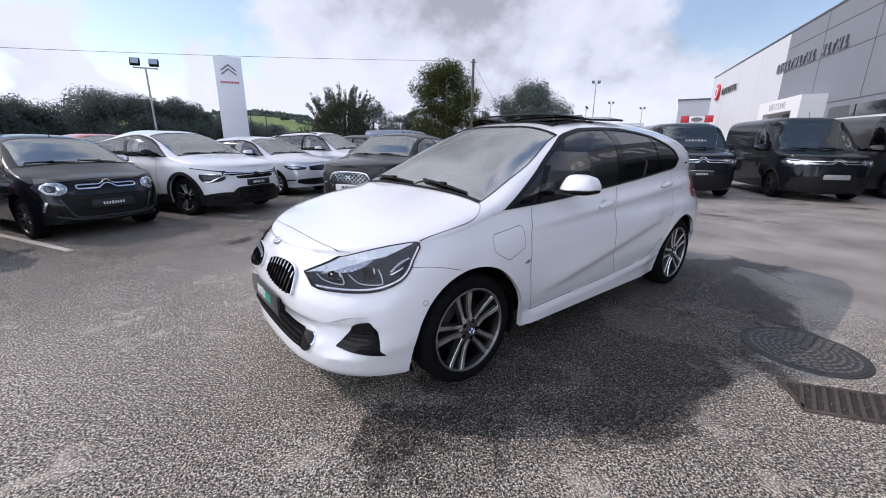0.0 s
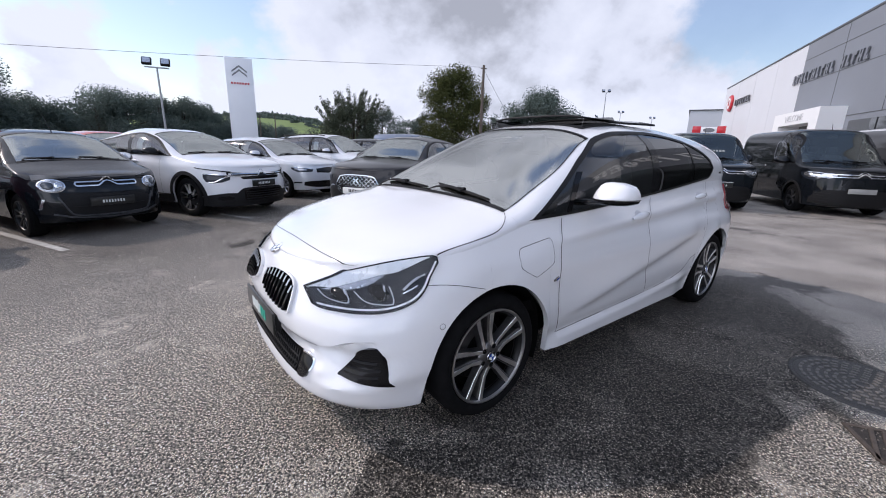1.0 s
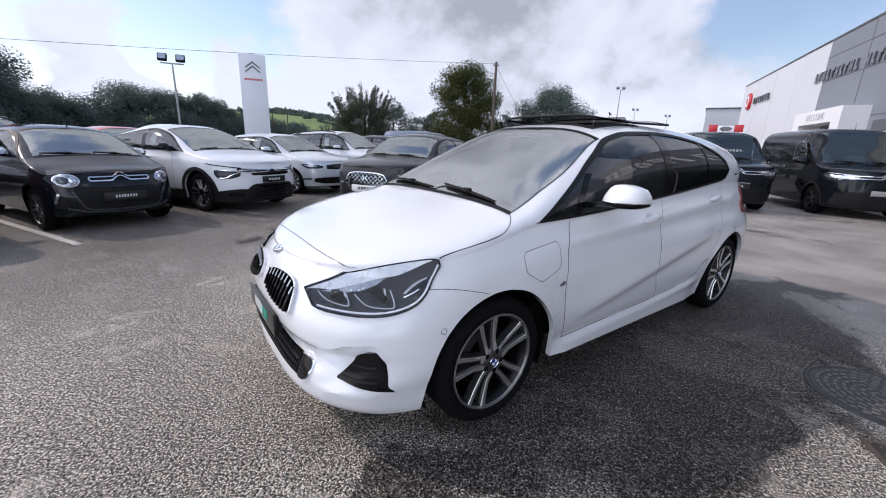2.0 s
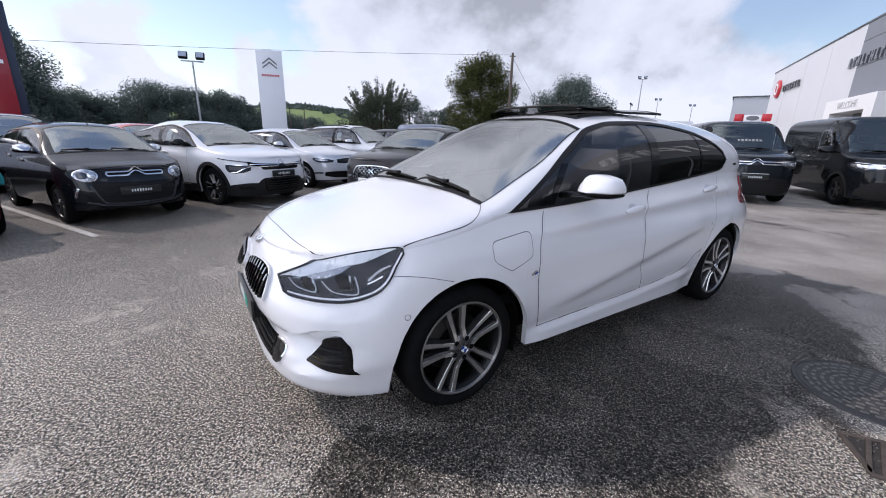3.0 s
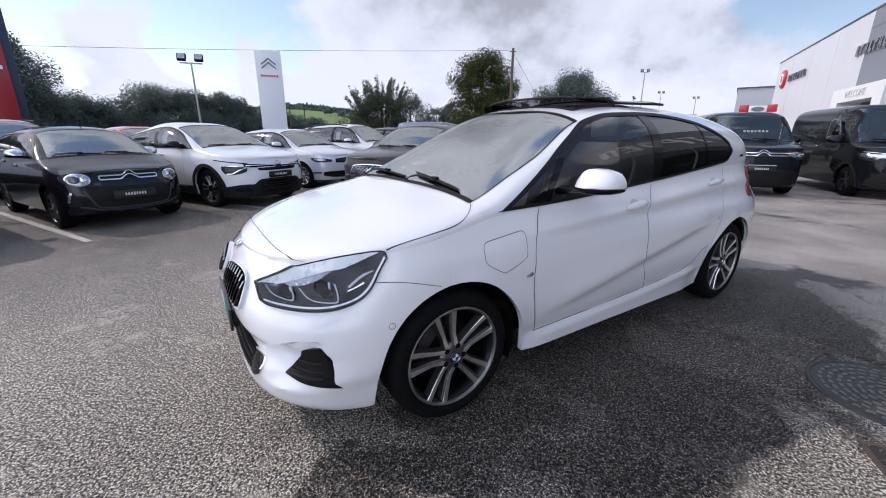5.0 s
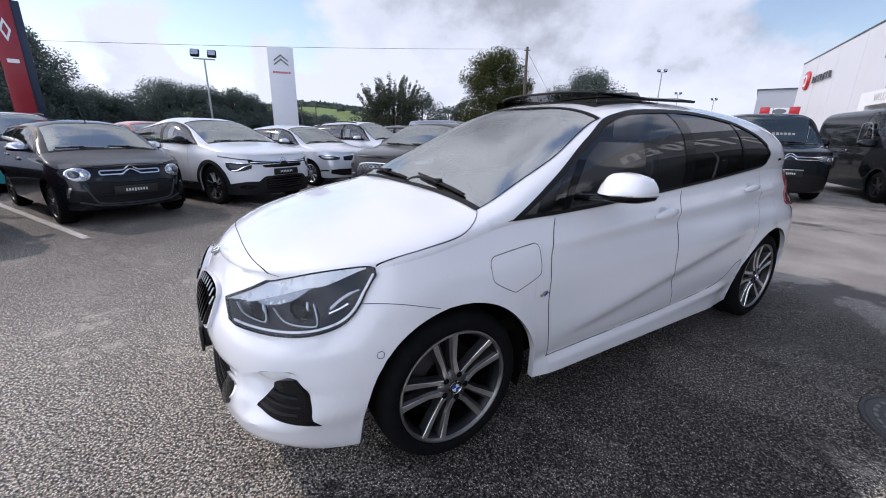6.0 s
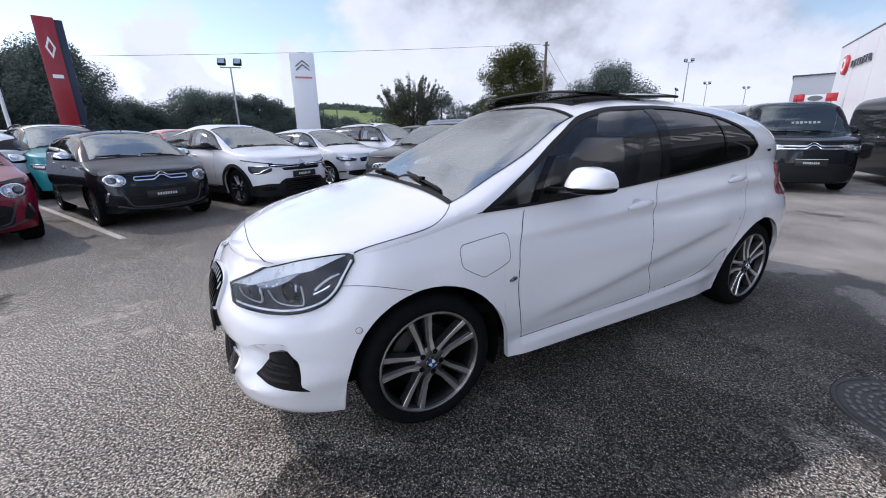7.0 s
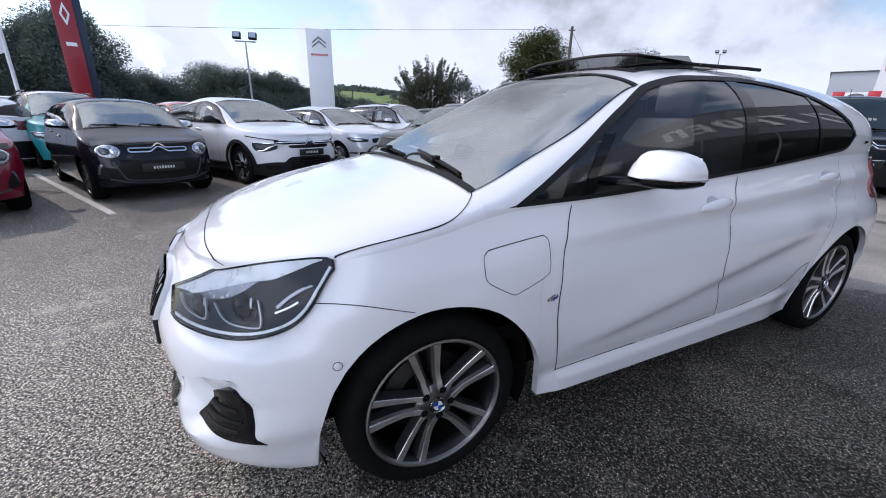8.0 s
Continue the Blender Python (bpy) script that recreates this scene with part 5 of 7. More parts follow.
# ---- the other vehicles ----
def generic(name, at, heading, label, paint, L, half, H, wb, fo, r, hood_z, belt, cowl, ws_top, group, van=False, roof=None, tail_soft=0.25, caps=None, drop=0.0):
    """A car or van by its main sizes; at: the middle of its nose on the ground; heading: degrees of its forward axis."""
    h = Vector((math.cos(radians(heading)), math.sin(radians(heading))))
    o = Vector(at) - h * fo
    ob = thing(name, Matrix.Translation((o.x, o.y, 0)) @ Matrix.Rotation(radians(heading), 4, "Z"), label, "van" if van else "car", group)
    ro = fo - L
    nose = curve((0.2, fo - 0.05), (0.3, fo - 0.01), (0.45, fo), (hood_z - 0.15, fo - 0.03), (hood_z, fo - 0.09), (hood_z + 0.1, fo - 0.2))
    tail = curve((0.2, ro + 0.08), (0.5, ro), (belt, ro + 0.05), (belt + 0.2, ro + 0.08))
    shoulder = curve((fo, hood_z - 0.02), (fo - 0.3, hood_z + 0.02), (0.12, belt - 0.09), (cowl - 0.18, belt - 0.02), (-wb * 0.55, belt), (-wb, belt + 0.06), (ro, belt + 0.05))
    te = ro + (0.10 if van else tail_soft)
    top = curve((fo, hood_z - 0.02), (fo - 0.12, hood_z + 0.05), (fo - 0.4, hood_z + 0.12), (cowl, belt + 0.06), ((cowl + ws_top) / 2, (belt + 0.06 + H - 0.06) / 2 + 0.02), (ws_top, H - 0.06), (ws_top - 0.25, H - 0.015), (ws_top - 0.7, H),
                (-wb * 0.85, H - (0.0 if van else 0.03) - drop * 0.9), (te - (-0.28 if not van else 0.0), H - (0.02 if van else 0.12) - drop * 2), (ro + 0.07, belt + 0.05))
    top_in = (0.975, 0.965) if van else (0.945, 0.92)
    prof = curve((0.15, 0.94), (0.3, 0.965), (0.45, 0.99), (0.62, 1.0), (belt - 0.18, 0.99), (belt - 0.03, top_in[0]), (belt + 0.12, top_in[1]))
    arch = r + 0.045
    sh = Shell(half, wb, nose, tail, shoulder, top, prof, arch, r, curve((1, 0.22), (-4, 0.22)), n=2.6, m=(curve((ws_top - 0.3, 5.0), (ws_top, 4.6), (cowl, 3.4), (cowl + 0.3, 2.8)) if van else (lambda x: 2.9 if x < cowl else 2.5)), bumper=0.22)
    zl = lambda x: belt + 0.012
    xe = ws_top - 0.35 if van else te - 0.12
    zh = curve((cowl - 0.12, belt + 0.02), (ws_top + 0.02, H - 0.15), (ws_top - 0.3, H - 0.10), (-wb * 0.75, H - 0.12 - drop * 0.8), (xe + 0.3, H - 0.20 - drop * 2), (xe, belt + 0.1))
    fd = cowl - 0.42
    mid = -wb * 0.58
    rd = -wb + 0.30
    doors = [("front_door", lambda z: fd, lambda z: mid), ("rear_door", lambda z: mid, lambda z: rd)]
    car_body(ob, sh, paint, cowl, ws_top, curve((cowl, half * 0.86), (ws_top, half * 0.80), (ro, half * 0.78)) if van else curve((cowl, half * 0.80), (ws_top, half * 0.68), (ro, half * 0.62)), (cowl - 0.12, xe, zl, zh), doors, pillar=mid, roof=roof, glass_side=GLASS_SIDE if van else GLASS_PARKED_SIDE, glass_rear=GLASS_DARK if van else GLASS_PARKED_SIDE, screen=GLASS_VAN if van else None)
    door_mirror(ob, cowl - 0.52, half - 0.07, belt + 0.06, caps or paint, 0.9 if not van else 1.25, lamp=False)
    wipers(ob, sh, cowl, 0.58, 0.6)
    return ob, sh


def chevrons(ob, sh, z, hw, rise=0.055, gap=0.05, bar=0.013, kink=0.10):
    """Two bright bars across the nose that peak in the middle."""
    for dz in (0, -gap):
        k = kink + (0.02 if dz else 0)
        pts = [(-hw, z + dz), (-hw * 0.6, z + dz), (-k, z + dz), (-k * 0.75, z + dz + 0.008), (0, z + dz + rise), (k * 0.75, z + dz + 0.008), (k, z + dz), (hw * 0.6, z + dz), (hw, z + dz)]
        ribbon(sh.front, pts, bar, 0.004, thick=0.010, steps=3).part("chrome_bar", CHROME, ob)


def lamp_pair(ob, sh, cols, face, inside=LAMPGREY):
    lo, hi = curve(*[(a, l) for a, l, h in cols]), curve(*[(a, h) for a, l, h in cols])
    a0, a1 = cols[0][0], cols[-1][0]
    many = [(a, lo(a), hi(a)) for a in spread(a0, a1, 16)]
    pair = columns(face, many, 0.010, rows=8).pair("headlamp", LAMPDARK, ob)
    for k, l in enumerate(pair):
        g = columns(face, [(c, lw + (up - lw) * 0.35, lw + (up - lw) * 0.75) for c, lw, up in many[3:-3]], 0.015, rows=5)
        h = ribbon(face, [(c, up - 0.008) for c, lw, up in many[::3]], 0.010, 0.013, thick=0.004)
        for q, nm, mm in ((g, "reflector", inside), (h, "light_guide", CHROME)):
            if k:
                q.flipped()
            q.part(nm, mm, l)


def dark_patch(ob, sh, cols, name="air_intake", material=None, off=0.004):
    lo, hi = curve(*[(a, l) for a, l, h in cols]), curve(*[(a, h) for a, l, h in cols])
    return columns(sh.front, [(a, lo(a), hi(a)) for a in spread(cols[0][0], cols[-1][0], 30)], off).part(name, material or GLOSSBLK, ob)


def road_wheels(ob, sh, rim, style):
    for x in (0, -sh.wb):
        for y in (sh.half - 0.035, -sh.half + 0.035):
            wheel(ob, x, y, sh.wheel_r, rim, style)


DARKFIVE = dict(spokes=5, kind="double", root=0.02, tip=0.05, wr=0.02, wt=0.03, face=ALLOYD, ring=ALLOYD)
TWOTONE = dict(spokes=5, kind="double", root=0.012, tip=0.048, wr=0.022, wt=0.016, ring=ALLOYD, hub=GLOSSBLK)
COVER = dict(spokes=9, kind="single", wr=0.03, wt=0.045, face=LAMP, ring=LAMP, hub=LAMP)
PLAIN = dict(spokes=5, kind="single", wr=0.05, wt=0.06, face=ALLOYD, ring=ALLOYD)


def window_sheet(ob, sh, x, z, w=0.16, h=0.22):
    """A price sheet behind a side window."""
    q0, q1 = sh.qz(x, z), sh.qz(x, z + h)
    Geo().grid([[sh.arc(xx, q0 + (q1 - q0) * t, -0.012) for t in (0, 0.5, 1)] for xx in (x, x - w)]).flipped().part("price_sheet", PAPER, ob, smooth=False)


def city_car(at, paint, label, heading=-27):
    ob, sh = generic("small_hatchback", at, heading, label, paint, 3.46, 0.807, 1.425, 2.34, 0.66, 0.292, 0.755, 0.94, -0.15, -0.86, "cars in the front row", caps=LAMP)
    road_wheels(ob, sh, 0.195, DARKFIVE)
    for k, d in enumerate(disc(sh.front, 0.56, 0.700, 0.088, 0.004, 0.010, sx=1.35).pair("headlamp", CHROME, ob, "oval chrome-ringed headlamp")):
        for nm, dy, r, o, m in (("reflector", 0, 0.078, 0.014, LAMPGREY), ("bezel", 0.035, 0.050, 0.018, LAMPDARK), ("lens", 0.035, 0.040, 0.022, LENS), ("bulb_cup", -0.055, 0.034, 0.018, LAMP)):
            q = disc(sh.front, 0.56 + dy, 0.700, r, o, 0.005, sx=1.35 if nm == "reflector" else 1.0)
            if k:
                q.flipped()
            q.part(nm, m, d)
    columns(sh.front, [(0.40, 0.800, 0.806), (0.50, 0.795, 0.822), (0.58, 0.790, 0.838), (0.65, 0.782, 0.842), (0.70, 0.770, 0.836)], 0.006).pair("running_lamp", CAST, ob)
    ribbon(sh.front, [(-0.42, 0.792), (-0.2, 0.812), (0, 0.816), (0.2, 0.812), (0.42, 0.792)], 0.008, 0.002).part("bonnet_gap", SEAM, ob)
    ribbon(sh.front, [(-0.35, 0.712), (0.35, 0.712)], 0.036, 0.003, thick=0.002, steps=14).part("grille_slot", GLOSSBLK, ob)
    for sg in (1, -1):
        ribbon(sh.front, [(sg * 0.34, 0.735), (sg * 0.352, 0.71), (sg * 0.34, 0.685)], 0.016, 0.004, thick=0.010).part("chrome_bar", CHROME, ob)
    chevrons(ob, sh, 0.735, 0.34, kink=0.11, rise=0.065, bar=0.016)
    dark_patch(ob, sh, [(-0.50, 0.36, 0.50), (-0.44, 0.30, 0.545), (0, 0.275, 0.555), (0.44, 0.30, 0.545), (0.50, 0.36, 0.50)], material=TRIM)
    ribbon(sh.front, [(-0.54, 0.560), (-0.515, 0.50), (-0.46, 0.37), (-0.40, 0.315), (-0.2, 0.298), (0, 0.294), (0.2, 0.298), (0.40, 0.315), (0.46, 0.37), (0.515, 0.50), (0.54, 0.560)], 0.016, 0.006, thick=0.012).part("intake_rim", SATIN, ob)
    columns(sh.front, [(0.59, 0.345, 0.40), (0.64, 0.335, 0.50), (0.70, 0.345, 0.53)], 0.004).pair("corner_vent", TRIM, ob)
    ribbon(sh.front, [(-0.60, 0.335), (-0.50, 0.31), (-0.4, 0.285), (0, 0.262), (0.4, 0.285), (0.50, 0.31), (0.60, 0.335)], 0.018, 0.006, thick=0.010).part("lip", SATIN, ob)
    ribbon(sh.front, [(-0.42, 0.42), (0, 0.41), (0.42, 0.42)], 0.018, 0.008, thick=0.010).part("grille_bar", TRIM, ob)
    ribbon(sh.front, [(0.655, 0.53), (0.675, 0.47), (0.69, 0.40)], 0.022, 0.006, thick=0.006).pair("daytime_lamp", LAMP, ob)
    plate(ob, sh.nose(0.47) + 0.025, 0, 0.475)
    Geo().tube([sh.over(-0.92, 0.03, 0.0), sh.over(-0.92, 0.03, 0.0) + Vector((-0.20, 0.0, 0.26))], 0.007, 6, taper=0.004).part("aerial", TRIM, ob)
    return ob, sh


city_car((-4.78, 5.66), BLACKP, "small glossy black city hatchback parked beside a white bay line")
city_car((-5.60, 3.66), REDP, "small bright red city hatchback at the end of the row", -25)

cross, csh = generic("crossover", (-3.52, 7.58), -23, "white crossover hatchback with black lower bumper and wheel arches", WHITE2, 4.36, 0.90, 1.54, 2.67, 0.87, 0.345, 0.87, 1.03, -0.25, -1.12, "cars in the front row", caps=GLOSSBLK, drop=0.07)
road_wheels(cross, csh, 0.238, TWOTONE)
black_trim_arches(cross, csh, 0.06)
ribbon(csh.front, [(-0.62, 0.772), (-0.3, 0.752), (0, 0.748), (0.3, 0.752), (0.62, 0.772)], 0.055, 0.003, thick=0.003).part("grille_strip", GLOSSBLK, cross)
chevrons(cross, csh, 0.765, 0.60, gap=0.036, bar=0.010, kink=0.10, rise=0.07)
lamp_pair(cross, csh, [(0.73, 0.665, 0.745), (0.66, 0.625, 0.758), (0.54, 0.612, 0.768), (0.46, 0.635, 0.775), (0.41, 0.70, 0.775)], csh.side, SATIN)
ribbon(csh.side, [(0.735, 0.735), (0.66, 0.690), (0.585, 0.635), (0.50, 0.630)], 0.014, 0.016, thick=0.005).pair("running_lamp", CHROME, cross)
ribbon(csh.side, [(0.72, 0.80), (0.5, 0.835), (0.25, 0.865)], 0.014, 0.004, thick=0.006).pair("lamp_strip", GLOSSBLK, cross)
dark_patch(cross, csh, [(-0.42, 0.70, 0.715), (-0.38, 0.672, 0.722), (0, 0.668, 0.724), (0.38, 0.672, 0.722), (0.42, 0.70, 0.715)], "grille_slot")
dark_patch(cross, csh, [(-0.87, 0.212, 0.36), (-0.80, 0.205, 0.41), (-0.62, 0.20, 0.440), (-0.50, 0.20, 0.435), (-0.42, 0.20, 0.52), (0, 0.20, 0.53), (0.42, 0.20, 0.52), (0.50, 0.20, 0.435), (0.62, 0.20, 0.440), (0.80, 0.205, 0.41), (0.87, 0.212, 0.36)], "lower_bumper", TRIM, 0.010)
dark_patch(cross, csh, [(-0.40, 0.33, 0.47), (-0.34, 0.29, 0.49), (0, 0.285, 0.495), (0.34, 0.29, 0.49), (0.40, 0.33, 0.47)], "air_intake", GLOSSBLK, 0.014)
for zz in (0.33, 0.37, 0.41, 0.45):
    ribbon(csh.front, [(-0.37, zz), (0, zz - 0.004), (0.37, zz)], 0.012, 0.017, thick=0.006).part("grille_bar", TRIM, cross)
columns(csh.front, [(0.56, 0.33, 0.365), (0.62, 0.315, 0.385), (0.70, 0.315, 0.385), (0.75, 0.33, 0.37)], 0.014).pair("fog_lamp_recess", GLOSSBLK, cross)
ribbon(csh.side, [(-0.42, 0.30), (-1.3, 0.30), (-2.25, 0.30)], 0.15, 0.006, thick=0.008).pair("sill_trim", TRIM, cross)
ribbon(csh.side, [(-0.62, 0.36), (-1.0, 0.36)], 0.02, 0.016, thick=0.004).pair("sill_badge", CHROME, cross)
plate(cross, csh.nose(0.6) + 0.025, 0, 0.595)
window_sheet(cross, csh, -1.2, 1.12)

fab, fsh = generic("hatchback", (-3.05, 10.35), -24, "pale silver hatchback with multi-spoke wheel covers", SILVER, 4.0, 0.866, 1.46, 2.46, 0.82, 0.31, 0.80, 0.97, -0.22, -0.98, "cars in the front row")
road_wheels(fab, fsh, 0.215, COVER)
lamp_pair(fab, fsh, [(0.70, 0.66, 0.72), (0.62, 0.65, 0.745), (0.50, 0.65, 0.76), (0.38, 0.69, 0.765), (0.32, 0.73, 0.76)], fsh.side)
dark_patch(fab, fsh, [(-0.42, 0.64, 0.73), (0, 0.62, 0.76), (0.42, 0.64, 0.73)], "grille")
dark_patch(fab, fsh, [(-0.70, 0.33, 0.42), (-0.5, 0.29, 0.44), (0, 0.28, 0.44), (0.5, 0.29, 0.44), (0.70, 0.33, 0.42)])
ribbon(fsh.side, [(0.55, 0.40), (0.42, 0.40), (0.36, 0.39)], 0.035, 0.005, thick=0.006).pair("fog_lamp", LAMPDARK, fab)
window_sheet(fab, fsh, -1.15, 1.08, 0.18, 0.26)

suv, ssh = generic("compact_suv", (-1.72, 7.25), 248, "dark grey-brown compact sport utility car with a chrome-edged diamond grille", BROWNP, 4.12, 0.895, 1.535, 2.56, 0.82, 0.34, 0.88, 1.02, -0.22, -0.98, "cars in the front row")
road_wheels(suv, ssh, 0.235, TWOTONE)
gr = dark_patch(suv, ssh, [(-0.44, 0.62, 0.64), (-0.36, 0.50, 0.76), (-0.2, 0.46, 0.79), (0, 0.45, 0.795), (0.2, 0.46, 0.79), (0.36, 0.50, 0.76), (0.44, 0.62, 0.64)], "grille")
glo, ghi = curve((-0.44, 0.62), (-0.36, 0.50), (-0.2, 0.46), (0, 0.45), (0.2, 0.46), (0.36, 0.50), (0.44, 0.62)), curve((-0.44, 0.64), (-0.36, 0.76), (-0.2, 0.79), (0, 0.795), (0.2, 0.79), (0.36, 0.76), (0.44, 0.64))
for sg in (1, -1):
    for i in range(-9, 10):
        pts = [(a, 0.62 + sg * (a - i * 0.085) * 0.9) for a in spread(i * 0.085 - 0.2, i * 0.085 + 0.2, 25)]
        pts = [p for p in pts if -0.42 < p[0] < 0.42 and glo(p[0]) < p[1] < ghi(p[0])]
        if len(pts) > 3:
            ribbon(ssh.front, [pts[0], pts[len(pts) // 2], pts[-1]], 0.0038, 0.006, thick=0.004, steps=4).part("grille_bar", CHROME, gr)
loop = [(a, ghi(a)) for a in spread(-0.44, 0.44, 13)] + [(a, glo(a)) for a in spread(0.44, -0.44, 13)] + [(-0.44, ghi(-0.44))]
ribbon(ssh.front, loop, 0.013, 0.006, thick=0.010, steps=2).part("grille_frame", CHROME, gr)
for sg in (1, -1):
    ribbon(ssh.front, [(sg * 0.05, 0.735), (sg * 0.012, 0.70), (sg * 0.05, 0.665)], 0.016, 0.014, thick=0.006).part("emblem", CHROME, gr)
lamp_pair(suv, ssh, [(0.66, 0.70, 0.77), (0.58, 0.68, 0.785), (0.46, 0.69, 0.80), (0.36, 0.73, 0.81), (0.28, 0.78, 0.81)], ssh.side)
ribbon(ssh.front, [(0.50, 0.60), (0.62, 0.58), (0.68, 0.46), (0.70, 0.36)], 0.022, 0.006, thick=0.006).pair("daytime_lamp", LAMP, suv)
dark_patch(suv, ssh, [(-0.5, 0.30, 0.36), (0, 0.27, 0.38), (0.5, 0.30, 0.36)])
plate(suv, ssh.nose(0.5) + 0.025, 0, 0.52, dark=False)


def panel_van(at, paint, label, heading=255, plate_dark=True, roof=None, H=1.92):
    ob, sh = generic("panel_van", at, heading, label, paint, 4.7, 0.925, H, 3.1, 0.90, 0.335, 1.02, 1.16, -0.02, -0.72, "vans by the showroom", van=True, roof=roof)
    ws_end = -0.75
    road_wheels(ob, sh, 0.215, PLAIN)
    chevrons(ob, sh, 0.955, 0.60, kink=0.13, rise=0.075, gap=0.055, bar=0.016)
    lamp_pair(ob, sh, [(0.74, 0.84, 0.965), (0.66, 0.815, 0.985), (0.52, 0.82, 1.0), (0.38, 0.86, 1.005), (0.26, 0.93, 1.0)], sh.side, LAMP)
    for cx, cz, r in ((0.64, 0.90, 0.052), (0.50, 0.92, 0.050)):
        disc(sh.side, cx, cz, r, 0.016, 0.008).pair("projector", LAMP, ob)
    dark_patch(ob, sh, [(-0.80, 0.30, 0.42), (-0.6, 0.26, 0.60), (0, 0.25, 0.62), (0.6, 0.26, 0.60), (0.80, 0.30, 0.42)], "lower_bumper", TRIM, 0.006)
    ribbon(sh.front, [(-0.78, 0.66), (-0.4, 0.70), (0, 0.71), (0.4, 0.70), (0.78, 0.66)], 0.02, 0.004, thick=0.008).part("bumper_lip", paint, ob)
    for z in (0.34, 0.40, 0.46, 0.52):
        ribbon(sh.front, [(0.52, z), (0.64, z), (0.74, z + 0.01)], 0.022, 0.010, thick=0.006).pair("vent_bar", TRIM, ob)
    black_trim_arches(ob, sh, 0.05)
    columns(sh.front, [(0.47, 0.925, 0.955), (0.54, 0.88, 0.985), (0.64, 0.855, 0.985), (0.73, 0.845, 0.97)], 0.008).pair("front_lamp", LAMPGREY, ob)
    columns(sh.front, [(0.55, 0.90, 0.965), (0.62, 0.885, 0.965), (0.70, 0.875, 0.955)], 0.013).pair("lamp_unit", LAMP, ob)
    Geo().tube([sh.over(ws_end, 0, 0.0), sh.over(ws_end, 0, 0.0) + Vector((-0.05, 0, 0.17))], 0.008, 6, taper=0.004).part("aerial", TRIM, ob)
    if plate_dark:
        plate(ob, sh.nose(0.62) + 0.02, 0, 0.62)
        ribbon(sh.front, [(-0.26, 0.695), (0.26, 0.695)], 0.012, 0.02, thick=0.004, steps=2).part("plate_edge", PLATEW, ob)
    else:
        Geo().box((sh.nose(0.6) + 0.02, 0, 0.60), (0.012, 0.52, 0.112), bevel=0.004).part("number_plate", mat("grey_plate", (0.35, 0.35, 0.34), 0.5), ob)
    return ob, sh


SCREENMARK = mat("chalky_screen_writing", (0.30, 0.32, 0.31), 0.6)
v1, v1s = panel_van((6.50, 9.75), GREYP, "dark grey panel van with marks on its screen")
for i in range(7):
    Geo().box((0, 0, 0), (0.004, 0.05, 0.065 if i % 3 else 0.05)).part("screen_mark", SCREENMARK, v1, smooth=False, m=Matrix.Translation(v1s.over(-0.25, 0.33 - i * 0.075, 0.006)) @ Matrix.Rotation(-0.65, 4, "Y"))
v2, v2s = panel_van((9.30, 9.15), BLACKP, "glossy black panel van with a blank grey plate", 254, plate_dark=False, H=2.06)
wf = [(-0.64, 1.30), (-0.70, 1.235), (-0.80, 1.22), (-1.14, 1.22), (-1.22, 1.26), (-1.23, 1.45), (-1.20, 1.66), (-1.13, 1.71), (-0.92, 1.71), (-0.82, 1.66), (-0.70, 1.48), (-0.64, 1.30)]
ribbon(lambda x, z, o: v2s.arc(x, v2s.qz(x, z), o), wf, 0.022, 0.006, thick=0.006, steps=4).pair("window_frame", LAMPGREY, v2)
q0, q1 = 0.50, 0.60
Geo().box((0, 0, 0), (0.30, 0.30, 0.004)).part("dash_sheet", PAPER, v2, smooth=False, m=Matrix.Translation((-0.20, 0.42, v2s.shoulder(-0.1) + 0.06)) @ Matrix.Rotation(0.25, 4, "Y"))
panel_van((12.05, 8.75), mat("mid_grey_paint", (0.045, 0.046, 0.05), 0.3, spec=0.1, coat=0.8, var=0.03, scale=3), "mid-grey panel van with a pale roof in the van row", 254, roof=WHITE2, H=2.2)
panel_van((9.2, 17.6), BLACKP, "black panel van parked behind the front vans", 250)


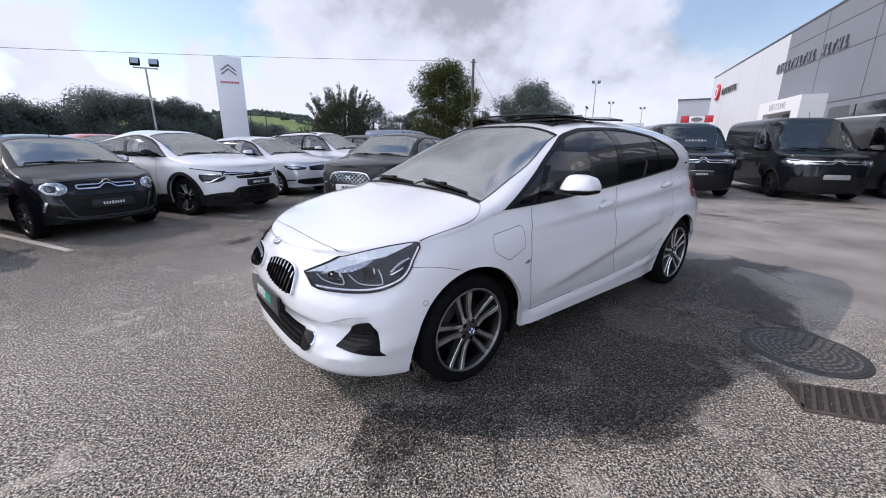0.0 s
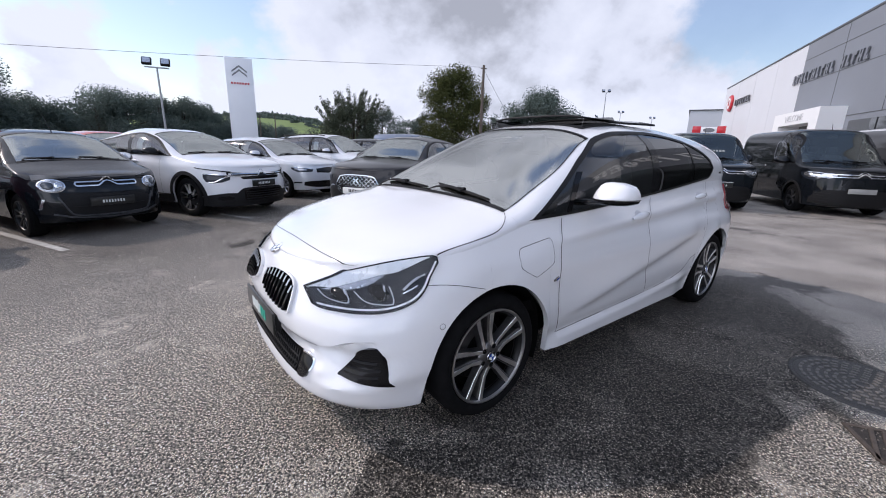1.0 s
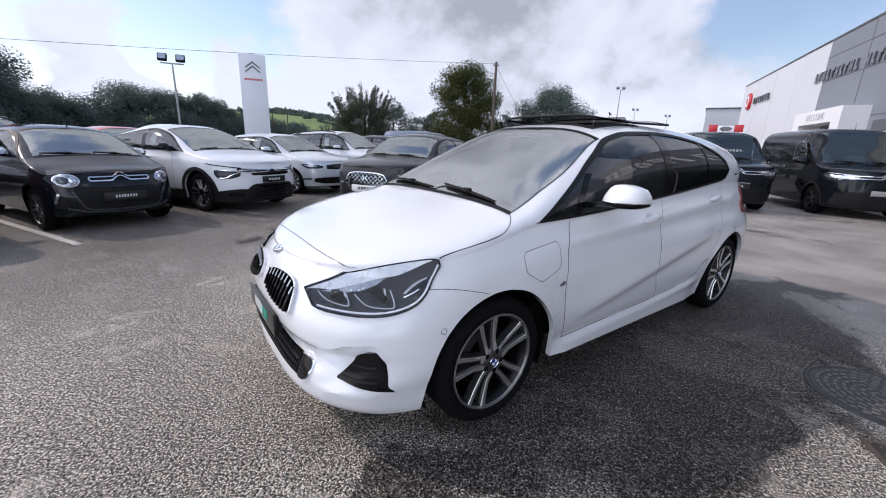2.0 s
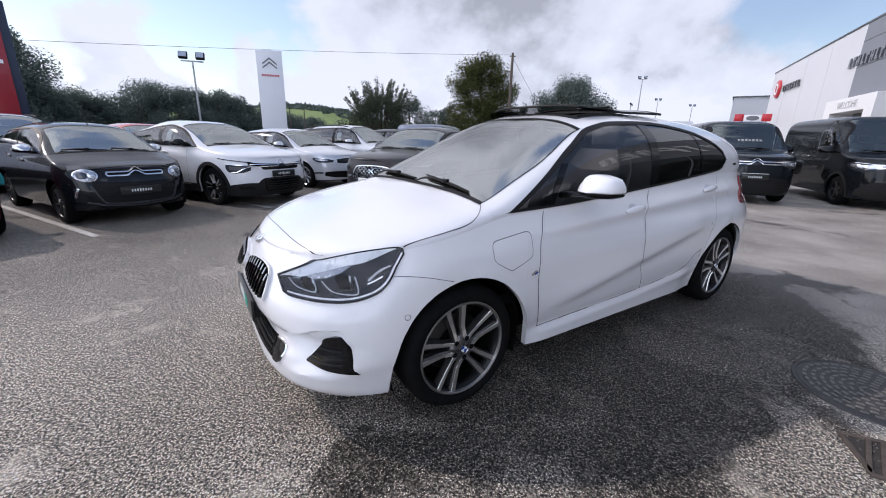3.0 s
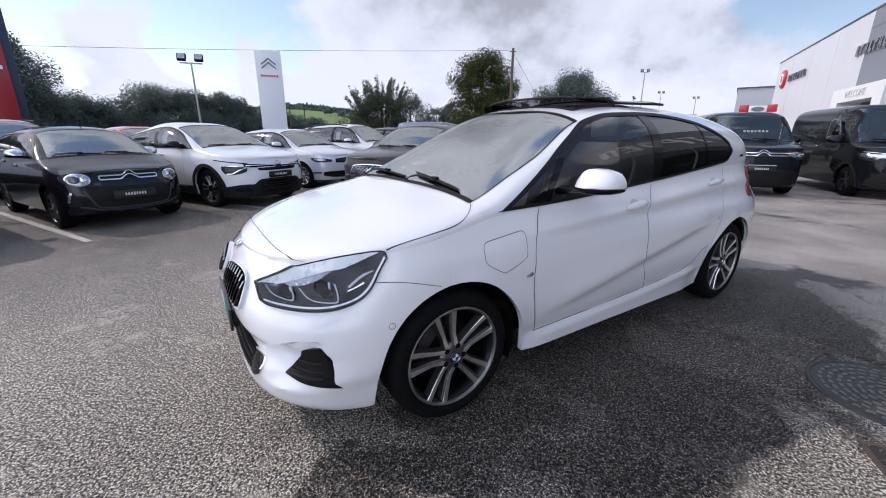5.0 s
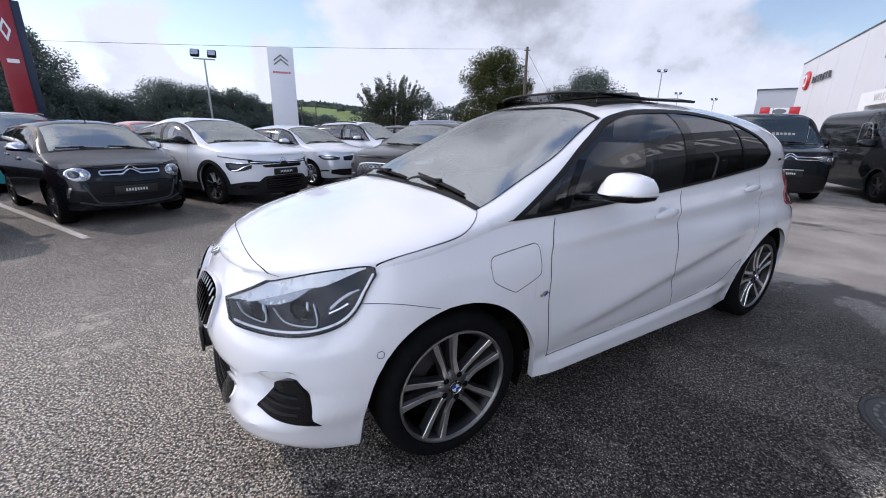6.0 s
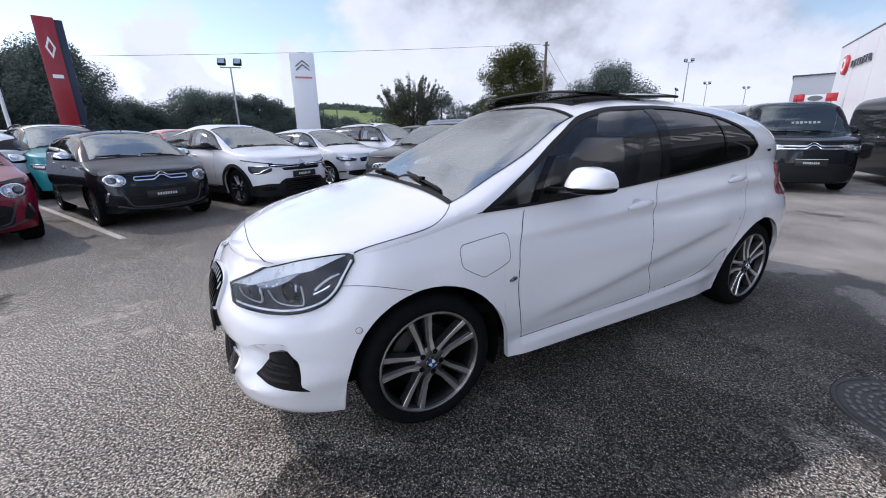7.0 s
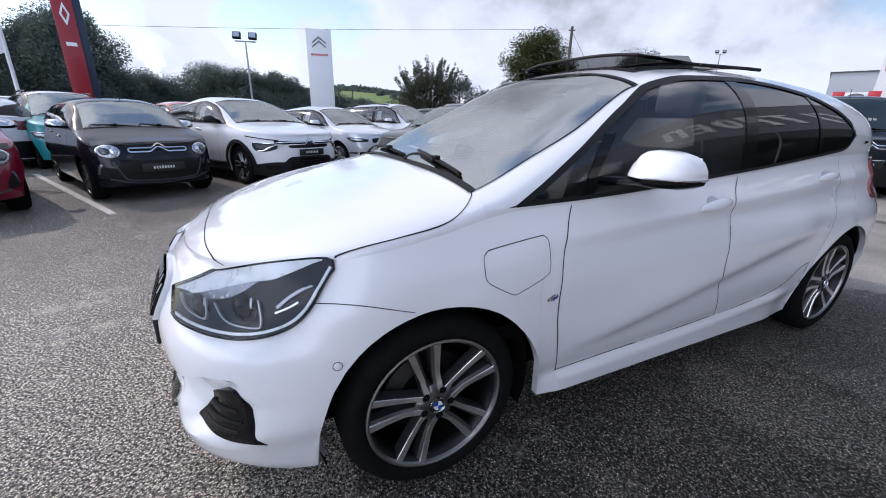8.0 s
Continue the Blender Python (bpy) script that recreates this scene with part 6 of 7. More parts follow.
def back_car(name, at, heading, paint, label, L=4.2, half=0.88, H=1.5, van=False, rails=False, taillamps=False, sheet=False, roof=None):
    ob, sh = generic(name, at, heading, label, paint, L, half, H, 2.6, 0.83, 0.32, 0.83 + (H - 1.5) * 0.3, 1.0 + (H - 1.5) * 0.35, -0.22, -1.0, "cars in the rows behind", van=van, roof=roof)
    road_wheels(ob, sh, 0.215, PLAIN)
    lamp_pair(ob, sh, [(0.68, 0.66, 0.74), (0.60, 0.65, 0.765), (0.46, 0.66, 0.78), (0.34, 0.72, 0.785)], sh.side)
    dark_patch(ob, sh, [(-0.6, 0.30, 0.5), (0, 0.28, 0.55), (0.6, 0.30, 0.5)])
    if rails:
        Geo().tube([sh.arc(x, 0.62, 0.05) for x in spread(-1.1, -2.9, 10)], 0.016, 8).pair("roof_rail", TRIM, ob)
    if taillamps:
        xt = sh.x2 - 0.1
        columns(sh.side, [(xt, 0.84, 0.97), (xt - 0.1, 0.80, 1.0), (xt - 0.25, 0.78, 1.0), (xt - 0.35, 0.80, 0.98)], 0.012).pair("tail_lamp", TAILRED, ob)
        black_trim_arches(ob, sh, 0.07)
        Geo().grid([[sh.rear(y, z, 0.01) for z in spread(0.24, 0.58, 4)] for y in spread(-0.78, 0.78, 14)]).part("rear_bumper", TRIM, ob)
        Geo().grid([[sh.rear(y, z, 0.012) for z in spread(0.80, 0.97, 4)] for y in spread(0.50, 0.74, 6)]).pair("tail_lamp", TAILRED, ob)
    if sheet:
        window_sheet(ob, sh, -1.2, sh.shoulder(-1.2) + 0.1, 0.18, 0.25)
    return ob, sh


back_car("estate_car", (-2.0, 12.9), -24, SILVER, "silver estate car with dark roof rails", 4.5, 0.9, 1.64, rails=True, sheet=True)
back_car("hatchback", (-0.9, 15.2), -24, GREYP, "dark grey hatchback in the rows behind", 4.1, 0.88, 1.58)
back_car("light_van", (0.6, 17.6), -26, BLUEP, "blue-grey light van in the rows behind", 4.4, 0.92, 1.86, van=True)
back_car("hatchback", (-7.2, 9.9), -27, ORANGEP, "orange-red hatchback behind the front row", 4.0, 0.87, 1.50, sheet=True)
back_car("hatchback", (-6.8, 12.6), -27, GREYP, "dark grey car with a dark roof behind the front row", 4.2, 0.88, 1.52, rails=True)
back_car("hatchback", (-10.2, 10.6), -27, BLACKP, "black car in the rows behind", 4.2, 0.88, 1.48)
back_car("crossover", (-8.65, 7.75), -25, TEALP, "teal crossover with a silver roof behind the black hatchback", 4.15, 0.88, 1.62, rails=True, roof=SILVER)
back_car("hatchback", (-13.5, 8.5), 153, WHITE2, "white hatchback with black rear bumper facing away", 4.0, 0.87, 1.48, taillamps=True)
back_car("estate_car", (-12.8, 9.4), -25, SILVER, "silver estate car far back in the rows", 4.5, 0.9, 1.55)
back_car("hatchback", (-4.6, 16.6), -25, WHITE2, "white hatchback far back in the rows", 4.1, 0.87, 1.5)


# ---- ground ----
def asphalt():
    m = bpy.data.materials.new("chipped_asphalt")
    m.use_nodes = True
    nt = m.node_tree
    n, l = nt.nodes, nt.links
    p = n["Principled BSDF"]
    tc = n.new("ShaderNodeTexCoord")
    co = tc.outputs["Object"]

    def tex(kind, scale, detail=4.0, **kw):
        t = n.new(kind)
        t.inputs["Scale"].default_value = scale
        if "Detail" in t.inputs:
            t.inputs["Detail"].default_value = detail
        l.new(co, t.inputs["Vector"])
        return t

    def ramp(src, a, b, ca=(0, 0, 0, 1), cb=(1, 1, 1, 1)):
        r = n.new("ShaderNodeValToRGB")
        r.color_ramp.elements[0].position, r.color_ramp.elements[1].position = a, b
        r.color_ramp.elements[0].color, r.color_ramp.elements[1].color = ca, cb
        l.new(src, r.inputs[0])
        return r.outputs["Color"]

    def mix(fac, a, b, kind="MIX"):
        x = n.new("ShaderNodeMix")
        x.data_type, x.blend_type = "RGBA", kind
        for s, v in ((0, fac), (6, a), (7, b)):
            if isinstance(v, (float, int)):
                x.inputs[s].default_value = v
            elif isinstance(v, tuple):
                x.inputs[s].default_value = v
            else:
                l.new(v, x.inputs[s])
        return x.outputs[2]

    def math_node(op, a, b):
        x = n.new("ShaderNodeMath")
        x.operation = op
        for s, v in ((0, a), (1, b)):
            if isinstance(v, (float, int)):
                x.inputs[s].default_value = v
            else:
                l.new(v, x.inputs[s])
        return x.outputs[0]

    warp = tex("ShaderNodeTexNoise", 30, 3.0)
    sub = n.new("ShaderNodeVectorMath")
    sub.operation = "MULTIPLY_ADD"
    l.new(warp.outputs["Color"], sub.inputs[0])
    sub.inputs[1].default_value = (0.010, 0.010, 0.0)
    l.new(co, sub.inputs[2])

    def stones(scale):
        v = tex("ShaderNodeTexVoronoi", scale)
        v.voronoi_dimensions = "2D"
        l.new(sub.outputs[0], v.inputs["Vector"])
        s = n.new("ShaderNodeSeparateColor")
        l.new(v.outputs["Color"], s.inputs[0])
        return v.outputs["Distance"], s.outputs[0], s.outputs[1]

    # two sizes of chippings in dark binder
    d1, r1, h1 = stones(95)
    d2, r2, h2 = stones(140)
    worn = tex("ShaderNodeTexNoise", 0.9, 9.0)
    fine = tex("ShaderNodeTexNoise", 11, 7.0)
    grain = tex("ShaderNodeTexNoise", 260, 4.0)
    # rough relief of the worn top: lumps with binder lost between them
    lump = tex("ShaderNodeTexNoise", 90, 2.0)
    lump.noise_dimensions = "2D"
    lump.inputs["Roughness"].default_value = 0.6
    wsum = math_node("ADD", worn.outputs["Fac"], math_node("MULTIPLY", math_node("SUBTRACT", fine.outputs["Fac"], 0.5), 0.55))
    wear = ramp(wsum, 0.34, 0.70)
    c1 = ramp(math_node("POWER", r1, 1.3), 0.0, 0.95, (0.035, 0.034, 0.034, 1), (0.90, 0.865, 0.815, 1))
    c2 = ramp(r2, 0.05, 0.95, (0.010, 0.010, 0.009, 1), (0.16, 0.15, 0.135, 1))
    gap = ramp(d1, 0.46, 0.66)
    base = mix(gap, c1, c2)
    base = mix(math_node("MULTIPLY", wear, 0.45), base, mix(0.35, base, (0.60, 0.57, 0.53, 1)))
    base = mix(0.4, base, ramp(grain.outputs["Fac"], 0.3, 0.7, (0.6, 0.6, 0.6, 1), (1.4, 1.4, 1.4, 1)), "MULTIPLY")
    base = mix(1.0, base, ramp(lump.outputs["Fac"], 0.40, 0.63, (0.10, 0.10, 0.10, 1), (2.2, 2.16, 2.10, 1)), "MULTIPLY")
    clod = tex("ShaderNodeTexNoise", 34, 3.0)
    base = mix(1.0, base, ramp(clod.outputs["Fac"], 0.36, 0.64, (0.62, 0.62, 0.62, 1), (1.32, 1.31, 1.29, 1)), "MULTIPLY")
    # pale dried patches
    dry = tex("ShaderNodeTexNoise", 2.6, 9.0)
    patch = ramp(math_node("ADD", dry.outputs["Fac"], math_node("MULTIPLY", math_node("SUBTRACT", fine.outputs["Fac"], 0.5), 0.5)), 0.58, 0.70)
    base = mix(math_node("MULTIPLY", patch, 0.55), base, mix(0.55, base, (0.66, 0.61, 0.55, 1)))
    base = mix(1.0, base, (2.0, 1.95, 1.87, 1), "MULTIPLY")
    # darker asphalt along the parking bays, with the parked cars' shade painted in
    bay_xyz = n.new("ShaderNodeSeparateXYZ")
    l.new(co, bay_xyz.inputs[0])
    out_of_bay = math_node("SUBTRACT", math_node("MULTIPLY", math_node("ADD", bay_xyz.outputs[0], 4.62), 0.907), math_node("MULTIPLY", math_node("SUBTRACT", bay_xyz.outputs[1], 4.68), 0.421))
    out_of_bay = math_node("ADD", out_of_bay, math_node("MULTIPLY", math_node("SUBTRACT", worn.outputs["Fac"], 0.5), 2.4))
    bay_shade = ramp(math_node("MULTIPLY", out_of_bay, 0.25), 0.05, 0.75, (0.52, 0.52, 0.53, 1), (1, 1, 1, 1))
    base = mix(1.0, base, bay_shade, "MULTIPLY")
    # dark stains round the cover and over the apron, part damp, part painted shade
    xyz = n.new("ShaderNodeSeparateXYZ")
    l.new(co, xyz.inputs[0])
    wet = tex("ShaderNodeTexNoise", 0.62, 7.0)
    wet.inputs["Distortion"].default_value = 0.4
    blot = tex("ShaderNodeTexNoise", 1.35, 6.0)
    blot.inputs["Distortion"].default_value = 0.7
    # oval along the white car: its cast shade is put into the colour
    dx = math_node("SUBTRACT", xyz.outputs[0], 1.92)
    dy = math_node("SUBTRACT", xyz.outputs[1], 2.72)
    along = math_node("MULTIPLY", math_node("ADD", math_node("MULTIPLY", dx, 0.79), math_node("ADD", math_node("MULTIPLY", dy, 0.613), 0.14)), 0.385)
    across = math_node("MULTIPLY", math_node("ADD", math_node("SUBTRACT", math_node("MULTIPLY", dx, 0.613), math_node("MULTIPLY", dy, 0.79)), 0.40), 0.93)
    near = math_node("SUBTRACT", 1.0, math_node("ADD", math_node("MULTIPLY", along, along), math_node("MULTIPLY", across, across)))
    shade_damp = ramp(math_node("ADD", math_node("MINIMUM", math_node("MULTIPLY", near, 1.3), 0.62), math_node("ADD", math_node("MULTIPLY", math_node("SUBTRACT", blot.outputs["Fac"], 0.5), 3.6), math_node("MULTIPLY", math_node("SUBTRACT", fine.outputs["Fac"], 0.5), 1.0))), 0.02, 0.46)
    shade_damp = math_node("MAXIMUM", shade_damp, math_node("MULTIPLY", ramp(near, 0.10, 0.50), 0.84))
    shade_stain = math_node("MAXIMUM", shade_damp, ramp(math_node("ADD", wet.outputs["Fac"], math_node("MULTIPLY", math_node("SUBTRACT", fine.outputs["Fac"], 0.5), 0.10)), 0.625, 0.675))
    base = mix(math_node("MULTIPLY", math_node("MULTIPLY", shade_stain, 0.94), math_node("SUBTRACT", 1.0, math_node("MULTIPLY", math_node("GREATER_THAN", r1, 0.85), 0.22))), base, mix(0.5, mix(0.96, base, (0.045, 0.045, 0.047, 1), "MULTIPLY"), (0.017, 0.0165, 0.017, 1)))
    # smoother pale concrete beyond the white car
    edge = math_node("ADD", math_node("MULTIPLY", xyz.outputs[0], 0.82), math_node("MULTIPLY", xyz.outputs[1], 0.42))
    edge = math_node("ADD", edge, math_node("MULTIPLY", math_node("SUBTRACT", worn.outputs["Fac"], 0.5), 4.0))
    apron = math_node("MULTIPLY", ramp(math_node("MULTIPLY", math_node("SUBTRACT", edge, 2.7), 0.5), 0.0, 0.9), 0.92)
    slab = tex("ShaderNodeTexNoise", 1.1, 9.0)
    slabc = ramp(slab.outputs["Fac"], 0.35, 0.68, (0.21, 0.192, 0.174, 1), (0.43, 0.40, 0.365, 1))
    slabc = mix(0.5, slabc, ramp(grain.outputs["Fac"], 0.3, 0.7, (0.7, 0.7, 0.7, 1), (1.3, 1.3, 1.3, 1)), "MULTIPLY")
    slabc = mix(0.75, slabc, ramp(lump.outputs["Fac"], 0.36, 0.66, (0.45, 0.45, 0.45, 1), (1.5, 1.48, 1.45, 1)), "MULTIPLY")
    slabc = mix(math_node("MULTIPLY", shade_stain, 0.82), slabc, (0.075, 0.070, 0.068, 1))
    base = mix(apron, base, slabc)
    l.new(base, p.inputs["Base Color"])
    gloss = n.new("ShaderNodeMapRange")
    gloss.inputs[3].default_value, gloss.inputs[4].default_value = 0.5, 0.15
    l.new(shade_stain, gloss.inputs[0])
    l.new(gloss.outputs[0], p.inputs["Specular IOR Level"])
    rr = n.new("ShaderNodeMapRange")
    rr.inputs[3].default_value, rr.inputs[4].default_value = 0.52, 0.50
    l.new(shade_stain, rr.inputs[0])
    l.new(rr.outputs[0], p.inputs["Roughness"])
    b = n.new("ShaderNodeBump")
    b.inputs["Distance"].default_value = 0.014
    l.new(math_node("MULTIPLY", math_node("SUBTRACT", 1.0, math_node("MULTIPLY", apron, 0.6)), math_node("SUBTRACT", 1.0, math_node("MULTIPLY", shade_stain, 0.1))), b.inputs["Strength"])
    height = math_node("SUBTRACT", math_node("ADD", math_node("MULTIPLY", h1, 0.2), math_node("MULTIPLY", lump.outputs["Fac"], 3.0)), math_node("ADD", math_node("MULTIPLY", d1, 0.4), math_node("MULTIPLY", d2, 0.2)))
    l.new(math_node("ADD", height, math_node("MULTIPLY", grain.outputs["Fac"], 0.35)), b.inputs["Height"])
    l.new(b.outputs[0], p.inputs["Normal"])
    return m


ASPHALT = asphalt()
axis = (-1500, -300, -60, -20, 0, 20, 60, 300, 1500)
tagged(Geo().grid([[(x, y, 0) for x in axis] for y in axis]).part("ground", ASPHALT, smooth=False), "worn chipped grey asphalt forecourt with wet stains and painted-in car shade", "ground", kind="structure")
LINEP = mat("worn_white_line", (0.42, 0.41, 0.375), 0.7, var=0.30, scale=9, bump=0.2)
for (ax, ay), (bx, by) in (((-4.62, 4.68), (-9.0, 6.75)), ((-3.52, 7.05), (-8.0, 9.1)), ((-5.7, 2.35), (-10.1, 4.4))):
    d = Vector((bx - ax, by - ay)).normalized()
    nn = Vector((-d.y, d.x)) * 0.042
    rows = []
    for i in range(40):
        t = i / 39
        c = Vector((ax, ay)) + (Vector((bx, by)) - Vector((ax, ay))) * t
        j = noise.noise(Vector((c.x * 5, c.y * 5, 1))) * 0.010
        rows.append([(c.x + nn.x * (1 + j * 8), c.y + nn.y * (1 + j * 8), 0.004), (c.x - nn.x, c.y - nn.y, 0.004)])
    tagged(Geo().grid(rows, flip=True).part("bay_line", LINEP, smooth=False), "worn white painted bay line on the asphalt", "road marking", "bay lines", kind="structure")

IRON = mat("cast_iron", (0.062, 0.060, 0.057), 0.55, metal=0.3, var=0.3, scale=25, bump=0.3, bscale=200)
IRONB = mat("worn_iron_stud", (0.155, 0.148, 0.138), 0.5, metal=0.3, var=0.3, scale=30)
cover = thing("manhole_cover", Matrix.Translation((2.425, 2.295, 0)), "round cast-iron manhole cover with raised studs", "manhole cover")
Geo().lathe([(0.001, 0.006), (0.315, 0.006), (0.318, 0.003), (0.322, 0.003), (0.325, 0.008), (0.338, 0.008), (0.343, 0.0)], 64, "z").part("lid", IRON, cover)
for ring in range(1, 8):
    r = 0.040 * ring
    k = max(6, int(2 * math.pi * r / 0.052))
    for i in range(k):
        a = 2 * math.pi * (i + 0.5 * (ring % 2)) / k
        Geo().box((0, 0, 0.008), (0.017, 0.032, 0.008), bevel=0.002).part("stud", IRONB, cover, smooth=False, m=Matrix.Translation((r * math.cos(a), r * math.sin(a), 0)) @ Matrix.Rotation(a, 4, "Z"))
e1 = Vector((0.955, -0.295))
grate = thing("drain_grate", Matrix.Translation((1.93, 1.80, 0)) @ Matrix.Rotation(math.atan2(e1.y, e1.x), 4, "Z"), "rusty iron drain grate with slanted bars and grit", "drain grate")
RUST = mat("rusty_iron", (0.085, 0.068, 0.056), 0.75, metal=0.2, var=0.35, scale=20, bump=0.4, bscale=150)
f = Geo()
for c, s in (((0.32, 0.135, 0.004), (0.68, 0.022, 0.012)), ((0.32, -0.135, 0.004), (0.68, 0.022, 0.012)), ((-0.01, 0, 0.004), (0.022, 0.25, 0.012)), ((0.65, 0, 0.004), (0.022, 0.25, 0.012))):
    f.box(c, s, bevel=0.003)
f.part("frame", RUST, grate, sharp=30)
Geo().box((0.32, 0, 0.001), (0.64, 0.25, 0.003)).part("sump", mat("silted_sump", (0.035, 0.030, 0.026), 0.9, var=0.4, scale=25, bump=0.5, bscale=90), grate, smooth=False)
for i in range(12):
    Geo().box((0, 0, 0.005), (0.020, 0.275, 0.010), bevel=0.003).part("bar", RUST, grate, sharp=30, m=Matrix.Translation((0.035 + 0.0525 * i, 0, 0)) @ Matrix.Rotation(-0.42, 4, "Z"))
random.seed(4)
grit = Geo()
for i in range(150):
    s = random.uniform(0.002, 0.005)
    grit.box((random.uniform(0.0, 0.6), random.uniform(-0.13, 0.13), 0.006), (s, s * 1.3, s))
GRIT = mat("pale_grit", (0.17, 0.15, 0.13), 0.8)
gp = grit.part("grit", GRIT, grate, smooth=False)
tagged(gp, kind="stuff")

# ---- showroom ----
WALLW = mat("white_cladding", (0.63, 0.65, 0.69), 0.45, var=0.03, scale=0.4)
WALLG = mat("grey_cladding", (0.20, 0.218, 0.25), 0.5, var=0.05, scale=0.5)
COPING = mat("dark_coping", (0.05, 0.055, 0.06), 0.4)
GLAZE = mat("showroom_glazing", (0.015, 0.018, 0.02), 0.08, coat=1.0, var=0.1, scale=0.6)
SIGNM = mat("brushed_sign_metal", (0.16, 0.16, 0.17), 0.3, metal=0.8)
SIGNW = mat("white_sign_letters", (0.88, 0.89, 0.90), 0.4)
SIGNR = mat("red_sign", (0.50, 0.01, 0.02), 0.35, coat=0.5)
NAVY = mat("navy_sign_side", (0.02, 0.03, 0.06), 0.4)
SHOW = Matrix.Translation((24.6, 37.42, 0)) @ Matrix.Rotation(math.atan2(-0.92558, -0.37855), 4, "Z")
# local axes: x along the front towards the viewer, -y out of the wall, z up
for name, xa, xb, m, lab in (("wall_white", 0.0, 16.0, WALLW, "white clad showroom wall"), ("wall_grey", 16.0, 52.0, WALLG, "mid-grey clad showroom wall")):
    w = Geo().box(((xa + xb) / 2, 6.0, 3.5), (xb - xa, 12.0, 7.0)).part(name, m, smooth=False, m=SHOW)
    tagged(w, lab, "wall", kind="structure")
    Geo().box(((xa + xb) / 2, 0.08, 7.04), (xb - xa, 0.22, 0.10), bevel=0.01).part("coping", COPING, w)
    if name == "wall_grey":
        for z in (3.05, 5.05, 6.2):
            Geo().box((xa + 6.5, -0.004, z), (13.0, 0.012, 0.025)).part("panel_joint", COPING, w, smooth=False)
        for x in range(20, 30, 4):
            Geo().box((x, -0.003, 5.0), (0.02, 0.010, 3.9)).part("panel_joint", COPING, w, smooth=False)
        for x in range(22, 52, 2):
            Geo().box((x + 1.0, -0.02, 1.45), (1.9, 0.05, 2.75)).part("shop_window", GLAZE, w, smooth=False)
    else:
        for x in range(4, 16, 4):
            Geo().box((x, -0.003, 3.5), (0.015, 0.010, 7.0)).part("panel_joint", WALLW, w, smooth=False)
portal = thing("entrance_portal", SHOW, "projecting white entrance portal with dark glazed doors", "entrance")
po = Geo()
po.box((16.9, -0.45, 1.72), (0.8, 0.9, 3.44)).box((21.2, -0.45, 1.72), (0.8, 0.9, 3.44)).box((19.05, -0.45, 3.14), (3.5, 0.9, 0.6))
po.part("frame", mat("white_portal", (0.80, 0.81, 0.82), 0.4), portal, smooth=False)
Geo().box((19.1, -0.06, 1.5), (3.2, 0.08, 3.0)).part("glazed_door", GLAZE, portal, smooth=False)


def writing(body, size, m, material, parent, name="lettering", extrude=0.01):
    c = bpy.data.curves.new(name, "FONT")
    c.body, c.size, c.extrude, c.align_x = body, size, extrude, "CENTER"
    tmp = bpy.data.objects.new(name, c)
    me = bpy.data.meshes.new_from_object(tmp)
    me.materials.append(material)
    ob = new(name, me)
    ob.parent, ob.matrix_basis = parent, m
    bpy.data.objects.remove(tmp)
    return ob


writing("WELCOME", 0.42, Matrix.Translation((19.05, -0.912, 3.0)) @ Matrix.Rotation(math.pi / 2, 4, "X"), mat("grey_letters", (0.58, 0.59, 0.61), 0.5), portal)


def bar_sign(name, x0, x1, z, h, n, material, label, slant=0.10, gaps=(), deep=0.16):
    ob = thing(name, SHOW, label, "sign")
    step = (x1 - x0) / n
    for i in range(n):
        if i in gaps:
            continue
        x = x0 + step * (i + 0.5)
        w = step * 0.31
        k = i % 3
        sl = slant * h
        if k == 0:
            o = [(x - w, z), (x - w + sl, z + h), (x + w * 0.1 + sl, z + h), (x + w * 0.1, z + h * 0.3), (x + w, z + h * 0.3), (x + w, z)]
        elif k == 1:
            o = [(x - w, z), (x - w + sl, z + h), (x + w + sl, z + h), (x + w + sl * 0.7, z + h * 0.7), (x - w * 0.1 + sl * 0.7, z + h * 0.7), (x - w * 0.1, z)]
        else:
            o = [(x - w, z), (x - w + sl, z + h), (x - w * 0.3 + sl, z + h), (x - w * 0.3 + sl * 0.6, z + h * 0.6), (x + w * 0.3 + sl * 0.6, z + h * 0.6), (x + w * 0.3 + sl, z + h), (x + w + sl, z + h), (x + w, z), (x + w * 0.3, z), (x + w * 0.3, z + h * 0.35), (x - w * 0.3, z + h * 0.35), (x - w * 0.3, z)]
        Geo().prism(o, "y", -deep, -0.03).part("sign_bar", material, ob, smooth=False)
    return ob


bar_sign("name_sign", 15.1, 22.3, 5.12, 0.46, 16, mat("brushed_sign_metal", (0.22, 0.23, 0.25), 0.35, metal=0.6), "dark metal name sign of plain raised bars on the wall", gaps=(10,), deep=0.09)
bar_sign("brand_lettering", 3.9, 7.7, 5.2, 0.42, 7, SIGNM, "dark metal lettering bars on the white wall")
rb = thing("round_badge", SHOW @ Matrix.Translation((2.4, -0.12, 5.55)), "red round-cornered wall badge with a pale ring", "sign")
Geo().lathe([(0.001, -0.06), (0.60, -0.06), (0.66, 0.0), (0.66, 0.10)], 40).part("disc", SIGNR, rb)
Geo().lathe([(0.28, -0.065), (0.28, -0.09), (0.42, -0.09), (0.42, -0.065)], 40).part("ring", SIGNW, rb)
big_sign = thing("white_lettering", SHOW, "large white raised letter shapes on the grey wall", "sign")


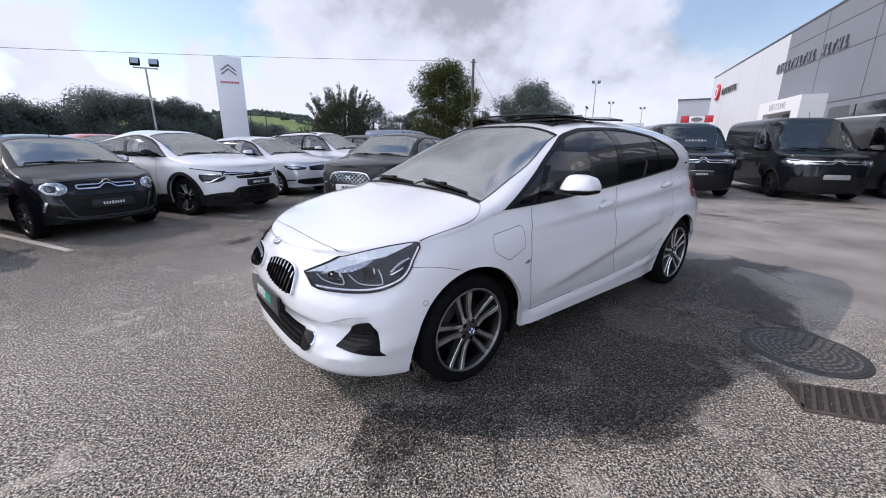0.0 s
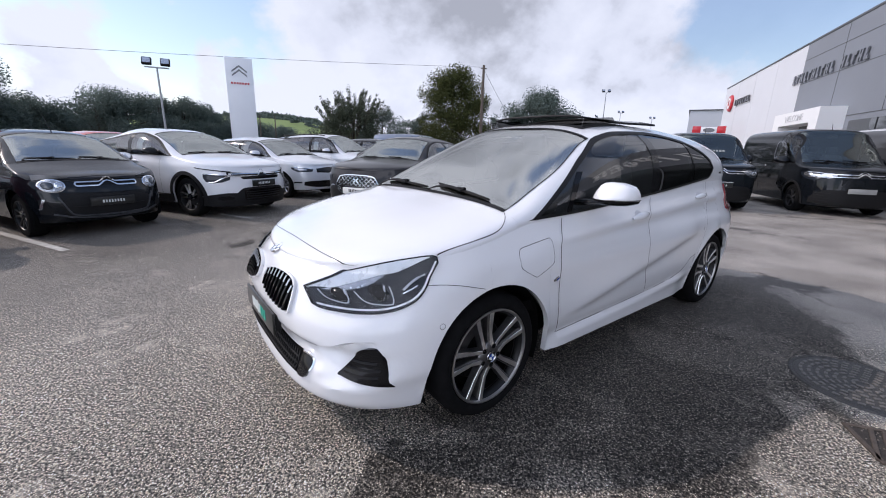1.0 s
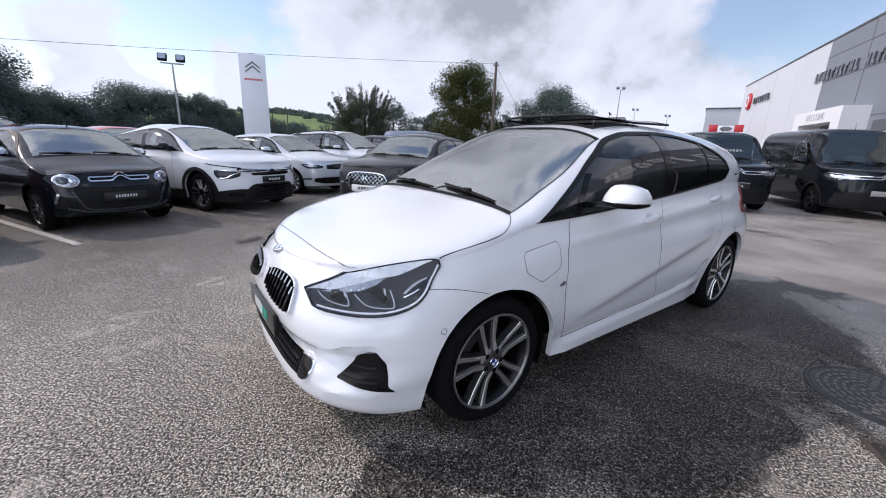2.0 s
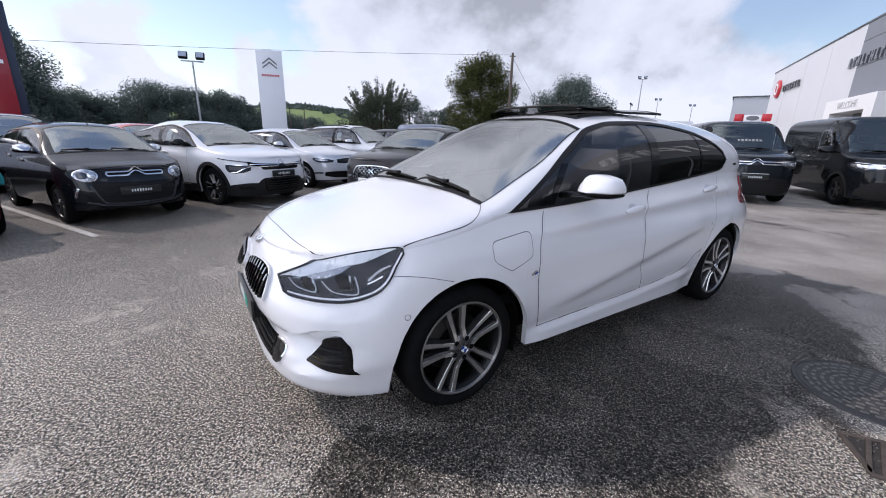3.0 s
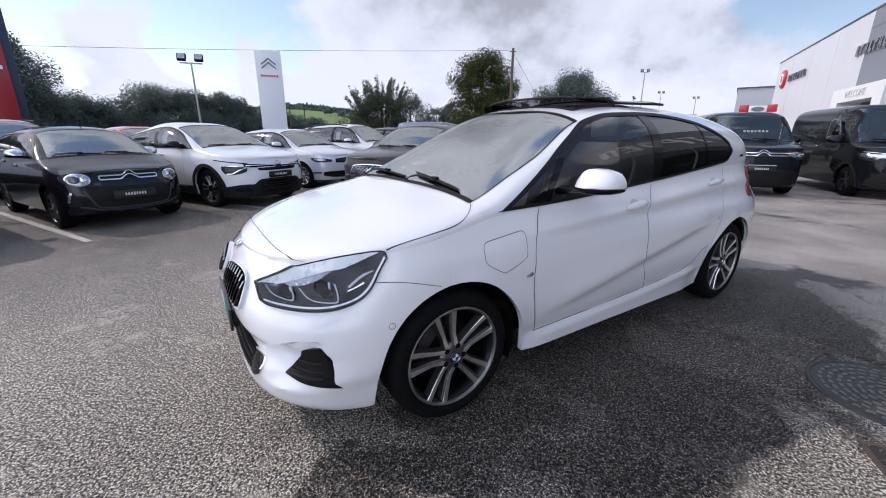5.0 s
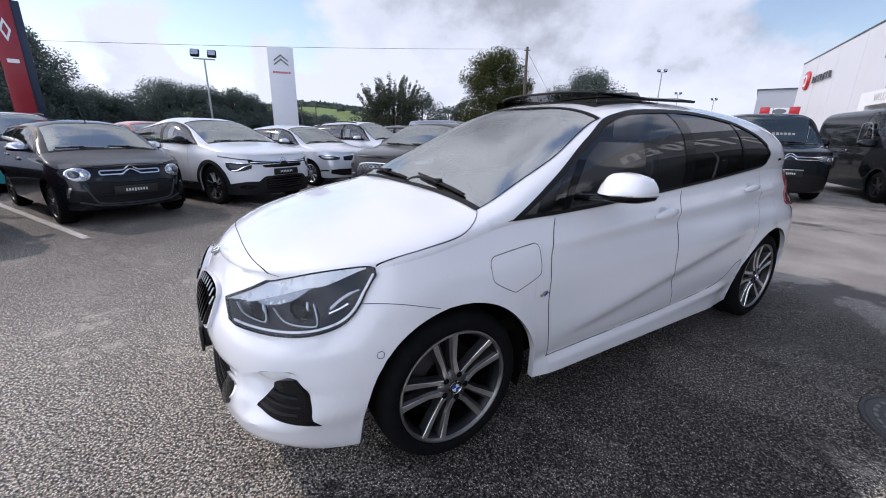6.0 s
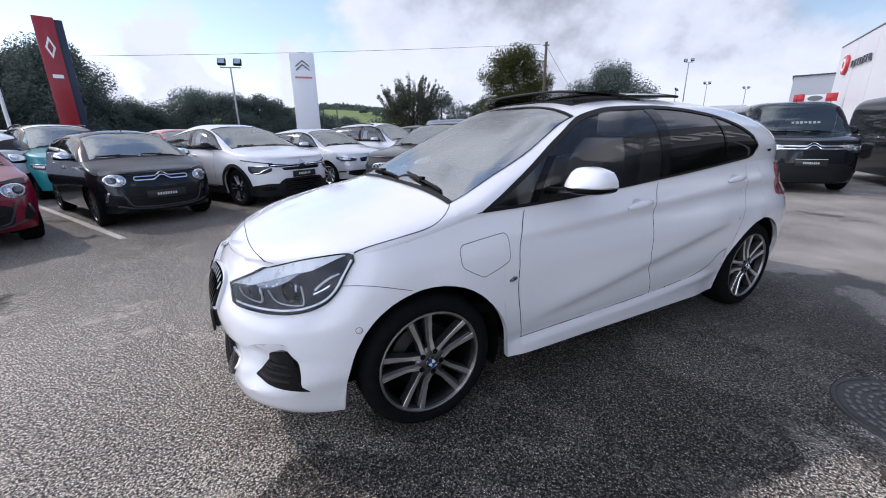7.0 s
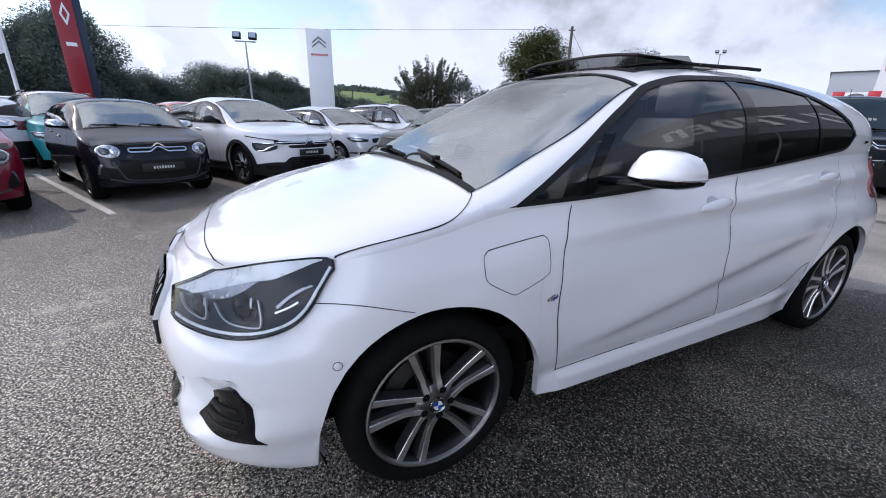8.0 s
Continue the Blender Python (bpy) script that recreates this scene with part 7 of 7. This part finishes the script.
def strokes(x, kind, w=0.72, z=3.7, h=1.55, t=0.24):
    """One large sign shape as flat bars or a ring, 12 cm proud of the wall."""
    g = Geo()
    if kind == "ring":
        k = 24
        for y0, y1 in ((-0.14, -0.03),):
            g.grid([[(x + (w / 2 - c) * math.cos(a), y, z + h / 2 + (h / 2 - c) * math.sin(a)) for c, y in ((0, y1), (0, y0), (t, y0), (t, y1))] for a in spread(0, 2 * math.pi, k + 1)])
    else:
        for x0, x1, z0, z1 in kind:
            g.box((x + (x0 + x1) * w / 2, -0.085, z + (z0 + z1) * h / 2), ((x1 - x0) * w, 0.11, (z1 - z0) * h))
    g.part("sign_shape", SIGNW, big_sign, smooth=False)


post = [(-0.5, -0.18, 0, 1)]
for i, kind in enumerate((post + [(-0.18, 0.5, 0.84, 1), (-0.18, 0.5, 0, 0.16)], post, [(-0.5, 0.5, 0.84, 1), (-0.16, 0.16, 0, 0.84)], post + [(-0.18, 0.5, 0.84, 1), (0.2, 0.5, 0.45, 0.84), (-0.18, 0.3, 0.4, 0.56)], "ring", post + [(-0.18, 0.5, 0.84, 1), (-0.18, 0.4, 0.42, 0.58), (-0.18, 0.5, 0, 0.16)], post + [(-0.18, 0.5, 0.84, 1), (0.18, 0.5, 0, 0.84)])):
    strokes(30.9 + 0.98 * i, kind)

# ---- signs, poles and wires ----
POLE = mat("galvanised_steel", (0.36, 0.37, 0.38), 0.45, metal=0.7, var=0.1, scale=6)
WOODP = mat("weathered_pole_wood", (0.10, 0.08, 0.065), 0.8, var=0.25, scale=8, bump=0.3)
PYW = mat("pylon_white", (0.76, 0.77, 0.79), 0.35, var=0.02, scale=1)
py = thing("sign_pylon", pose(-11.15, 22.4, 0, 0, 0, 26), "tall white brand pylon with chevrons and red bars", "sign")
Geo().box((0, 0.12, 2.79), (1.30, 0.30, 5.58), bevel=0.02).part("panel", PYW, py)
for dz in (0, -0.20):
    Geo().prism([(-0.36, 4.93 + dz), (0.0, 5.22 + dz), (0.36, 4.93 + dz), (0.36, 4.85 + dz), (0.0, 5.13 + dz), (-0.36, 4.85 + dz)], "y", -0.055, -0.03).part("chevron", SIGNM, py, smooth=False)
for i in range(7):
    Geo().box((-0.39 + 0.13 * i, -0.04, 4.32), (0.085, 0.02, 0.10)).part("mark", SIGNR, py, smooth=False)
TOTEMR = mat("deep_red_panel", (0.30, 0.006, 0.016), 0.4, coat=0.3, var=0.05, scale=1.5)
tot = thing("red_totem", pose(-18.5, 15.3, 0, 0, 0, 52), "tall red totem sign with dark blue side and pale marks", "sign")
Geo().box((-0.02, 0.0, 3.0), (0.66, 0.12, 6.0), bevel=0.03).part("face", TOTEMR, tot)
Geo().box((0.17, 0.20, 2.98), (0.80, 0.28, 5.94), bevel=0.02).part("core", NAVY, tot)
Geo().prism([(0.20 * math.cos(a) * 0.8, 4.85 + 0.42 * math.sin(a)) for a in spread(0, 2 * math.pi, 5)[:-1]] , "y", -0.075, -0.062).part("emblem", SIGNW, tot, smooth=False)
Geo().prism([(0.11 * math.cos(a) * 0.8, 4.85 + 0.25 * math.sin(a)) for a in spread(0, 2 * math.pi, 5)[:-1]] , "y", -0.085, -0.076).part("emblem_core", TOTEMR, tot, smooth=False)
Geo().box((0.0, -0.066, 3.75), (0.34, 0.012, 0.14)).part("mark", SIGNW, tot, smooth=False)


def flood_pole(at, h, turn, heads=2, r=0.06, label="galvanised pole with twin floodlights"):
    ob = thing("floodlight_pole", pose(at[0], at[1], 0, 0, 0, turn), label, "street lamp")
    Geo().tube([(0, 0, 0), (0, 0, h * 0.5), (0, 0, h)], r, 10, taper=r * 0.6).part("pole", POLE, ob)
    Geo().box((0, 0, h), (0.95, 0.06, 0.06), bevel=0.01).part("crossbar", POLE, ob)
    for sx in (-0.36, 0.36):
        hd = Geo().box((0, 0, 0), (0.38, 0.16, 0.34), bevel=0.03).part("floodlight", TRIM, ob, m=Matrix.Translation((sx, -0.05, h + 0.24)) @ Matrix.Rotation(-0.5, 4, "X"))
        Geo().box((0, -0.085, 0), (0.30, 0.012, 0.26)).part("lens", LAMP, hd, smooth=False)
    return ob


flood_pole((-13.63, 19.72), 4.55, 25)
flood_pole((21.0, 56.1), 9.0, -10, r=0.09)
flood_pole((20.2, 56.6), 5.8, 60, r=0.07)
flood_pole((30.7, 73.8), 8.1, 0, r=0.08)
flood_pole((38.5, 78.0), 7.6, 0, r=0.08)
up = thing("utility_pole", pose(2.84, 35.83, 0), "weathered wooden utility pole carrying a cable", "utility pole")
Geo().tube([(0, 0, 0), (0, 0, 4), (0, 0, 8.1)], 0.14, 12, taper=0.10).part("pole", WOODP, up)
Geo().box((0, 0, 7.85), (0.5, 0.08, 0.08), bevel=0.01).part("crossarm", WOODP, up)


def wire(a, b, sag, r=0.012):
    a, b = Vector(a), Vector(b)
    pts = [a.lerp(b, t) - Vector((0, 0, sag * 4 * t * (1 - t))) for t in spread(0, 1, 25)]
    return tagged(Geo().tube(pts, r, 5).part("overhead_wire", TRIM), "thin black overhead wire", "cable", "overhead wires")


wire((2.84, 35.83, 7.95), (-34.0, 17.0, 5.4), 0.25, 0.011)
wire((2.84, 35.83, 7.8), (9.5, 52.0, 3.0), 0.3, 0.012)
for px, py in ((-11.93, 26.0), (-11.06, 26.2)):
    fpost = thing("fence_post", pose(px, py, 0), "slender weathered post beside the tall white pylon", "post", "slender posts")
    Geo().tube([(0, 0, 0), (0, 0, 1.5), (0.01, 0, 2.95)], 0.045, 8, taper=0.032).part("shaft", WOODP, fpost)
    Geo().box((0.01, 0, 2.96), (0.09, 0.09, 0.03), bevel=0.006).part("cap", WOODP, fpost)
fp = thing("flagpole", pose(-14.58, 10.45, 0), "white flagpole with a red and white flag", "flagpole")
Geo().tube([(0, 0, 0), (0, 0, 4), (0, 0, 8)], 0.055, 10, taper=0.03).part("pole", PYW, fp)
fl = Geo()
fl2 = Geo()
fx = Vector((-0.72, -0.69, 0))
rows = [[fx * (0.06 + 0.9 * s) + Vector((0.06 * math.sin(5 * s + 2 * t), 0.06 * math.cos(4 * s + t), 2.75 + 1.5 * t - 0.55 * s)) for t in spread(0, 1, 12)] for s in spread(0, 1, 12)]
fl.grid([r[:5] for r in rows]).part("flag_lower", PYW, fp)
fl2.grid([r[4:8] for r in rows]).part("flag_band", SIGNR, fp)
Geo().grid([r[7:] for r in rows]).part("flag_upper", PYW, fp)
fas = thing("fascia_sign", pose(21.7, 34.4, 0, 0, 0, -31), "white fascia board with red ends on posts", "sign")
Geo().box((0, 0, 3.32), (1.1, 0.12, 0.5), bevel=0.01).part("board", PYW, fas)
for sx in (-0.87, 0.87):
    Geo().box((sx, 0, 3.36), (0.6, 0.14, 0.55), bevel=0.01).part("red_end", SIGNR, fas)
    Geo().tube([(sx, 0.1, 0), (sx, 0.1, 3.2)], 0.05, 8).part("post", POLE, fas)
Geo().prism([(0.42 * math.cos(a), 3.32 + 0.18 * math.sin(a)) for a in spread(0, 2 * math.pi, 13)[:-1]], "y", -0.075, -0.062).part("emblem", SIGNM, fas, smooth=False)
wh = thing("warehouse", pose(41.4, 58.0, 0, 0, 0, -31), "large pale grey metal-clad warehouse in the distance", "building")
Geo().box((0, 4, 3.6), (13.2, 16, 7.2)).part("wall", mat("pale_grey_cladding", (0.42, 0.44, 0.47), 0.5, var=0.04, scale=0.5), wh, smooth=False)
Geo().box((0, 4, 7.27), (13.5, 16.3, 0.14)).part("roof", COPING, wh, smooth=False)
lh = thing("low_building", pose(25.0, 66.0, 0, 0, 0, -22), "low white flat-roofed building in the distance", "building")
Geo().box((0, 3, 2.0), (14, 8, 4.0)).part("wall", PYW, lh, smooth=False)
Geo().box((0, 3, 4.1), (14.4, 8.4, 0.5)).part("roof", WALLW, lh, smooth=False)
for i in range(5):
    Geo().box((-5.4 + 2.7 * i, -1.03, 2.6), (1.5, 0.06, 1.0)).part("window", GLAZE, lh, smooth=False)


# ---- trees and hills ----
def leaf_mat(name, dark, light):
    m = bpy.data.materials.new(name)
    m.use_nodes = True
    n, l = m.node_tree.nodes, m.node_tree.links
    p = n["Principled BSDF"]
    geo = n.new("ShaderNodeNewGeometry")
    r = n.new("ShaderNodeValToRGB")
    r.color_ramp.elements[0].color, r.color_ramp.elements[1].color = (*dark, 1), (*light, 1)
    l.new(geo.outputs["Random Per Island"], r.inputs[0])
    l.new(r.outputs[0], p.inputs["Base Color"])
    p.inputs["Roughness"].default_value = 0.8
    p.inputs["Specular IOR Level"].default_value = 0.15
    # light comes through the thin blades
    thin = n.new("ShaderNodeBsdfTranslucent")
    l.new(r.outputs[0], thin.inputs["Color"])
    blend = n.new("ShaderNodeMixShader")
    blend.inputs[0].default_value = 0.45
    l.new(p.outputs[0], blend.inputs[1])
    l.new(thin.outputs[0], blend.inputs[2])
    l.new(blend.outputs[0], n["Material Output"].inputs[0])
    return m


LEAF_DARK = leaf_mat("dark_leaves", (0.100, 0.132, 0.118), (0.150, 0.188, 0.164))
LEAF_MID = leaf_mat("green_leaves", (0.038, 0.048, 0.018), (0.115, 0.126, 0.046))
LEAF_GREY = leaf_mat("grey_green_leaves", (0.050, 0.064, 0.046), (0.112, 0.130, 0.092))
BARK = mat("bark", (0.06, 0.048, 0.038), 0.9, var=0.3, scale=6, bump=0.5, bscale=30)


def tree(at, h, w, leaves, seed, name="tree", label="broad-leaved tree with an uneven green crown", n=5200, low=0.12, leaf=0.20, upright=0.0, lumps=26, limbs=9):
    """Tapered trunk, limbs and a crown of many small leaves gathered in lumps."""
    rnd = random.Random(seed)
    ob = thing(name, Matrix.Translation((at[0], at[1], 0)), label, "tree", "trees round the forecourt")
    wood = Geo()
    wood.tube([(0, 0, 0), (0.05, 0.02, h * 0.25), (-0.04, 0.05, h * 0.55), (0.03, 0, h * 0.85)], 0.03 * h, 9, taper=0.006 * h)
    cs = []
    for i in range(lumps):
        t = low + (1 - low) * (i + 0.5) / lumps
        a = rnd.uniform(0, 2 * math.pi)
        prof = math.sin(math.pi * (0.24 + 0.70 * (t - low) / (1 - low))) ** 0.7
        rr = w / 2 * prof * math.sqrt(rnd.uniform(0.08, 0.80))
        cs.append((Vector((rr * math.cos(a), rr * math.sin(a), h * t * 0.93)), (0.13 + 0.08 * rnd.random()) * w * (1 - 0.25 * t)))
    for i in range(limbs):
        c, r = cs[int(i * lumps / limbs)]
        z0 = max(h * 0.12, c.z - (0.25 + upright * 0.4) * h)
        wood.tube([(0, 0, z0), tuple((c * 0.5 + Vector((0, 0, (z0 + c.z) * 0.25)))), tuple(c)], 0.011 * h, 6, taper=0.003 * h)
    if upright:
        cs = [(Vector((c.x * 0.92, c.y * 0.92, c.z * 0.84)), r * 0.85) for c, r in cs]
        for i in range(64):
            a, q = rnd.uniform(0, 6.283), math.sqrt(rnd.uniform(0.01, 1.0))
            rr = q * 0.52 * w
            p0 = Vector((rr * 0.35 * math.cos(a), rr * 0.35 * math.sin(a), h * 0.30))
            p1 = Vector((rr * math.cos(a), rr * math.sin(a), h * (1.07 - 0.26 * q * q) * rnd.uniform(0.90, 1.03)))
            wood.tube([p0, p0.lerp(p1, 0.55) + Vector((-0.1 * rr * math.cos(a), -0.1 * rr * math.sin(a), 0.1)), p1], 0.022, 5, taper=0.007)
            for k in range(30):
                cs.append((p0.lerp(p1, rnd.uniform(0.45, 1.0)), 0.15))
    wood.part("trunk", BARK, ob)
    v, f = [], []
    for i in range(n):
        c, r = cs[rnd.randrange(len(cs))] if rnd.random() < 0.3 else cs[rnd.randrange(lumps)]
        d = Vector((rnd.gauss(0, 1), rnd.gauss(0, 1), rnd.gauss(0, 0.8)))
        d.normalize()
        p = c + d * r * (rnd.random() ** 0.4) * 1.08
        if p.z < 0.1:
            continue
        s = leaf * rnd.uniform(0.5, 1.25)
        u = Vector((rnd.gauss(0, 1), rnd.gauss(0, 1), rnd.gauss(0, 0.6))).normalized()
        q = u.cross(d + Vector((0.01, 0.02, 0.03))).normalized()
        b = len(v)
        v += [p - u * s * 0.5, p + q * s * 0.28, p + u * s * 0.5, p - q * s * 0.28]
        f.append((b, b + 1, b + 2, b + 3))
    part("crown", v, f, leaves, ob, smooth=False)
    return ob


TL = "tall leafy tree standing beyond the parked cars"
BL = "dark bushy boundary tree with a ragged top"
tree((0.45, 42), 8.9, 8.0, LEAF_MID, 11, label=TL, n=60000, leaf=0.17, lumps=60)
tree((-2.3, 44), 4.9, 4.4, LEAF_GREY, 12, label="low grey-green tree beside the tall one", n=9000, leaf=0.15, low=0.05)
tree((9.9, 44), 7.3, 8.8, LEAF_DARK, 13, label=TL, n=52000, leaf=0.17, lumps=54)
tree((4.6, 47), 5.3, 4.0, LEAF_DARK, 14, label=BL, n=3000)
tree((-9.0, 39), 6.0, 7.4, LEAF_GREY, 15, label="upright tree with thin bare twigs above its leaves", n=42000, upright=0.8, leaf=0.14, low=0.05, lumps=44)
tree((-6.4, 40), 4.9, 5.4, LEAF_DARK, 16, label=BL, n=12000, leaf=0.15, low=0.05, lumps=34)
tree((-4.2, 43), 4.1, 4.4, LEAF_DARK, 17, label=BL, n=8000, leaf=0.15, low=0.05)
tree((-12.6, 41), 3.2, 4.2, LEAF_GREY, 18, label="low scrubby grey-green bush", n=2200)
tree((15.0, 50), 4.4, 6.0, LEAF_DARK, 19, label=BL, n=3000)
belt = ((-31, 20, 3.9, 7.5), (-27.5, 22.0, 3.3, 6.5), (-24.5, 23.0, 3.3, 6.0), (-22.2, 22.3, 3.1, 4.6), (-21.6, 25.2, 3.7, 5.2), (-20.3, 26.0, 3.5, 5.4), (-19.4, 27.6, 3.6, 4.8), (-18.6, 28.8, 3.6, 5.0), (-17.6, 30.4, 3.3, 4.6), (-16.6, 32.2, 3.2, 4.6), (-15.6, 34.0, 2.7, 4.4), (-14.4, 36.2, 2.5, 4.2))
for i, (x, y, h, w) in enumerate(belt):
    tree((x, y), h + (0.15 if i < 4 else 0.5 if y < 31 else 0.1), w, LEAF_DARK, 30 + i, label=BL, n=26000, low=0.04, leaf=0.12, lumps=34)
tree((-23.6, 18.9), 5.9, 6.6, LEAF_DARK, 61, label="large dark tree behind the red totem", n=100000, low=0.03, leaf=0.13, lumps=70)
tree((-27.0, 14.8), 6.7, 7.8, LEAF_DARK, 62, label="large dark tree behind the red totem", n=80000, low=0.03, leaf=0.14, lumps=64)
tree((-26.5, 9.5), 6.2, 8.0, LEAF_DARK, 63, label=BL, n=24000, low=0.03, leaf=0.18, lumps=50)

rnd = random.Random(77)
run = [Vector((-34, 21.5)), Vector((-27, 24.5)), Vector((-21.5, 28.0)), Vector((-17.5, 34.0)), Vector((-13.0, 41.0))]
hv, hf = [], []
for i in range(36000):
    k = rnd.random() * (len(run) - 1.001)
    p = run[int(k)].lerp(run[int(k) + 1], k % 1)
    top = 2.3 + 0.9 * noise.noise(Vector((p.x * 0.5, p.y * 0.5, 3)))
    o = Vector((p.x + rnd.gauss(0, 0.5), p.y + rnd.gauss(0, 0.5), top * rnd.random() ** 0.7))
    s = 0.13 * rnd.uniform(0.6, 1.3)
    u = Vector((rnd.gauss(0, 1), rnd.gauss(0, 1), rnd.gauss(0, 0.7))).normalized()
    q = u.orthogonal().normalized()
    n0 = len(hv)
    hv += [o - u * s * 0.5, o + q * s * 0.3, o + u * s * 0.5, o - q * s * 0.3]
    hf.append((n0, n0 + 1, n0 + 2, n0 + 3))
tagged(part("hedge", hv, hf, LEAF_DARK, smooth=False), "dense dark boundary hedge behind the trees", "hedge", kind="stuff")

FIELD = bpy.data.materials.new("pasture")
FIELD.use_nodes = True
fn, fl_ = FIELD.node_tree.nodes, FIELD.node_tree.links
vo, fr, ftc = fn.new("ShaderNodeTexVoronoi"), fn.new("ShaderNodeValToRGB"), fn.new("ShaderNodeTexCoord")
vo.inputs["Scale"].default_value = 0.016
fl_.new(ftc.outputs["Object"], vo.inputs["Vector"])
fr.color_ramp.elements[0].color, fr.color_ramp.elements[1].color = (0.13, 0.19, 0.05, 1), (0.27, 0.36, 0.10, 1)
sc_ = fn.new("ShaderNodeSeparateColor")
fl_.new(vo.outputs["Color"], sc_.inputs[0])
fl_.new(sc_.outputs[0], fr.inputs[0])
fl_.new(fr.outputs[0], fn["Principled BSDF"].inputs["Base Color"])
fn["Principled BSDF"].inputs["Roughness"].default_value = 0.9


def hill_z(x, y):
    a = math.degrees(math.atan2(x, y))
    d = math.hypot(x, y)
    t = min(1, max(0, (d - 150) / 250))
    peak = 21 * math.exp(-((a + 24) / 16) ** 2) + 14 * math.exp(-((a - 30) / 30) ** 2) * 0.4 + 16 * math.exp(-((a + 60) / 25) ** 2)
    return peak * t * t * (3 - 2 * t) + 1.2 * noise.noise(Vector((x * 0.012, y * 0.012, 0))) * t


rows = []
for d in spread(140, 520, 30):
    rows.append([(d * math.sin(radians(a)), d * math.cos(radians(a)), hill_z(d * math.sin(radians(a)), d * math.cos(radians(a))) - 0.4 - (0 if d < 480 else 20)) for a in spread(-95, 60, 90)])
tagged(Geo().grid(rows).part("hillside", FIELD), "green pasture hillside divided by hedges", "hill", kind="structure")
rnd = random.Random(8)
hv, hf = [], []


def clump(x, y, z, r, k):
    for i in range(k):
        d = Vector((rnd.gauss(0, 1), rnd.gauss(0, 1), abs(rnd.gauss(0, 0.8)))).normalized()
        p = Vector((x, y, z)) + d * r * rnd.random() ** 0.4
        u = Vector((rnd.gauss(0, 1), rnd.gauss(0, 1), rnd.gauss(0, 1))).normalized()
        q = u.cross(d + Vector((0.1, 0, 0.2))).normalized()
        s = r * 0.55
        b = len(hv)
        hv.extend([p - u * s, p + q * s * 0.7, p + u * s, p - q * s * 0.7])
        hf.append((b, b + 1, b + 2, b + 3))


# hedges in long level lines, woods on the crown, single trees in the meadow
for a0, a1, d0, d1, r in ((-45, -8, 402, 412, 1.8), (-36, -9, 365, 372, 0.9), (-36, -10, 338, 334, 1.2), (-40, -21, 250, 240, 1.2), (-19, -10, 300, 280, 1.4), (-27, -24, 215, 205, 1.6), (-60, -34, 320, 330, 3.6), (-95, -45, 240, 260, 5.0), (-12, 25, 200, 180, 4.0), (10, 60, 170, 160, 3.5)):
    k = int(math.hypot((a1 - a0) * 5, d1 - d0) / (r * 0.8)) + 2
    for t in spread(0, 1, k):
        a, d = a0 + (a1 - a0) * t + rnd.uniform(-0.1, 0.1), d0 + (d1 - d0) * t + rnd.uniform(-2, 2)
        x, y = d * math.sin(radians(a)), d * math.cos(radians(a))
        clump(x, y, hill_z(x, y), r * rnd.uniform(0.7, 1.3), 16)
for i in range(240):
    a, d = rnd.uniform(-26.5, -17.5), rnd.uniform(400, 440)
    x, y = d * math.sin(radians(a)), d * math.cos(radians(a))
    clump(x, y, hill_z(x, y) + 1.5, rnd.uniform(2.2, 3.6), 14)
for a, d, r in ((-20.6, 300, 3.0), (-20.2, 302, 2.6), (-18.8, 305, 2.6), (-17.2, 315, 3.2), (-26.0, 310, 2.6), (-28.2, 320, 3.0), (-16.2, 325, 2.2), (-23.4, 330, 1.8)):
    x, y = d * math.sin(radians(a)), d * math.cos(radians(a))
    for k in range(6):
        clump(x + rnd.uniform(-r, r) * 0.5, y, hill_z(x, y) + r * rnd.uniform(0.2, 0.8), r * 0.6, 16)
tagged(part("hedgerows", hv, hf, LEAF_DARK, smooth=False), "dark hedgerows and woodland across the hillside", "hedge", kind="stuff")
